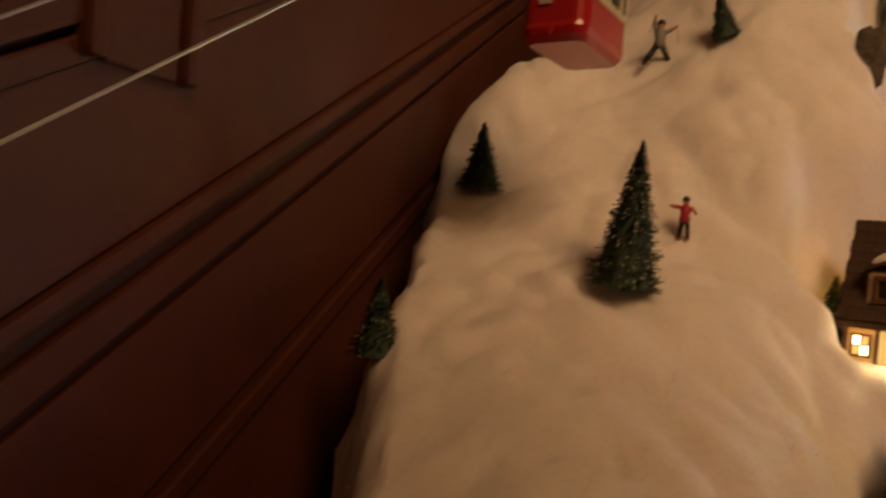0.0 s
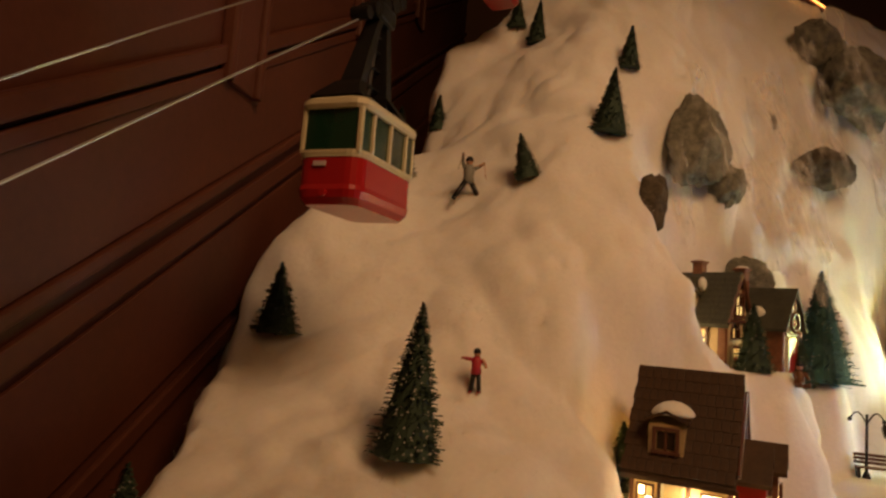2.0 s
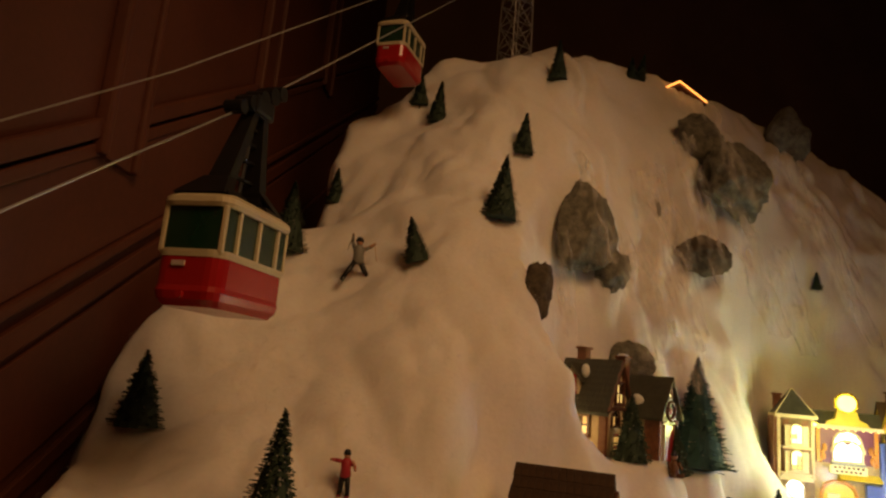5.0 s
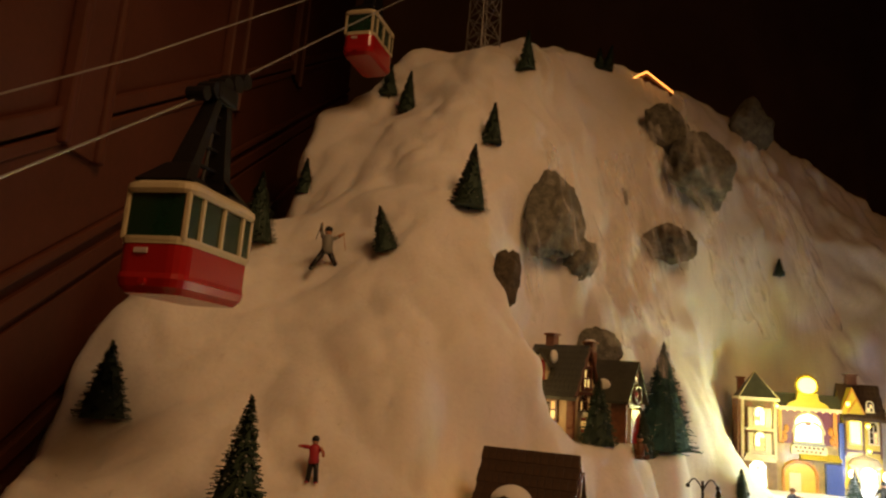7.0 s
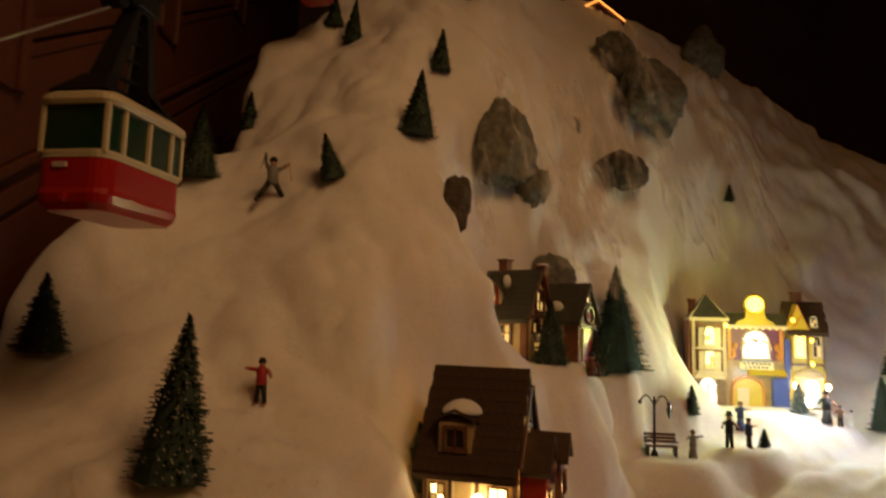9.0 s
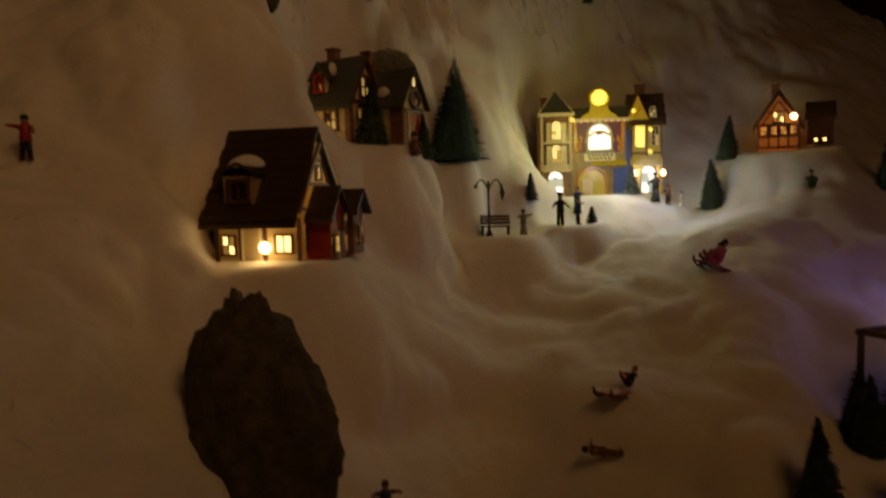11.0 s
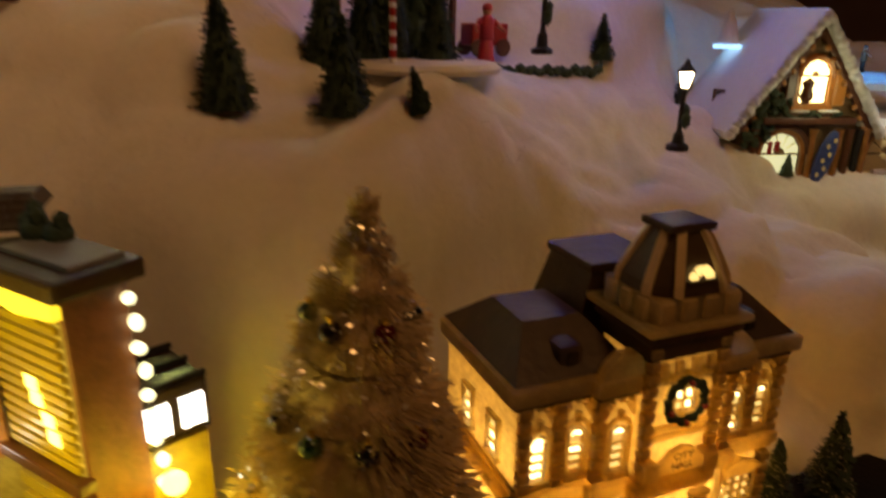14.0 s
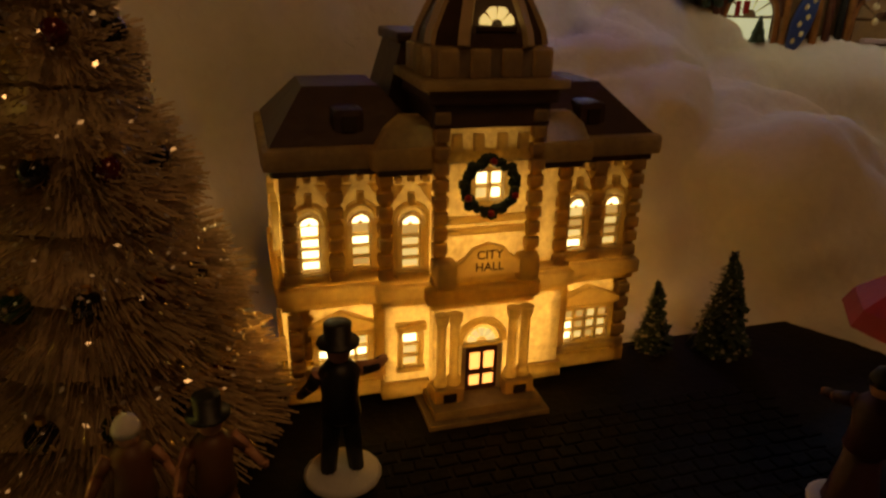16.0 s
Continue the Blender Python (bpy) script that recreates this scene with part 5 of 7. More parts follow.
# ---------------------------------------------------------------- the chalet behind the summit
def chalet():
    h = thing("summit_chalet", "small chalet with snowy roof and orange-lit gable behind the ridge", "house", (0.950, 1.385, 1.275), -10)
    part("wall", prism(B(), [(-0.05, 0), (0.05, 0), (0.05, 0.080), (0, 0.108), (-0.05, 0.080)], 0, 0.06), BRICK, h)
    part("roof", prism(B(), [(-0.066, 0.070), (0, 0.108), (0.066, 0.070), (0.066, 0.075), (0, 0.116), (-0.066, 0.075)], -0.01, 0.07), BRICK, h, "brown roof")
    part("roof_snow", prism(B(), [(-0.068, 0.0755), (0, 0.1165), (0.068, 0.0755), (0.064, 0.080), (0, 0.121), (-0.064, 0.080)], -0.004, 0.07), SNOW, h, "snow on the roof")
    # orange light along the roof edges put in as glowing bars
    for s in (-1, 1):
        part("light_string", rod(B(), (s * 0.066, -0.012, 0.076), (0, -0.012, 0.116), 0.0016, None, 6), ORANGEGLOW, h, "glowing bar for the orange-lit roof edge")
    panes(h, 0, -0.001, 0.05, 0.02, 0.02, 2, 2, (ORANGEGLOW, LIT), 0, False, TIMBER)


chalet()


# ---------------------------------------------------------------- street lamps, bench, sleds
def street_lamp(at, h, label="black Victorian street lamp with a glowing lantern"):
    t = thing("street_lamp", label, "street lamp", at, 20, "street lamps")
    part("post", turned(B(), [(0.009, 0), (0.009, 0.004), (0.005, 0.006), (0.004, h * 0.18), (0.0022, h * 0.22), (0.002, h * 0.66), (0.0035, h * 0.68), (0.002, h * 0.70)], 10), BLACK, t)
    part("lantern", turned(B(), [(0.0035, h * 0.70), (0.0062, h * 0.86), (0.002, h * 0.862)], 6), LAMPGLOW, t, "glowing lantern glass")
    part("hood", turned(B(), [(0.0085, h * 0.86), (0.0075, h * 0.875), (0.003, h * 0.94), (0.001, h)], 6), BLACK, t)
    for i in range(3):
        a = i * 2.1
        part("bar", rod(B(), (0.0036 * math.cos(a), 0.0036 * math.sin(a), h * 0.70), (0.0064 * math.cos(a), 0.0064 * math.sin(a), h * 0.86), 0.0006, None, 5), BLACK, t)
    part("wreath", ball(ball(B(), (0.004, -0.003, h * 0.42), (0.006, 0.004, 0.007), 1), (-0.003, -0.004, h * 0.34), (0.005, 0.004, 0.007), 1), FIR, t, "fir sprig with ribbon")
    return t


for x, y, z, h in ((0.986, 0.223, 0.226, 0.070), (0.962, 0.338, 0.295, 0.085), (1.084, 0.404, 0.305, 0.10), (1.085, 0.466, 0.345, 0.085)):
    street_lamp((x, y, z), h)


def scroll_lamp(at):
    t = thing("scroll_street_lamp", "dark iron street lamp with scrolled arms and hanging lantern", "street lamp", at, -40)
    part("post", turned(B(), [(0.006, 0), (0.0045, 0.006), (0.002, 0.010), (0.0018, 0.086)], 8), BLACK, t)
    for s in (-1, 1):
        bm = B()
        pts = [(s * 0.019 * k + 0, 0, 0.072 + 0.016 * math.sin(2.6 * k)) for k in [i / 8 for i in range(9)]]
        for a, b in zip(pts, pts[1:]):
            rod(bm, a, b, 0.0011, None, 5)
        part("arm", bm, BLACK, t)
        part("scroll", ball(B(), (s * 0.020, 0, 0.078), 0.0035, 1), BLACK, t)
    part("lantern", turned(B(), [(0.001, 0.056), (0.0045, 0.068), (0.0025, 0.075)], 6, (0.021, 0, 0)), DARKPANE, t)
    return t


scroll_lamp((0.76, 0.99, 0.470))


def bench(at, turn):
    t = thing("park_bench", "dark wooden park bench under the street lamp", "bench", at, turn)
    for i in range(3):
        part("slat", box(B(), (0, -0.008 + 0.006 * i, 0.014), (0.046, 0.005, 0.002), 0.0005), TIMBER, t)
        part("slat", box(B(), (0, 0.009 + 0.001 * i, 0.019 + 0.005 * i), (0.046, 0.002, 0.004), 0.0005), TIMBER, t)
    for s in (-1, 1):
        part("leg", tapered(B(), (s * 0.020, 0, 0), (s * 0.020, 0, 0.014), 0.003, 0.003, 0.020, 0.016), BLACK, t)
        part("arm", box(B(), (s * 0.021, -0.002, 0.021), (0.003, 0.018, 0.002), 0.0004), BLACK, t)


bench((0.768, 0.985, 0.472), -30)


def sled(at, turn, tilt, riders, label):
    t = thing("sled", label, "sled", at, turn, "sleds", tilt)
    for s in (-1, 1):
        bm = B()
        pts = [(s * 0.010, 0.026, 0.003), (s * 0.010, -0.018, 0.003), (s * 0.010, -0.026, 0.007), (s * 0.010, -0.028, 0.013)]
        for a, b in zip(pts, pts[1:]):
            rod(bm, a, b, 0.0015, None, 6)
        part("runner", bm, TIMBER, t)
    for i in range(3):
        part("slat", box(B(), (-0.008 + 0.008 * i, 0, 0.008), (0.006, 0.050, 0.002), 0.0004), REDPAINT, t)
    for i in (-1, 1):
        part("crossbar", box(B(), (0, 0.014 * i, 0.006), (0.022, 0.003, 0.003)), TIMBER, t)


def sitting(at, turn, h, coat, legs, hat, label, tilt=0):
    """A seated figurine, one plain mesh."""
    bm = B()
    def add(i, fn, *a):
        n0 = len(bm.faces)
        fn(bm, *a)
        bm.faces.ensure_lookup_table()
        for f in bm.faces[n0:]:
            f.material_index = i
    for s in (-1, 1):
        add(1, rod, (s * 0.10 * h, 0, 0.12 * h), (s * 0.14 * h, -0.5 * h, 0.14 * h), 0.09 * h, 0.06 * h, 7)
        add(1, ball, (s * 0.14 * h, -0.54 * h, 0.18 * h), (0.06 * h, 0.05 * h, 0.1 * h), 1)
        add(0, rod, (s * 0.17 * h, 0, 0.55 * h), (s * 0.22 * h, -0.24 * h, 0.36 * h), 0.07 * h, 0.05 * h, 7)
    add(0, turned, [(0.16 * h, 0.05 * h), (0.19 * h, 0.2 * h), (0.17 * h, 0.5 * h), (0.08 * h, 0.64 * h)], 10)
    add(3, ball, (0, 0, 0.76 * h), 0.12 * h, 2)
    add(2, turned, [(0.125 * h, 0.78 * h), (0.12 * h, 0.86 * h), (0.05 * h, 0.96 * h), (0.01 * h, h)], 9)
    ob = link("sledder_figurine", bm, [coat, legs, hat, SKIN], None, "", True)
    ob.matrix_world = pose(*at, tilt, 0, turn)
    return tagged(ob, label, "figurine", "village figurines")


sled(on_snow(0.905, 0.692, -0.002), -95, -20, 1, "red wooden sled sliding down the snow")
for k, c in ((0.012, REDCLOTH), (-0.006, REDCLOTH)):
    sitting(on_snow(0.905 + k, 0.692 + k * 0.5, 0.006), -95, 0.038, c, BROWNCLOTH, BLACK, "red-coated figurine leaning back on a sled", -32)
sled(on_snow(0.658, 0.605, -0.001), -75, -6, 0, "red sled with dark load standing on the snow")
sitting(on_snow(0.668, 0.602, 0.006), -75, 0.026, BLACK, REDCLOTH, BROWNCLOTH, "dark-coated child figurine lying on a red sled", -50)
figure("child_figurine", "brown-coated child figurine lying in the snow", on_snow(0.632, 0.572, 0.006), 70, 0.040, BROWNCLOTH, BROWNCLOTH, BLACK, ((-1, 0.2), (1, -0.2)), lie=-78)
sitting(on_snow(1.246, 0.778, 0.0), -50, 0.034, GREENCLOTH, GREENCLOTH, GREENCLOTH, "green-coated figurine sliding in the snow", -20)
figure("child_figurine", "small child figurine with outstretched arms in dark coat", on_snow(0.406, 0.614), -10, 0.040, BLUECLOTH, BLACK, BROWNCLOTH, ((-1, 0.05), (1, 0.05)), skirt=True)
figure("child_figurine", "child figurine in a red coat and cap", on_snow(0.438, 0.575), 30, 0.044, REDCLOTH, BLACK, REDCLOTH, ((-1, -0.2), (1, -0.4)), stride=0.05)
figure("child_figurine", "dark-coated child figurine in the snow", on_snow(0.415, 0.545), 10, 0.032, BLUECLOTH, BLACK, BLACK, skirt=True)
sitting(on_snow(0.606, 0.935, 0.0), -20, 0.036, BROWNCLOTH, BROWNCLOTH, BLACK, "brown figurine sitting in the snow by a fir")
figure("villager_figurine", "girl figurine in a grey dress with a sled", on_snow(0.80, 0.955), -20, 0.040, GREYCLOTH, GREYCLOTH, BROWNCLOTH, ((-1, -0.3), (1, 0.2)), skirt=True)
figure("villager_figurine", "dark-coated villager figurine in front of the toy shop", on_snow(0.872, 0.955), -30, 0.050, BLACK, BLACK, BLACK, brim=True)
figure("villager_figurine", "dark-coated villager figurine walking beside another", on_snow(0.895, 0.94), 60, 0.044, BLUECLOTH, BLACK, BLACK, ((-1, 0.1), (1, -0.5)), stride=0.05)
figure("villager_figurine", "navy-coated villager figurine at the shop entrance", on_snow(0.945, 1.0), 100, 0.046, BLUECLOTH, BLUECLOTH, BROWNCLOTH, ((-1, -0.1), (1, -0.5)), skirt=True)
figure("villager_figurine", "dark-coated villager figurine by the shop lanterns", on_snow(1.06, 0.935), -50, 0.050, BLACK, BLACK, BLACK, skirt=True)
figure("villager_figurine", "small villager figurine beside the shop", on_snow(1.085, 0.93), -50, 0.034, BROWNCLOTH, BLACK, BLACK)
brush_tree(on_snow(1.035, 0.965, -0.003), 0.05, 0.014, 0, None, 1.0, "small decorated fir tree by the shop entrance")
figure("wreath_stand_figurine", "little round snowman figurine beside the shop", on_snow(1.14, 0.95), -40, 0.030, SNOW, SNOW, BLACK, skirt=True, skin=SNOW)


# ---------------------------------------------------------------- fir-tree stall with red awning frame
def tree_stall():
    t = thing("tree_stall", "dark timber frame stall for fir trees with striped pole", "stall", (0.90, 0.435, 0.285), -8)
    for x, y in ((-0.038, 0.012), (0.066, 0.012), (0.066, 0.045), (-0.038, 0.045)):
        part("post", box(B(), (x, y, 0.052), (0.005, 0.005, 0.108), 0.0006), TIMBER, t)
    for y in (0.012, 0.045):
        part("beam", box(B(), (0.014, y, 0.104), (0.114, 0.006, 0.006), 0.0008), TIMBER, t)
    for x in (-0.038, 0.066):
        part("beam", box(B(), (x, 0.028, 0.104), (0.006, 0.04, 0.006), 0.0008), TIMBER, t)
    for i in range(8):
        part("lattice_bar", rod(B(), (-0.034 + 0.012 * i, 0.012, 0.088), (-0.028 + 0.012 * i, 0.012, 0.104), 0.0011, None, 5), TIMBER, t)
    part("back_panel", box(B(), (0.036, 0.046, 0.050), (0.06, 0.003, 0.096)), TIMBER, t)
    r = part("hut_roof", prism(B(), [(0.012, 0.060), (0.042, 0.088), (0.072, 0.060), (0.072, 0.064), (0.042, 0.093), (0.012, 0.064)], -0.006, 0.040), BRICK, t, "small red-brown roof")
    part("snow_edge", prism(B(), [(0.010, 0.062), (0.042, 0.092), (0.074, 0.062), (0.072, 0.067), (0.042, 0.098), (0.012, 0.067)], -0.009, 0.03), SNOW, r, "snow along the roof edge")
    s = part("pole", rod(B(), (-0.050, -0.045, 0), (-0.050, -0.045, 0.094), 0.0026, None, 10), REDPAINT, t, "red and white striped pole")
    for i in range(9):
        part("stripe", rod(B(), (-0.050, -0.045, 0.004 + 0.010 * i), (-0.050, -0.045, 0.008 + 0.010 * i), 0.0028, None, 10), WHITEPAINT, s)
    part("base", turned(B(), [(0.058, -0.004), (0.060, 0), (0.054, 0.004), (0.01, 0.005)], 24, (-0.010, -0.04, 0.0)), SNOW, t, "white snow base of the stall")


tree_stall()
figure("stall_keeper_figurine", "figurine in a red coat beside the tree stall", on_snow(0.962, 0.395), -30, 0.052, REDCLOTH, REDCLOTH, REDCLOTH, skirt=True)
bm = B()
for i in range(30):
    k = i / 29
    ball(bm, (-0.05 + 0.12 * k, 0.01 * math.sin(5 * k), 0.002 + 0.002 * (i % 3)), 0.004 + 0.0015 * (i % 2), 1)
gl = tagged(link("fir_garland", bm, FIR), "dark fir garland lying along the snow bank", "garland")
gl.matrix_world = pose(1.00, 0.372, snow_height(1.0, 0.372), 0, 0, -25)
cr = thing("red_wagon", "red wooden wagon loaded beside the stall", "wagon", (1.000, 0.425, 0.288), -20)
part("body", box(B(), (0, 0, 0.020), (0.040, 0.022, 0.020), 0.002), REDPAINT, cr)
for x in (-0.014, 0.014):
    for y in (-0.012, 0.012):
        part("wheel", rod(B(), (x, y - 0.001, 0.008), (x, y + 0.001, 0.008), 0.008, None, 14), TIMBER, cr)


# ---------------------------------------------------------------- church
def church():
    h = thing("church", "white ceramic church with glowing stained glass window", "church", (1.138, 0.384, 0.388), -63, "village houses")
    part("wall", prism(B(), [(-0.045, 0), (0.045, 0), (0.045, 0.064), (0, 0.116), (-0.045, 0.064)], 0, 0.10), WHITEPAINT, h, "white front wall with steep gable")
    part("roof", prism(B(), [(-0.052, 0.058), (0, 0.120), (0.052, 0.058), (0.052, 0.063), (0, 0.126), (-0.052, 0.063)], -0.004, 0.106), WHITEPAINT, h, "snow-white roof")
    for x, hh, m in ((-0.018, 0.034, STAINED), (0, 0.044, STAINED), (0.018, 0.034, STAINED)):
        panes(h, x, -0.001, 0.018, 0.013, hh, 2, 5, (STAINED, STAINED, STAINEDRED), 0, True, TIMBER, 0.0014)
    part("cross", box(box(B(), (0, -0.002, 0.086), (0.003, 0.003, 0.018)), (0, -0.002, 0.088), (0.014, 0.003, 0.003)), BRASS, h, "small dark cross")
    part("star", ball(B(), (0, -0.004, 0.080), 0.0028, 1), YELLOWGLOW, h, "small golden light")
    part("hedge", ball(ball(ball(B(), (-0.026, -0.008, 0.006), (0.014, 0.007, 0.010), 2), (0.0, -0.009, 0.009), (0.012, 0.007, 0.012), 2), (0.028, -0.008, 0.006), (0.013, 0.007, 0.010), 2), FIR, h, "dark hedge below the window")
    w = part("side_wing", gable_wall(B(), -0.11, -0.045, 0.01, 0.08, 0, 0.045, 0.085), BRICK, h, "brown side wing")
    gable_roof(h, -0.11, -0.045, 0.01, 0.08, 0.045, 0.088, 0.004, ROOF, 0.004, "wing_roof")
    for i in range(4):
        panes(h, -0.060 - 0.013 * i, 0.009, 0.012, 0.006, 0.012, 1, 2, (GLOWDIM, LIT), 0, False, TIMBER)
    v = part("porch", box(B(), (0.066, 0.03, 0.03), (0.042, 0.05, 0.06), 0.001), WHITEPAINT, h, "white entrance porch")
    part("porch_roof", prism(B(), [(0.042, 0.058), (0.066, 0.080), (0.090, 0.058)], 0.0, 0.06), WHITEPAINT, v)
    door(h, 0.066, 0.0045, 0, 0.018, 0.040, BLUEPAINT)
    s = part("steeple", box(B(), (0.03, 0.085, 0.09), (0.036, 0.036, 0.18), 0.001), ROOF, h, "dark steeple")
    part("plinth", box(B(), (0.0, 0.03, -0.008), (0.24, 0.10, 0.014), 0.002), ROOF, h, "dark stone plinth")


church()


# ---------------------------------------------------------------- carved shop with snowy roof
def carved_shop():
    h = thing("carved_shop", "carved brown shop with snowy steep roof and lit arches", "shop", (1.165, 0.168, 0.180), -45, "village houses")
    part("wall", prism(B(), [(-0.062, 0), (0.050, 0), (0.050, 0.060), (-0.006, 0.138), (-0.062, 0.060)], 0, 0.10), BROWNFRONT, h, "dark brown carved gable front")
    part("roof", prism(B(), [(-0.080, 0.040), (-0.006, 0.142), (0.068, 0.040), (0.072, 0.048), (-0.006, 0.156), (-0.084, 0.048)], -0.010, 0.11), SNOW, h, "thick snow-covered roof")
    for sx in (-1, 1):
        bm = B()
        rn = random.Random(5 + sx)
        for i in range(26):
            k = i / 25
            ball(bm, (-0.006 + sx * 0.075 * k, -0.010 + rn.uniform(-0.001, 0.001), 0.150 - 0.104 * k + rn.uniform(-0.001, 0.001)), (rn.uniform(0.004, 0.0058), 0.0050, rn.uniform(0.0042, 0.0062)), 2)
        part("snow_edge", bm, SNOW, h, "lumpy snow along the roof edge", True)
        ang = math.atan2(0.098, 0.070)
        m = Matrix.Translation((-0.006 + sx * 0.033, -0.006, 0.094)) @ pose(0, 0, 0, 0, sx * math.degrees(ang), 0)
        part("barge_board", box(B(), (0, 0, 0), (0.112, 0.006, 0.007), 0.0015, m), TIMBER, h, "carved brown barge board")
        for i in range(8):
            k = (i + 0.5) / 8
            part("carving", ball(B(), (-0.006 + sx * (0.004 + 0.058 * k), -0.0075, 0.128 - 0.084 * k), (0.0034, 0.0026, 0.0034), 1), COPPER, h)
    # attic opening with a deep lit room
    panes(h, -0.002, -0.002, 0.072, 0.028, 0.026, 1, 1, (PALELIT,), 0, True, ORANGEPAINT, 0.003)
    # plain turned shape standing for the dark figure in the attic
    part("attic_vase", turned(B(), [(0.003, 0), (0.006, 0.006), (0.004, 0.014), (0.0055, 0.019), (0.001, 0.023)], 10, (-0.010, -0.006, 0.073)), TIMBER, h, "dark figure silhouetted in the lit attic")
    part("attic_shutter", box(B(), (-0.026, -0.005, 0.088), (0.010, 0.004, 0.034), 0.002), TIMBER, h)
    part("attic_shutter", box(B(), (0.022, -0.005, 0.088), (0.012, 0.004, 0.034), 0.002), ORANGEPAINT, h)
    # ground floor: two deep arches between blue shutters
    for x, w, mt in ((-0.024, 0.040, GREENLIT), (0.085, 0.044, NAMEPANEL)):
        panes(h, x, -0.002, 0.006, w, 0.020, 1, 1, (mt,), 0, True, COPPER, 0.003)
        bm = arch_tube(x, -0.004, 0.026, w / 2 + 0.006, 0.0034, 12)
        part("arch", bm, TIMBER, h, "dark carved arch")
    part("window_tree", turned(B(), [(0.007, 0), (0.005, 0.006), (0.0055, 0.007), (0.003, 0.013), (0.0032, 0.014), (0.0006, 0.021)], 9, (-0.016, -0.006, 0.006)), FIR, h, "small green tree in the window")
    part("window_goods", box(box(B(), (-0.036, -0.0045, 0.032), (0.004, 0.002, 0.012), 0.0006), (-0.029, -0.0045, 0.033), (0.005, 0.002, 0.010), 0.0006), REDPAINT, h, "red goods in the window")
    for x, z in ((0.078, 0.036), (0.088, 0.030), (0.094, 0.038), (0.080, 0.024)):
        part("round_pane", ball(B(), (x, -0.0040, z), (0.0030, 0.0012, 0.0030), 2), TIMBER if x == 0.088 else SIGNCREAM, h)
    part("counter", box(B(), (0.086, -0.006, 0.009), (0.030, 0.006, 0.004), 0.001), PALE, h, "pale counter in the arch")
    for x in (0.016, 0.122):
        m = pose(x, -0.010, 0.024, 0, 14, 0)
        sh = part("shutter", loft(B(), [[m @ Vector((0.0085 * math.cos(a) * k, -y, 0.026 * math.sin(a) * k)) for a in [2 * math.pi * i / 18 for i in range(18)]] for k, y in ((1, 0), (1, 0.002), (0.86, 0.003))]), BLUEPAINT, h, "dark blue oval shutter with pale scrolls")
        for i in range(6):
            p = m @ Vector((0.0022 * (1 if i % 2 else -1), -0.0036, -0.017 + 0.0068 * i))
            part("scroll", ball(B(), p, (0.0021, 0.0008, 0.0026), 1), SIGNCREAM, sh)
    for x, mt in ((-0.054, TIMBER), (0.004, COPPER), (0.030, COPPER), (0.040, TIMBER), (0.050, BLACK), (0.057, COPPER)):
        part("pillar", turned(B(), [(0.0044, 0), (0.0032, 0.004), (0.0030, 0.044), (0.0046, 0.050)], 10, (x, -0.006, 0)), mt, h)
    bm = B()
    rnd = random.Random(19)
    for i in range(34):
        k = i / 33
        ball(bm, (-0.030 + 0.056 * k, -0.009 + rnd.uniform(-0.002, 0.002), 0.064 - 0.006 * math.sin(math.pi * 2 * k) ** 2 + rnd.uniform(-0.002, 0.002)), rnd.uniform(0.0018, 0.0034), 1)
    part("garland", bm, FIR, h, "green garland dusted with snow")
    part("garland_snow", ball(ball(B(), (-0.016, -0.010, 0.0665), (0.010, 0.003, 0.0016), 2), (0.012, -0.010, 0.0665), (0.011, 0.003, 0.0016), 2), SNOW, h)
    part("balcony", box(B(), (-0.006, -0.007, 0.058), (0.090, 0.014, 0.006), 0.001), TIMBER, h)
    bm = B()
    for i in range(70):
        k = rnd.random()
        ball(bm, (-0.062 + 0.030 * k + rnd.uniform(-0.010, 0.010), -0.006 + rnd.uniform(-0.004, 0.004), 0.036 + 0.046 * k + rnd.uniform(-0.010, 0.010)), rnd.uniform(0.002, 0.005), 1)
    tagged(part("side_greenery", bm, FIR, h, "dark climbing greenery on the gable"), kind="stuff")
    part("annex", box(B(), (0.090, 0.03, 0.026), (0.078, 0.06, 0.052), 0.001), BROWNFRONT, h, "low annex with an arched window")
    part("annex_roof", box(B(), (0.090, 0.028, 0.0555), (0.084, 0.072, 0.008), 0.003), SNOW, h, "snowy annex roof")
    part("annex_cornice", box(B(), (0.090, -0.006, 0.0505), (0.082, 0.006, 0.004), 0.001), COPPER, h)
    part("spotlight", ball(B(), (0.098, -0.010, 0.060), 0.0042, 2), LAMPWHITE, h, "bright white bulb")
    panes(h, -0.064, 0.05, 0.068, 0.008, 0.010, 1, 1, (DARKPANE,), -55, False, TIMBER)
    part("snowman", ball(ball(B(), (0.112, -0.014, 0.004), 0.006, 2), (0.112, -0.014, 0.012), 0.0045, 2), SNOW, h)
    # little ice sculpture on the ridge
    i = thing("ice_tree_ornament", "small white glittering tree with pale blue light", "ornament", (1.200, 0.262, 0.300), 0)
    part("cone", turned(B(), [(0.012, 0), (0.010, 0.006), (0.006, 0.022), (0.001, 0.036)], 10), WHITEPAINT, i)
    part("base_light", turned(B(), [(0.014, -0.003), (0.014, 0.001), (0.002, 0.002)], 12), BLUELAMP, i, "pale blue light ring")


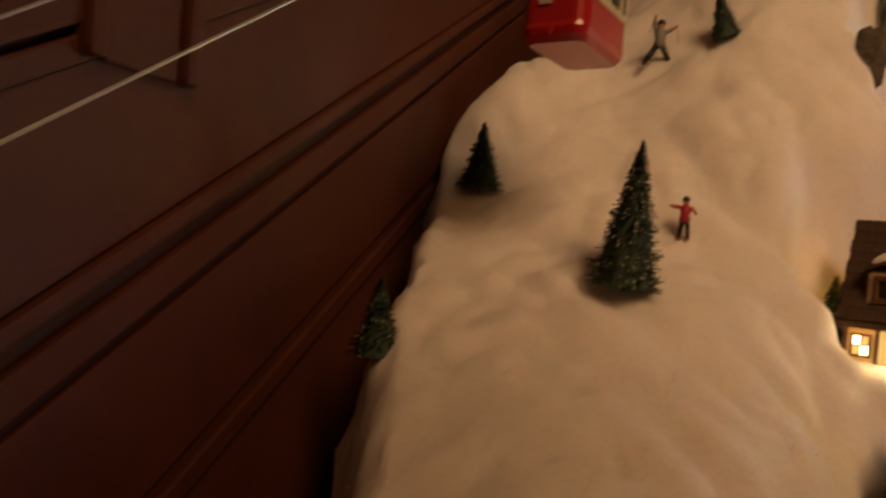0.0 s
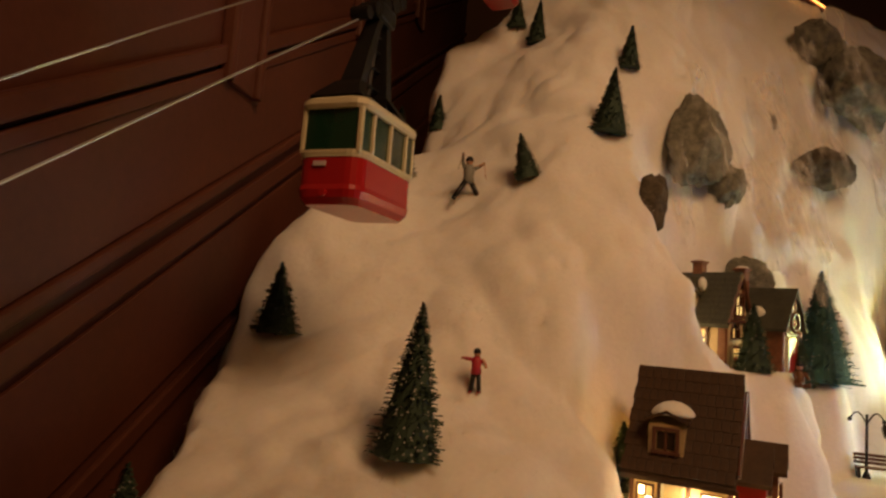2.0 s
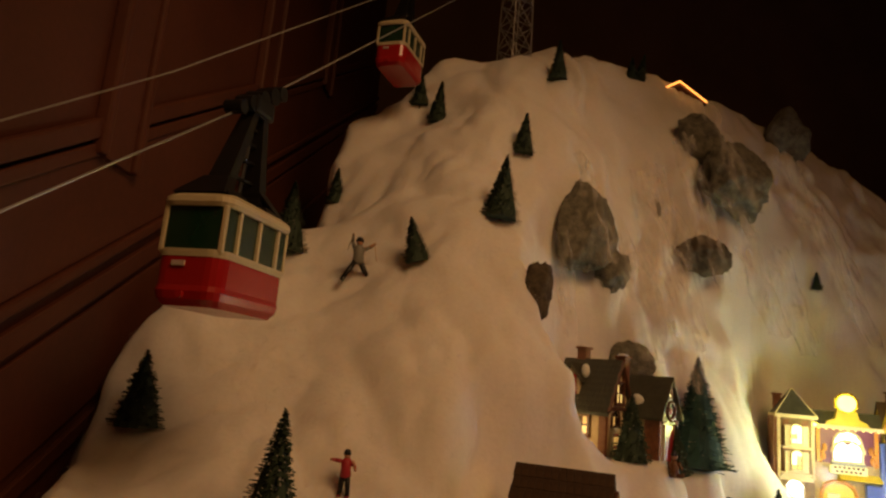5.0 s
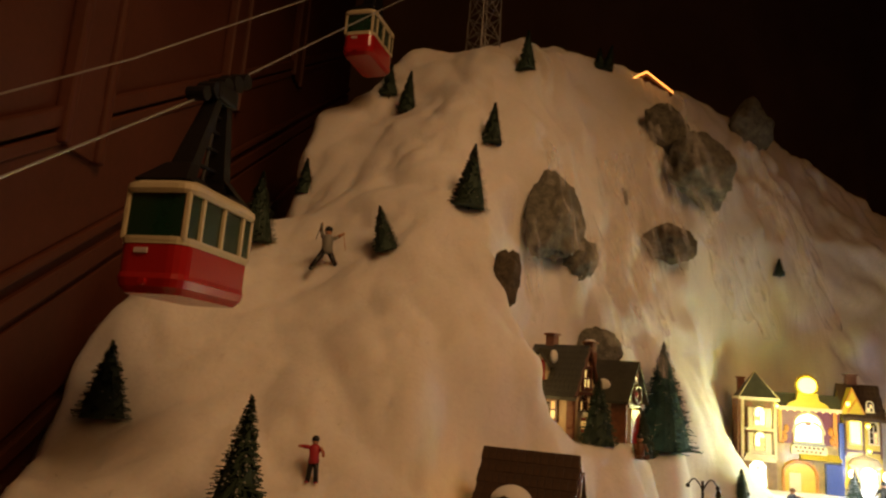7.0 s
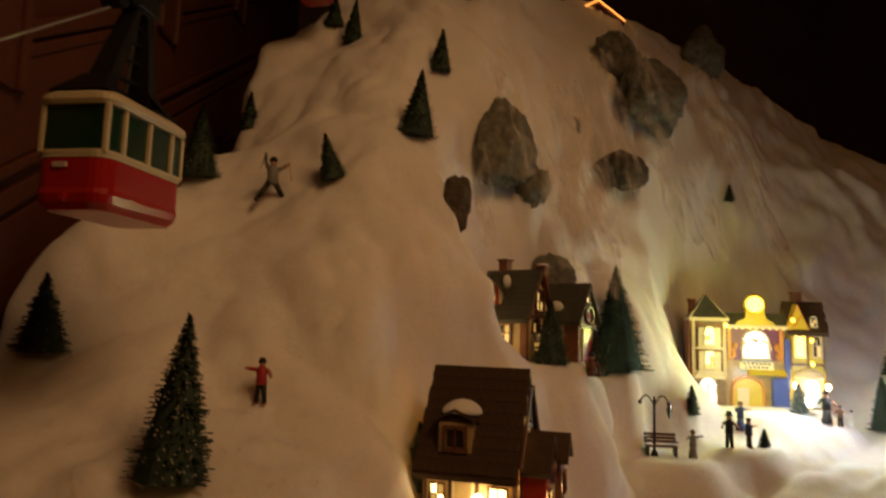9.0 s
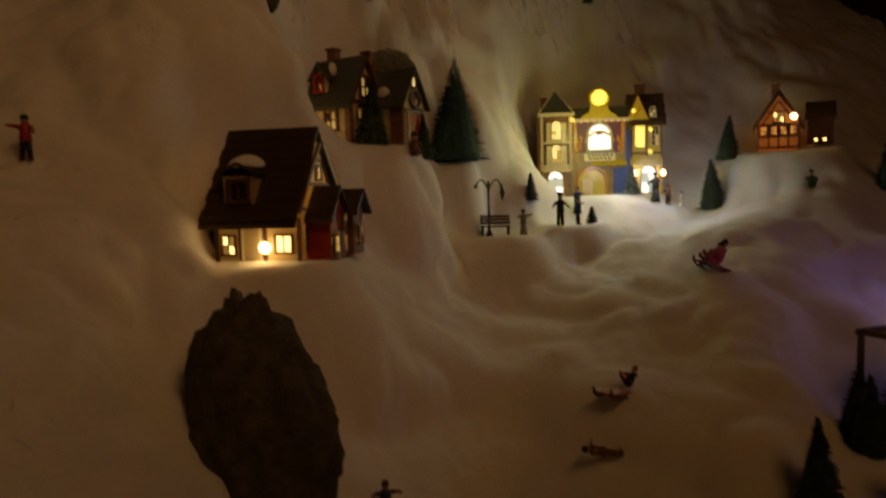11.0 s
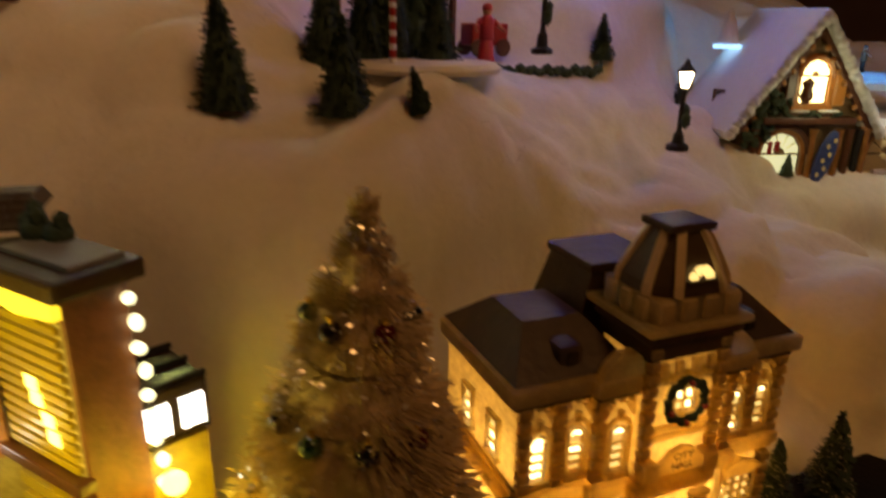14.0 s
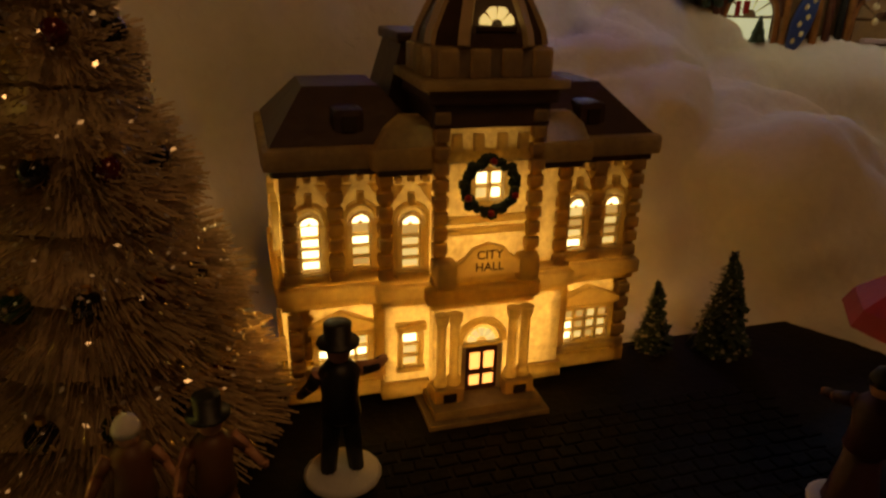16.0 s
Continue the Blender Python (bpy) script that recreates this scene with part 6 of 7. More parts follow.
carved_shop()
pd = link("pond_rim", turned(B(), [(0.095, -0.006), (0.097, 0.0), (0.088, 0.002), (0.01, 0.002)], 40), ICE)
pd.matrix_world = pose(1.335, 0.150, 0.268)
tagged(pd, "pale frozen skating pond lit blue", "pond")
for k, (x, y, c) in enumerate(((1.300, 0.185, REDCLOTH), (1.385, 0.165, BROWNCLOTH), (1.335, 0.215, BLUECLOTH))):
    figure("skater_figurine", "small skater figurine by the blue-lit pond", (x, y, 0.270), 40 * k, 0.030, c, BLACK, BLACK)


# ---------------------------------------------------------------- inn with a lit billboard
def billboard():
    s = thing("billboard", "lit billboard on the inn roof with a landscape picture", "sign", (0.4725, 0.3700, 0.258), -4)
    part("case", box(B(), (0, 0.006, 0.032), (0.100, 0.012, 0.070), 0.0015), BLACKGREEN, s, "dark green case")
    part("picture", box(B(), (0, -0.0010, 0.024), (0.090, 0.0012, 0.046)), PICTURE, s, "glowing picture of sky, hills and a lake")
    part("header", box(B(), (0, -0.0010, 0.0565), (0.090, 0.0012, 0.017)), HEADER, s, "dark green header band")
    rnd = random.Random(3)
    for i in range(13):
        w = 0.0066 if i == 0 else 0.0048
        part("letter_bar", box(B(), (-0.039 + 0.0064 * i, -0.002, 0.056 + rnd.uniform(-0.001, 0.001)), (w * rnd.uniform(0.6, 0.95), 0.0008, 0.011 if i in (0, 4, 8) else rnd.uniform(0.006, 0.009)), 0.0006, Matrix.Translation((-0.039 + 0.0064 * i, 0, 0.056)) @ pose(0, 0, 0, 0, rnd.uniform(5, 22), 0) @ Matrix.Translation((0.039 - 0.0064 * i, 0, -0.056))), LETTER, s)
    def blot(name, x, z, w, t_, mat, lift, seed, label=""):
        rn = random.Random(seed)
        ring = [(x + w * (0.9 + 0.2 * rn.random()) * math.cos(2 * math.pi * i / 16), z + t_ * (0.9 + 0.2 * rn.random()) * math.sin(2 * math.pi * i / 16)) for i in range(16)]
        part(name, prism(B(), ring, -0.0016 - lift, -0.0010 - lift), mat, s, label)
    rn = random.Random(31)
    for i in range(70):
        x, z = rn.uniform(-0.041, 0.041), rn.uniform(0.003, 0.044)
        high = z > 0.026 + 0.006 * rn.random()
        mat = rn.choice((BLUEGLOW, BLUEGLOW, SKYGLOW, LETTER, BLUEDARK) if high else (TEALGLOW, TEALGLOW, SKYGLOW, DEEPGREEN, DEEPGREEN, LETTER))
        if -0.004 < x < 0.022 and z < 0.036:
            mat = rn.choice((DEEPGREEN, HEADER, OLIVEGLOW))
        blot("picture_streak", x, z, rn.uniform(0.002, 0.0055), rn.uniform(0.0008, 0.0022), mat, 0.00002 * i, 40 + i)
    blot("yellow_shape", -0.013, 0.026, 0.0095, 0.0085, SUNGLOW, 0.0016, 4, "round yellow shape in the picture")
    blot("yellow_shape", 0.001, 0.037, 0.006, 0.004, OLIVEGLOW, 0.0016, 9)
    for k in range(4):
        blot("pale_shape", -0.022 + 0.003 * k, 0.012 + 0.0055 * k, 0.0034, 0.0042, PALEGLOW, 0.0018 + 0.0001 * k, 6 + k, "pale curved path in the picture")
    for x in (-0.036, 0.036):
        part("support", rod(B(), (x, 0.012, -0.03), (x, 0.012, 0.01), 0.002, None, 6), BLACK, s)
    return s


def inn():
    h = thing("roadside_inn", "dark-roofed inn with olive stone walls lit yellow", "inn", (0.512, 0.360, 0.048), -33, "village houses")
    part("wall", box(B(), (-0.040, 0.026, 0.086), (0.150, 0.050, 0.172), 0.001), YELLOWWALL, h, "olive yellow stone walls")
    part("parapet", box(B(), (-0.042, 0.002, 0.178), (0.156, 0.010, 0.018), 0.002), GREENSTONE, h, "grey green stone parapet")
    rnd = random.Random(14)
    for r in range(5):
        for c in range(11):
            part("stone", box(B(), (-0.108 + 0.0132 * c + 0.006 * (r % 2), 0.0005, 0.112 + 0.0118 * r), (0.0118 + rnd.uniform(-0.001, 0.001), 0.0030, 0.0104), 0.0012), YELLOWWALL if rnd.random() < 0.6 else GREENSTONE, h)
    rf = part("roof", prism(B(), [(0.006, 0.187), (0.066, 0.187), (0.048, 0.197), (0.028, 0.197)], -0.125, 0.046, "x"), ROOF, h, "dark low hipped roof")
    shingles(rf, -0.122, 0.046, 0.006, 0.187, 0.028, 0.197, ROOF, 4, 20)
    part("vault", prism(B(), [(-0.020 + 0.034 * math.cos(math.pi * i / 12), 0.128 + 0.034 * math.sin(math.pi * i / 12)) for i in range(13)], -0.0035, 0.001), YELLOWWALL, h, "rounded blind arch")
    # wall flower and petals, brightness put in as emission
    fl = part("flower_light", ball(B(), (-0.008, -0.006, 0.146), (0.003, 0.002, 0.003), 2), SUNGLOW, h, "yellow flower on the wall, its brightness put in as emission")
    for i in range(5):
        a = 2 * math.pi * i / 5
        part("petal", ball(B(), (-0.008 + 0.0052 * math.cos(a), -0.0055, 0.146 + 0.0052 * math.sin(a)), (0.0034, 0.0016, 0.0034), 2), SUNGLOW, fl)
    panes(h, 0.010, -0.0040, 0.092, 0.026, 0.030, 1, 1, (BLUEDARK,), 0, True, COPPER, 0.003)
    part("lantern", ball(B(), (0.016, -0.012, 0.092), 0.005, 2), LAMPWHITE, h, "small white lantern by the blue arch")
    part("red_ornament", ball(B(), (0.007, -0.006, 0.112), (0.005, 0.002, 0.005), 2), ORANGEPAINT, h)
    # stair tower set across the end of the wall
    base = pose(0.512, 0.360, 0.048, 0, 0, -33).inverted() @ pose(0.5525, 0.315, 0.048, 0, 0, -82)
    def fit_tower(ob):
        ob.matrix_basis = base
        return ob
    t = fit_tower(part("stair_tower", box(B(), (0, 0, 0.087), (0.056, 0.027, 0.174), 0.001), BRICK, h, "brown brick stair tower"))
    for i in range(14):
        part("louvre", box(B(), (0, -0.0150, 0.098 + 0.0052 * i), (0.050, 0.003, 0.0034), 0.0005), YELLOWPAINT, t)
    # yellow light on the louvres put in as a glowing panel behind them
    part("lit_panel", box(B(), (0, -0.0138, 0.133), (0.050, 0.0012, 0.076)), OLIVEGLOW, t, "emissive panel that stands for the yellow light on the louvres")
    for x, z in ((0.004, 0.126), (0.010, 0.118), (0.012, 0.110), (0.002, 0.133)):
        part("pane", box(B(), (x, -0.0170, z), (0.007, 0.0010, 0.006), 0.0003), YELLOWGLOW, t)
    # valance glows by itself to look brightly lit
    part("valance", prism(B(), [(-0.027, 0.172), (0.027, 0.172), (0.027, 0.166), (0.0, 0.163), (-0.027, 0.168)], -0.0172, -0.0135), SUNGLOW, t, "yellow valance with its brightness put in as emission")
    part("ledge", box(B(), (0, -0.0165, 0.092), (0.060, 0.008, 0.006), 0.001), TIMBER, t)
    for z in (0.056, 0.066, 0.076):
        part("louvre", box(B(), (0, -0.0150, z), (0.050, 0.003, 0.006), 0.0005), YELLOWPAINT, t)
    part("tower_roof", box(B(), (0, 0, 0.1785), (0.068, 0.039, 0.009), 0.002), ROOF, t, "dark flat tower roof")
    part("roof_inset", box(B(), (0.004, 0.003, 0.1837), (0.048, 0.024, 0.003), 0.001), GREYCLOTH, t, "grey dusted roof top")
    for x, y, z in ((-0.018, 0.006, 0.188), (-0.008, 0.010, 0.187), (-0.026, 0.010, 0.189)):
        part("roof_shrub", ball(ball(B(), (x, y, z), (0.007, 0.006, 0.006), 2), (x + 0.003, y, z + 0.006), (0.004, 0.004, 0.005), 1), FIR, t)
    for i in range(9):
        part("fairy_light", ball(B(), (0.0300, 0.0125 + 0.0012 * (i % 2) + 0.0006 * i, 0.166 - 0.0115 * i), (0.0022 + 0.0008 * (i % 3), 0.0030, 0.0028 + 0.0010 * (i % 2)), 2), FAIRY, t, "white fairy light")
    # chimney in front of the billboard
    c = link("round_chimney", turned(B(), [(0.0140, 0.0), (0.0140, 0.07), (0.0112, 0.075), (0.0114, 0.135), (0.0136, 0.140), (0.0112, 0.146), (0.0112, 0.196), (0.0136, 0.202), (0.0142, 0.212), (0.0116, 0.217), (0.0130, 0.234), (0.0100, 0.236), (0.0090, 0.222)], 18), COPPER)
    c.matrix_world = pose(0.464, 0.318, 0.048) @ Matrix.Diagonal((0.74, 0.74, 1.0, 1.0))
    tagged(c, "round copper-brown chimney before the inn, gold light put into emissive bands", "chimney")
    # gold light on the chimney put in as emissive bands
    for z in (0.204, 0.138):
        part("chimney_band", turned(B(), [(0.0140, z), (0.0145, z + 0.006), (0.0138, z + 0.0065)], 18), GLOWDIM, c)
    # the front-left rib carries that gold light as emission too
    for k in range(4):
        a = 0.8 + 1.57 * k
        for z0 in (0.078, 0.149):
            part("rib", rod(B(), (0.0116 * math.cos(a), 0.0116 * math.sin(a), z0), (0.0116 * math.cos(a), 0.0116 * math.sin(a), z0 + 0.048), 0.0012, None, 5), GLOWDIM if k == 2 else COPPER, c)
    g = thing("glass_kiosk", "dark framed glass kiosk with white lights inside", "kiosk", (0.585, 0.309, 0.048), -6)
    part("base", box(B(), (0, 0, 0.045), (0.030, 0.040, 0.090), 0.001), YELLOWWALL, g)
    part("cabin", box(B(), (0, 0, 0.105), (0.032, 0.042, 0.026), 0.001), DARKPANE, g)
    for y in (-0.018, 0, 0.018):
        part("rib", box(B(), (0, y, 0.119), (0.034, 0.002, 0.003)), BLACK, g)
    for x, y in ((-0.008, -0.0215), (0.008, -0.0215)):
        part("pane", box(B(), (x, y, 0.104), (0.011, 0.001, 0.015)), LAMPWHITE, g)
    part("bulb", ball(B(), (-0.006, -0.026, 0.074), 0.006, 2), YELLOWGLOW, g, "bright yellow bulb")


inn()
billboard()


# ---------------------------------------------------------------- city hall
def city_hall():
    h = thing("city_hall", "glowing yellow ceramic city hall with dark mansard roofs", "city hall", (0.7545, 0.1315, 0.052), -28.9, "village houses")
    W = 0.081
    plan = [(-W, 0.083), (-W, 0.001), (-0.040, 0.001), (-0.040, -0.005), (-0.020, -0.005), (-0.020, -0.012), (0.024, -0.012), (0.024, -0.005), (0.044, -0.005), (0.044, 0.001), (W, 0.001), (W, 0.083)]
    shell = prism(B(), plan, 0.0, 0.108, "z")
    for f in shell.faces:
        f.material_index = 1 if f.normal.y > 0.9 or abs(f.normal.z) > 0.9 else 0
    part("wall", shell, (CERAMIC, ROOF), h, "translucent yellow walls lit from inside")
    tw = box(B(), (0.002, 0.006, 0.1205), (0.044, 0.036, 0.0245))
    for f in tw.faces:
        f.material_index = 1 if f.normal.y > 0.9 or abs(f.normal.z) > 0.9 else 0
    part("tower", tw, (CERAMIC, ROOF), h, "upper stage of the entrance tower")
    # string courses and cornices follow the plan
    def course(name, z, high, out, mat=TRIM, towers=True):
        e = min(high, out) * 0.35
        runs = [(-W - out, -0.040, 0.001), (0.044, W + out, 0.001), (-0.040 - out, 0.044 + out, -0.005)]
        if towers:
            runs.append((-0.020 - out, 0.024 + out, -0.012))
        for x0, x1, y in runs:
            part(name, box(B(), ((x0 + x1) / 2, y - out / 2 + 0.0012, z), (x1 - x0, out + 0.003, high), e), mat, h)
        for sx in (-1, 1):
            part(name, box(B(), (sx * (W + out / 2 - 0.0012), 0.041, z), (out + 0.003, 0.084, high), e), mat, h)
    course("plinth", 0.002, 0.008, 0.002)
    course("string_course", 0.0505, 0.007, 0.004)
    course("string_course", 0.0455, 0.003, 0.002)
    course("cornice", 0.110, 0.009, 0.006, TRIM, False)
    course("cornice", 0.1045, 0.004, 0.003, DARKTRIM, False)
    # roofs
    def hip(x0, x1, y0, y1, z0, z1, inset, name, label):
        part(name, loft(B(), [[(x0, y0, z0), (x1, y0, z0), (x1, y1, z0), (x0, y1, z0)], [(x0 + inset, y0 + inset * 1.6, z1), (x1 - inset, y0 + inset * 1.6, z1), (x1 - inset, y1 - inset * 1.6, z1), (x0 + inset, y1 - inset * 1.6, z1)]]), ROOF, h, label)
    hip(-W - 0.003, -0.020, -0.001, 0.084, 0.1146, 0.134, 0.016, "roof", "dark brown glazed hip roof")
    hip(0.022, W + 0.003, -0.001, 0.084, 0.1146, 0.134, 0.016, "roof", "dark brown glazed hip roof")
    part("roof_block", loft(B(), [[(-0.034, 0.030, 0.115), (0.020, 0.030, 0.115), (0.020, 0.080, 0.115), (-0.034, 0.080, 0.115)], [(-0.024, 0.034, 0.150), (0.016, 0.034, 0.150), (0.016, 0.074, 0.150), (-0.024, 0.074, 0.150)]]), ROOF, h, "rear mansard block")
    part("roof_rim", box(B(), (-0.004, 0.054, 0.1525), (0.044, 0.044, 0.005), 0.0015), ROOF, h)
    for s in (-0.052, 0.056):
        d = part("dormer", box(B(), (s, 0.012, 0.122), (0.013, 0.016, 0.012), 0.003), ROOF, h, "rounded roof dormer")
        part("dormer_pane", box(B(), (s, 0.0035, 0.122), (0.006, 0.0012, 0.006), 0.0004), DARKPANE, d)
    for s in (-0.030, 0.034):
        part("pediment", prism(B(), [(s - 0.014, 0.1146), (s + 0.014, 0.1146), (s + 0.010, 0.122), (s + 0.004, 0.127), (s - 0.004, 0.127), (s - 0.010, 0.122)], -0.010, -0.004), TRIM, h, "rounded tan pediment")
    # tower top
    part("tower_cornice", box(B(), (0.002, 0.006, 0.1345), (0.054, 0.046, 0.006), 0.0016), DARKTRIM, h)
    part("tower_cornice", box(B(), (0.002, 0.006, 0.1395), (0.060, 0.052, 0.004), 0.0014), TRIM, h)
    par = part("tower_parapet", box(B(), (0.002, 0.006, 0.147), (0.048, 0.040, 0.012), 0.001), TRIM, h, "tan block parapet")
    for i in range(4):
        part("block", box(B(), (-0.017 + 0.0127 * i, -0.0150, 0.147), (0.008, 0.003, 0.011), 0.0012), CREAMTRIM, par)
    for i in range(3):
        part("block", box(B(), (-0.0235, -0.006 + 0.012 * i, 0.147), (0.003, 0.007, 0.011), 0.0012), CREAMTRIM, par)
    cx, cy = 0.002, 0.006
    dome = ((0.0240, 0.153), (0.0230, 0.158), (0.0192, 0.1665), (0.0148, 0.1750), (0.0112, 0.181))
    chamfer = ((-1, -0.55), (-0.55, -1), (0.55, -1), (1, -0.55), (1, 0.55), (0.55, 1), (-0.55, 1), (-1, 0.55))
    part("cupola", loft(B(), [[(cx + sx * a, cy + sy * a * 0.86, z) for sx, sy in chamfer] for a, z in dome]), ROOF, h, "dark bulging cupola with eight sides")
    for sx, sy in chamfer:
        vs_ = []
        bm = B()
        for a, z in dome:
            c, d = Vector((cx + sx * a, cy + sy * a * 0.86, z)), Vector((sx, sy * 0.86, 0.5)).normalized()
            e_ = Vector((-d.y, d.x, 0)).normalized() * 0.0021
            vs_.append([bm.verts.new(c - e_ - d * 0.002), bm.verts.new(c - e_ + d * 0.0012), bm.verts.new(c + e_ + d * 0.0012), bm.verts.new(c + e_ - d * 0.002)])
        for lo, hi in zip(vs_, vs_[1:]):
            for q in range(4):
                bm.faces.new((lo[q], lo[(q + 1) % 4], hi[(q + 1) % 4], hi[q]))
        part("cupola_rib", bm, TAN, h, "tan brown corner rib")
    part("cupola_cap", box(B(), (cx, cy, 0.1825), (0.026, 0.023, 0.004), 0.0012), ROOF, h)
    fan = part("fanlight", box(B(), (cx, cy - 0.0195, 0.1595), (0.016, 0.0020, 0.0015)), ROOF, h, "half-round lit attic window")
    for i in range(4):
        a0, a1 = math.pi * (i + 0.1) / 4, math.pi * (i + 0.9) / 4
        pts = [(r * math.cos(a), 0.1605 + r * math.sin(a)) for r, a in ((0.0026, a0), (0.0068, a0), (0.0072, (a0 + a1) / 2), (0.0068, a1), (0.0026, a1))]
        part("pane", prism(B(), [(cx + u, v) for u, v in pts], cy - 0.0200, cy - 0.0188), GLOWPALE, fan)
    # windows
    for x, y in ((-0.070, 0.0005), (-0.049, 0.0005), (-0.029, -0.0055), (0.050, 0.0005), (0.068, 0.0005)):
        panes(h, x, y, 0.062, 0.0078, 0.0195, 1, 4, (LITWARM, LITWARM, GLOWDIM, GLOWPALE), 0, True, TRIM, 0.0013, 3)
        part("sill", box(B(), (x, y - 0.002, 0.0595), (0.013, 0.005, 0.003), 0.0008), TRIM, h)
        bm = arch_tube(x, y - 0.001, 0.0835, 0.0072, 0.0014)
        part("hood_mould", bm, TRIM, h)
    for x, w, n in ((-0.058, 0.022, 4), (0.060, 0.024, 4)):
        panes(h, x, 0.0005, 0.013, w, 0.0165, n, 3, (LITWARM, GLOWPALE, GLOWDIM), 0, False, TRIM, 0.0014, 7)
        part("window_hood", prism(B(), [(x - w * 0.68, 0.033), (x + w * 0.68, 0.033), (x + w * 0.68, 0.0355), (x, 0.042), (x - w * 0.68, 0.0355)], -0.0035, 0.002), TRIM, h, "tan triangular hood")
        part("sill", box(B(), (x, -0.002, 0.0105), (w * 1.3, 0.006, 0.003), 0.0008), TRIM, h)
    panes(h, -0.029, -0.0055, 0.014, 0.007, 0.017, 1, 3, (LITWARM, GLOWPALE), 0, False, TRIM, 0.0014, 5)
    part("window_hood", box(B(), (-0.029, -0.0075, 0.0345), (0.014, 0.005, 0.003), 0.0008), TRIM, h)
    for y in (0.022, 0.052):
        panes(h, -W - 0.0005, y, 0.066, 0.009, 0.020, 1, 3, (GLOWPALE, LITWARM), -90, False, TRIM, 0.0013, 2)
    # rusticated piers
    for x, y, z0, z1 in ((-W + 0.003, -0.0005, 0.056, 0.104), (-0.0595, -0.0005, 0.056, 0.104), (-0.0395, -0.004, 0.056, 0.104), (0.040, -0.004, 0.056, 0.104), (0.059, -0.0005, 0.056, 0.104), (W - 0.003, -0.0005, 0.056, 0.104), (-0.0185, -0.0125, 0.062, 0.130), (0.0225, -0.0125, 0.062, 0.130),
                         (-W + 0.003, -0.0005, 0.006, 0.043), (W - 0.003, -0.0005, 0.006, 0.043)):
        pier = part("pier", box(B(), (x, y, (z0 + z1) / 2), (0.0042, 0.003, z1 - z0)), CERAMIC, h, "rusticated corner pier")
        n = int((z1 - z0) / 0.0062)
        for i in range(n):
            part("quoin", box(B(), (x, y - 0.0006, z0 + (i + 0.5) * (z1 - z0) / n), (0.0064, 0.0052, (z1 - z0) / n * 0.72), 0.0010), TRIM, pier)
    # small raised stones on the ground floor
    rnd = random.Random(11)
    me = None
    for i in range(150):
        x = rnd.uniform(-0.079, 0.079)
        if -0.045 < x < 0.045 or abs(x + 0.058) < 0.016 or abs(x - 0.060) < 0.017:
            x = rnd.choice((-0.077, -0.0735, -0.0415, 0.0435, 0.0775)) + rnd.uniform(-0.001, 0.001)
        if me is None:
            ob = part("stone", box(B(), (0, 0, 0), (0.0050, 0.0012, 0.0030), 0.0004), CERAMIC, h)
            me = ob.data
        else:
            ob = new("stone", me)
            ob.parent = h
        ob.matrix_basis = pose(x, 0.0008, rnd.uniform(0.008, 0.042))
    # entrance
    yf = -0.0125
    door(h, 0.002, yf, 0.002, 0.015, 0.022, TIMBER, ORANGEGLOW)
    fd = part("door_fan", box(B(), (0.002, yf - 0.001, 0.0252), (0.018, 0.003, 0.0016)), TRIM, h, "fanlight over the door")
    for i in range(5):
        a0, a1 = math.pi * (i + 0.1) / 5, math.pi * (i + 0.9) / 5
        pts = [(r * math.cos(a), 0.0262 + r * math.sin(a)) for r, a in ((0.0026, a0), (0.0064, a0), (0.0066, (a0 + a1) / 2), (0.0064, a1), (0.0026, a1))]
        part("pane", prism(B(), [(0.002 + u, v) for u, v in pts], yf - 0.0012, yf - 0.0002), GLOWPALE, fd)
    bm = arch_tube(0.002, yf - 0.001, 0.0262, 0.0105, 0.0020)
    part("door_arch", bm, TRIM, h, "round tan arch over the door")
    for s in (-1, 1):
        for k in (0.0135, 0.0195):
            part("column", turned(B(), [(0.0032, 0.008), (0.0032, 0.011), (0.0022, 0.013), (0.0022, 0.038), (0.0032, 0.040), (0.0034, 0.043)], 10, (0.002 + s * k, yf - 0.004, 0)), TRIM, h, "tan entrance column")
        pb = part("pedestal", box(B(), (0.002 + s * 0.0165, yf - 0.004, 0.004), (0.014, 0.010, 0.009), 0.001), TRIM, h)
        part("inset", box(B(), (0.002 + s * 0.0165, yf - 0.0093, 0.004), (0.006, 0.001, 0.004)), DARKPANE, pb)
        part("urn_block", box(B(), (0.002 + s * 0.0185, yf - 0.003, 0.0620), (0.009, 0.009, 0.012), 0.002), TRIM, h)
    part("steps", loft(B(), [[(0.002 + sx * a, y, z) for sx, y in ((-1, yf - d), (1, yf - d), (1, 0), (-1, 0))] for a, d, z in ((0.028, 0.018, -0.008), (0.028, 0.018, -0.003), (0.025, 0.015, -0.003), (0.025, 0.015, 0.0015))]), TRIM, h, "tan entrance steps")
    sg = part("sign_panel", prism(B(), [(-0.012, 0.0605), (0.016, 0.0605), (0.016, 0.0665), (0.012, 0.0690), (0.009, 0.0725), (0.002, 0.0748), (-0.005, 0.0725), (-0.008, 0.0690), (-0.012, 0.0665)], yf - 0.006, yf - 0.003), NAMEPANEL, h, "cream name panel with carved letters")
    for txt, z, sc in (("CITY", 0.0683, 0.0054), ("HALL", 0.0628, 0.0054)):
        cu = bpy.data.curves.new("lettering", "FONT")
        cu.body, cu.size, cu.align_x, cu.extrude = txt, sc, "CENTER", 0.0002
        cu.materials.append(TIMBER)
        ob = new("lettering", cu)
        ob.parent = sg
        ob.matrix_basis = pose(0.002, yf - 0.0064, z, 90, 0, 0)
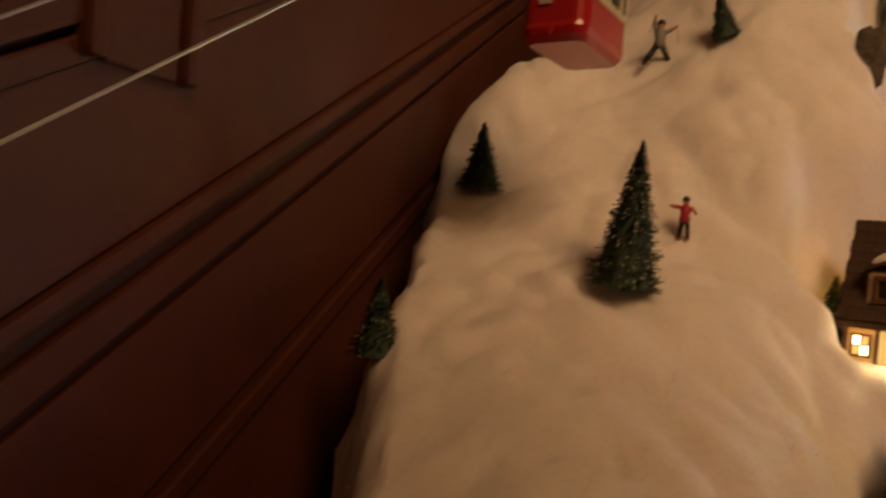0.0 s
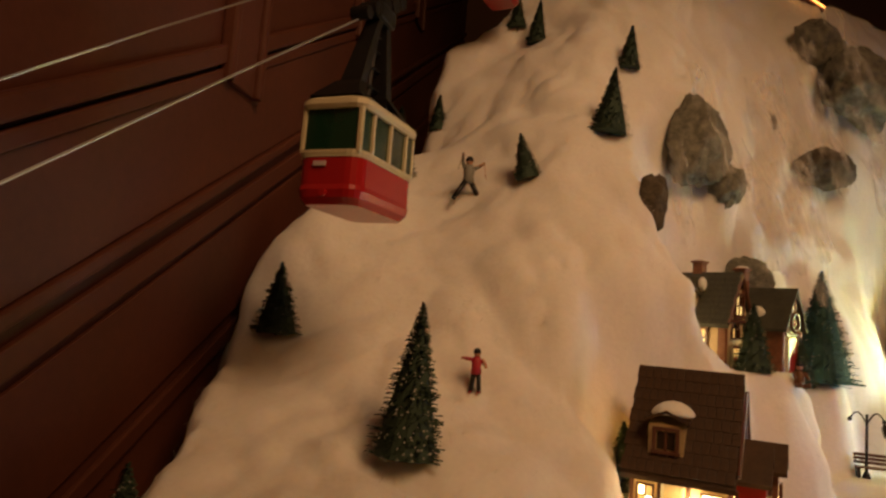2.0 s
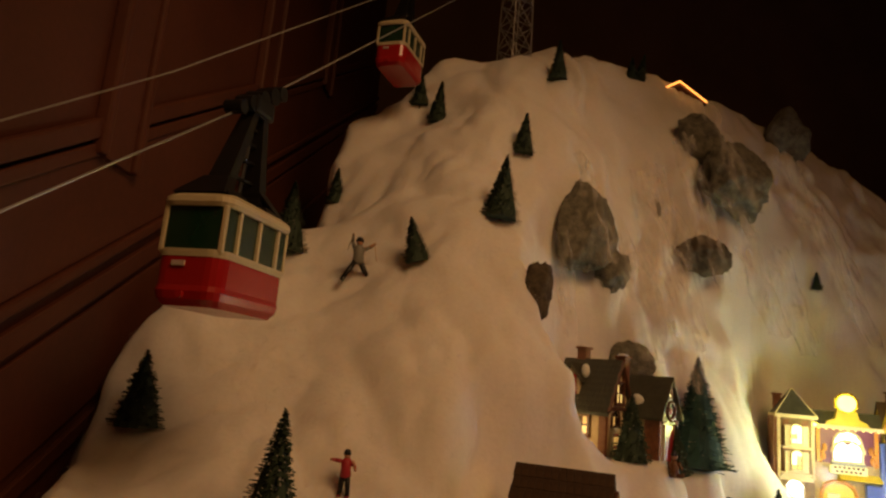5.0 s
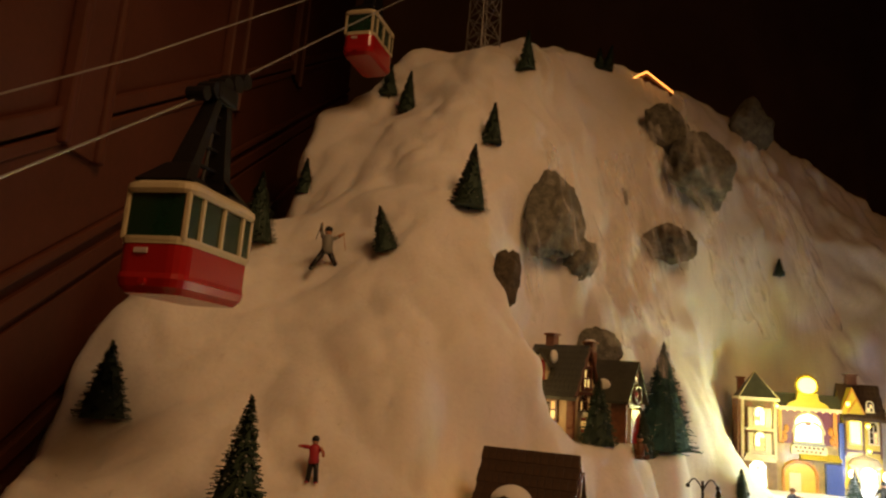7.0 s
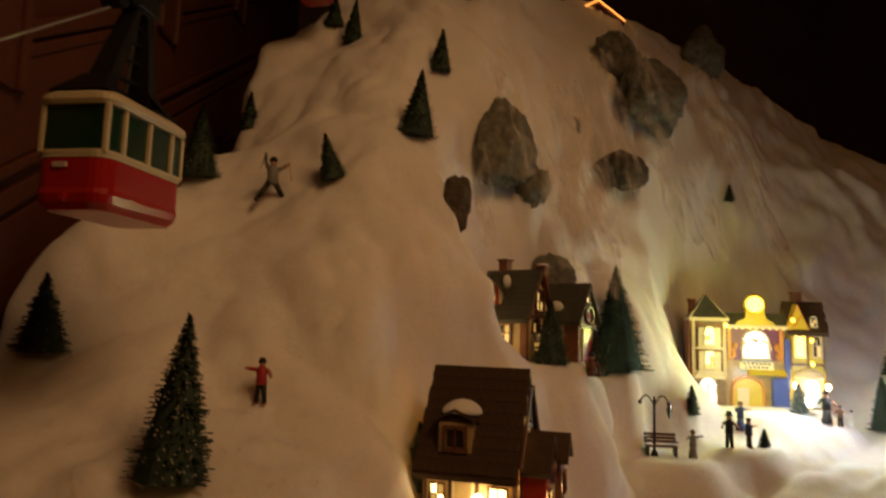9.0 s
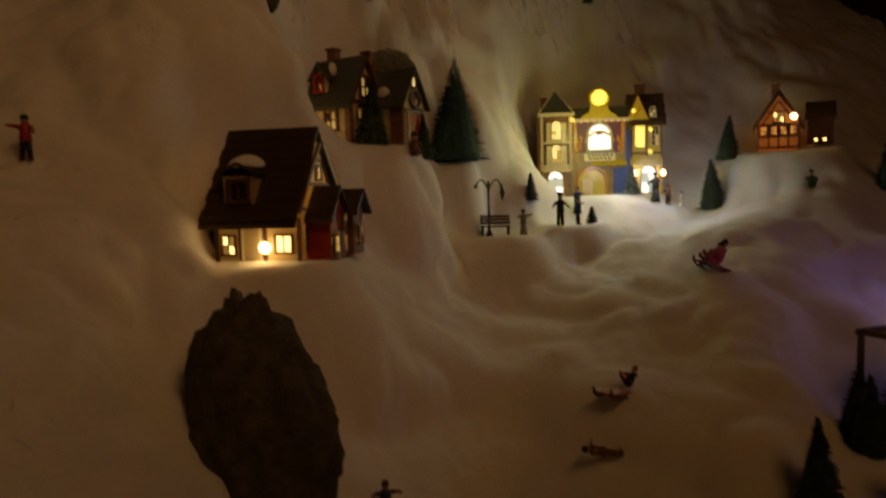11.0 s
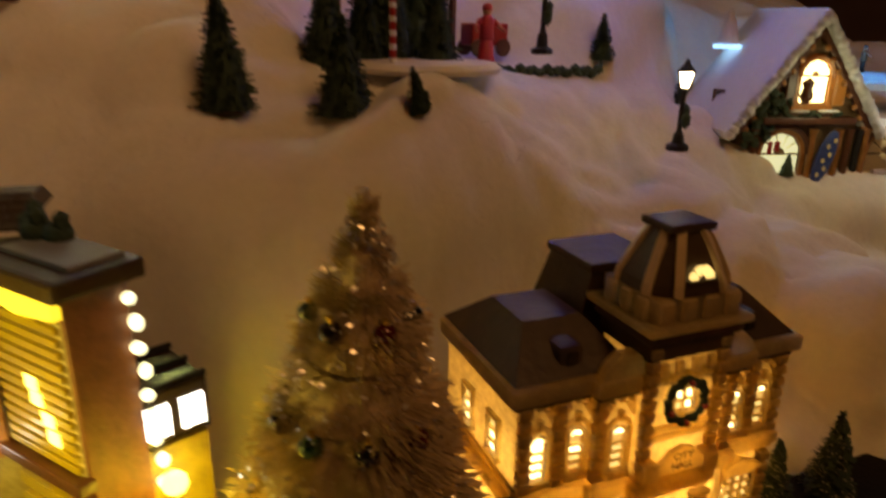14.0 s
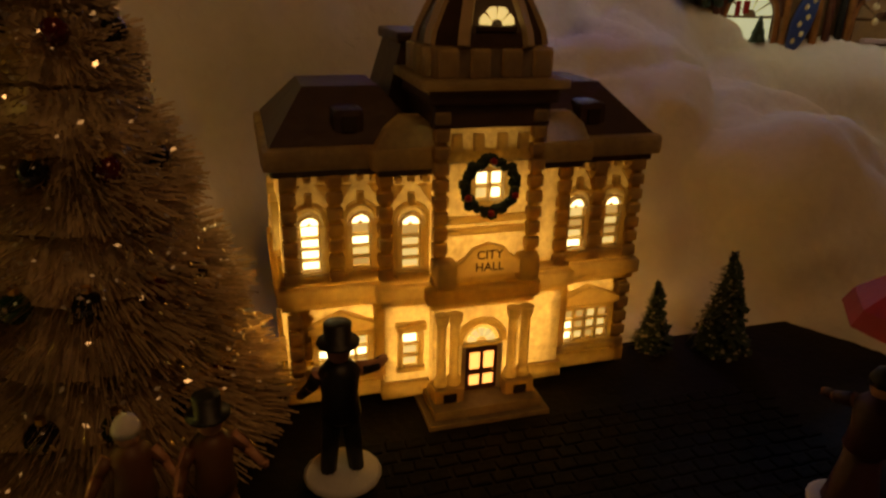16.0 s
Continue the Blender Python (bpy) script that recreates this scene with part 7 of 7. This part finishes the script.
    # wreath window in the tower
    panes(h, 0.002, yf, 0.0925, 0.012, 0.012, 2, 2, (GLOWPALE, LITWARM), 0, False, TRIM, 0.0016, 1)
    bm = B()
    rnd = random.Random(2)
    for i in range(46):
        a = 2 * math.pi * i / 46
        r = 0.0108 + rnd.uniform(-0.0012, 0.0012)
        ball(bm, (0.002 + r * math.cos(a), yf - 0.003 + rnd.uniform(-0.001, 0.001), 0.0985 + r * math.sin(a)), rnd.uniform(0.0018, 0.0027), 1)
    wr = part("wreath", bm, FIR, h, "dark green wreath round the tower window")
    for a in (90, 270, 200, 340):
        part("bow", ball(B(), (0.002 + 0.0108 * math.cos(radians(a)), yf - 0.0052, 0.0985 + 0.0108 * math.sin(radians(a))), 0.0018, 1), REDPAINT, wr)
    for x in (-0.012, -0.003, 0.007, 0.016):
        part("bracket", box(B(), (x, yf - 0.0005, 0.1165), (0.0045, 0.003, 0.007), 0.0008), TRIM, h)
    part("tower_frieze", box(B(), (0.002, 0.006, 0.1270), (0.049, 0.041, 0.0095), 0.0012), DARKTRIM, h, "dark moulded band under the tower cornice")
    for x, y in ((-0.070, 0.0005), (-0.049, 0.0005), (-0.029, -0.0055), (0.050, 0.0005), (0.068, 0.0005)):
        for s in (-1, 1):
            part("jamb", box(B(), (x + s * 0.0068, y - 0.0006, 0.0715), (0.0022, 0.0030, 0.0240), 0.0006), TRIM, h)
            part("spandrel", prism(B(), [(x + s * 0.0030, 0.0985), (x + s * 0.0084, 0.0985), (x + s * 0.0084, 0.0905)], y - 0.0014, y + 0.0006), CREAMTRIM, h)
        part("keystone", box(B(), (x, y - 0.0016, 0.0930), (0.0030, 0.0030, 0.0056), 0.0006), TRIM, h)
        for k in range(3):
            part("dentil", box(B(), (x - 0.0055 + 0.0055 * k, y - 0.0012, 0.1012), (0.0030, 0.0026, 0.0022), 0.0004), TRIM, h)
    course("belt_moulding", 0.0572, 0.0028, 0.0016)
    for x in (-0.042, 0.0455):
        part("corner_pilaster", box(B(), (x, -0.0022, 0.026), (0.0050, 0.0040, 0.034), 0.0008), TRIM, h)
    for z in (0.0790, 0.0840):
        part("panel_band", box(B(), (0.002, yf - 0.0005, z), (0.034, 0.003, 0.003), 0.0006), TRIM, h)
    # thin shells: the trims are open towards the lit inside
    for ob in list(h.children) + [c for k in h.children for c in k.children]:
        if ob.type == "MESH" and ob.data.materials and ob.data.materials[0] in (TRIM, CREAMTRIM, NAMEPANEL) and ob.name.split(".")[0] not in ("steps", "cupola_rib", "cupola_cap", "pedestal", "urn_block"):
            bm = bmesh.new()
            bm.from_mesh(ob.data)
            bmesh.ops.delete(bm, geom=[f for f in bm.faces if f.normal.y > 0.5], context="FACES")
            bm.to_mesh(ob.data)
            bm.free()
    return h


city_hall()


# ---------------------------------------------------------------- tinsel tree
def tinsel_tree():
    t = thing("tinsel_tree", "large frosted white tinsel tree with glitter and dark baubles", "christmas tree", (0.619, 0.216, 0.047), 0, "", 1.6, 2.2)
    H, R = 0.218, 0.067
    rnd = random.Random(8)
    vs, fs = [], []
    tiers = 13
    for k in range(tiers):
        f = k / (tiers - 1)
        zc, rr = H * (0.08 + 0.84 * f), (R * (1 - f) ** 0.85 + 0.006) * (1.06, 1.0, 0.86)[k % 3]
        n = int(150 * (1 - f) + 40)
        for j in range(n * 24):
            a = rnd.random() * 6.283
            q = rr * (0.72 + 0.34 * rnd.random() ** 1.5)
            z0 = zc + H * 0.05 * (rnd.random() - 0.3)
            dz = -0.022 * (1 - 0.5 * f) * rnd.random() + 0.006
            ca, sa = math.cos(a), math.sin(a)
            w = 0.00012 + 0.00018 * rnd.random()
            o = len(vs)
            r0 = q * 0.35
            vs += [(ca * r0 - sa * w, sa * r0 + ca * w, z0), (ca * r0 + sa * w, sa * r0 - ca * w, z0), (ca * q + sa * w, sa * q - ca * w, z0 + dz), (ca * q - sa * w, sa * q + ca * w, z0 + dz + 0.0006)]
            fs.append((o, o + 1, o + 2, o + 3))
    me = bpy.data.meshes.new("tinsel")
    me.from_pydata(vs, [], fs)
    me.materials.append(TINSEL)
    tagged(new("tinsel", me), "dense frosted tinsel needles", kind="stuff").parent = t
    bm = B()
    for k in range(9):
        f = k / 8
        r, z = R * 0.90 * (1 - f) ** 0.87 + 0.003, H * (0.03 + 0.86 * f)
        turned(bm, [(r * 0.4, z - 0.004), (r, z), (r * 0.75, z + H * 0.10)], 22)
    for v in bm.verts:
        v.co += 0.004 * noise.noise_vector(v.co * 90)
    part("core", bm, TINSEL, t, "inner boughs")
    part("trunk", rod(B(), (0, 0, -0.004), (0, 0, H * 0.9), 0.004, 0.001, 8), BLACK, t)
    vs, fs = [], []
    for i in range(2600):
        f = rnd.random() ** 1.2
        a, z = rnd.random() * 6.283, H * (0.05 + 0.9 * f)
        q = (R * (1 - f) ** 0.85 + 0.004) * (0.88 + 0.2 * rnd.random())
        c = Vector((q * math.cos(a), q * math.sin(a), z))
        d = Vector((rnd.uniform(-1, 1), rnd.uniform(-1, 1), rnd.uniform(-1, 1))).normalized() * rnd.uniform(0.0007, 0.0016)
        e = d.orthogonal().normalized() * d.length * 0.6
        o = len(vs)
        vs += [c - d, c + e, c + d, c - e]
        fs.append((o, o + 1, o + 2, o + 3))
    me = bpy.data.meshes.new("glitter")
    me.from_pydata(vs, [], fs)
    me.materials.append(GLITTER)
    tagged(new("glitter", me), "silver glitter flakes", kind="stuff").parent = t
    cols = (BAUBLERED, BAUBLEDARK, BAUBLEGREEN, BAUBLEDARK)
    for k, (f, n) in enumerate(((0.10, 14), (0.30, 12), (0.50, 9), (0.70, 6))):
        r, z = R * (1 - f) ** 0.85 * 0.86, H * (f + 0.05)
        for i in range(n):
            a = 2 * math.pi * (i + 0.4 * k) / n
            br = 0.0066 - 0.0026 * f
            b = part("bauble", ball(B(), (r * math.cos(a), r * math.sin(a), z), br, 2), cols[(i * 3 + k) % 4], t, "", True)
            part("cap", rod(B(), (r * math.cos(a), r * math.sin(a), z + br * 0.9), (r * math.cos(a), r * math.sin(a), z + br * 1.3), br * 0.3, None, 6), BRASS, b)


tinsel_tree()

# ---------------------------------------------------------------- figurines on the square
figure("gentleman_figurine", "dark figurine of a gentleman in top hat and tailcoat", (0.671, 0.118, 0.052), 150, 0.060, BLACK, BLACK, BLACK, ((-1, -0.15), (1, -0.85)), base=True, brim=True, stride=0.02)
figure("lady_figurine", "lady figurine in dark coat with pale bonnet", (0.602, 0.134, 0.050), -20, 0.052, BROWNCLOTH, BLACK, WHITEPAINT, skirt=True, base=True)
figure("gentleman_figurine", "gentleman figurine in brown coat and black top hat", (0.622, 0.120, 0.050), -10, 0.054, BROWNCLOTH, BROWNCLOTH, BLACK, brim=True, base=True)
figure("lady_figurine", "dark-coated lady figurine carrying a parcel", (0.797, -0.024, 0.050), 100, 0.058, PLUM, PLUM, BLACK, ((-1, -0.4), (1, -0.3)), skirt=True, base=True)
um = thing("umbrella", "open red toy umbrella held over a figurine", "umbrella", (0.806, -0.033, 0.062), 0)
part("canopy", turned(B(), [(0.030, 0.062), (0.027, 0.068), (0.018, 0.076), (0.006, 0.082), (0.001, 0.084)], 8), REDCLOTH, um, "red canopy")
part("shaft", rod(B(), (0, 0, 0.0), (0, 0, 0.088), 0.0010, None, 6), BLACK, um)
for i in range(8):
    a = 2 * math.pi * i / 8
    part("rib", rod(B(), (0, 0, 0.074), (0.029 * math.cos(a), 0.029 * math.sin(a), 0.0622), 0.0006, None, 5), BLACK, um)

# ---------------------------------------------------------------- cobbled mat in front of the city hall
mat_ob = link("pavement", box(B(), (0.10, -0.135, 0.0415), (0.56, 0.31, 0.010), 0.001), ASPHALT)
mat_ob.matrix_world = pose(0.7545, 0.1315, 0, 0, 0, -28.9)
tagged(mat_ob, "dark cobbled mat laid as the village square", "pavement", kind="structure")
me = None
rnd = random.Random(21)
sq = pose(0.7545, 0.1315, 0.0466, 0, 0, -28.9)
inv = mat_ob.matrix_world.inverted()
for r in range(14):
    for c in range(21):
        x, y = -0.052 + 0.0092 * c + 0.0046 * (r % 2), -0.036 - 0.0072 * r
        if me is None:
            ob = part("cobble", box(B(), (0, 0, 0), (0.0084, 0.0064, 0.0016), 0.0007), COBBLE, mat_ob)
            me = ob.data
        else:
            ob = new("cobble", me)
            ob.parent = mat_ob
        ob.matrix_basis = inv @ sq @ pose(x + rnd.uniform(-0.0005, 0.0005), y, rnd.uniform(-0.0005, 0.0), rnd.uniform(-2, 2), rnd.uniform(-2, 2), rnd.uniform(-7, 7))
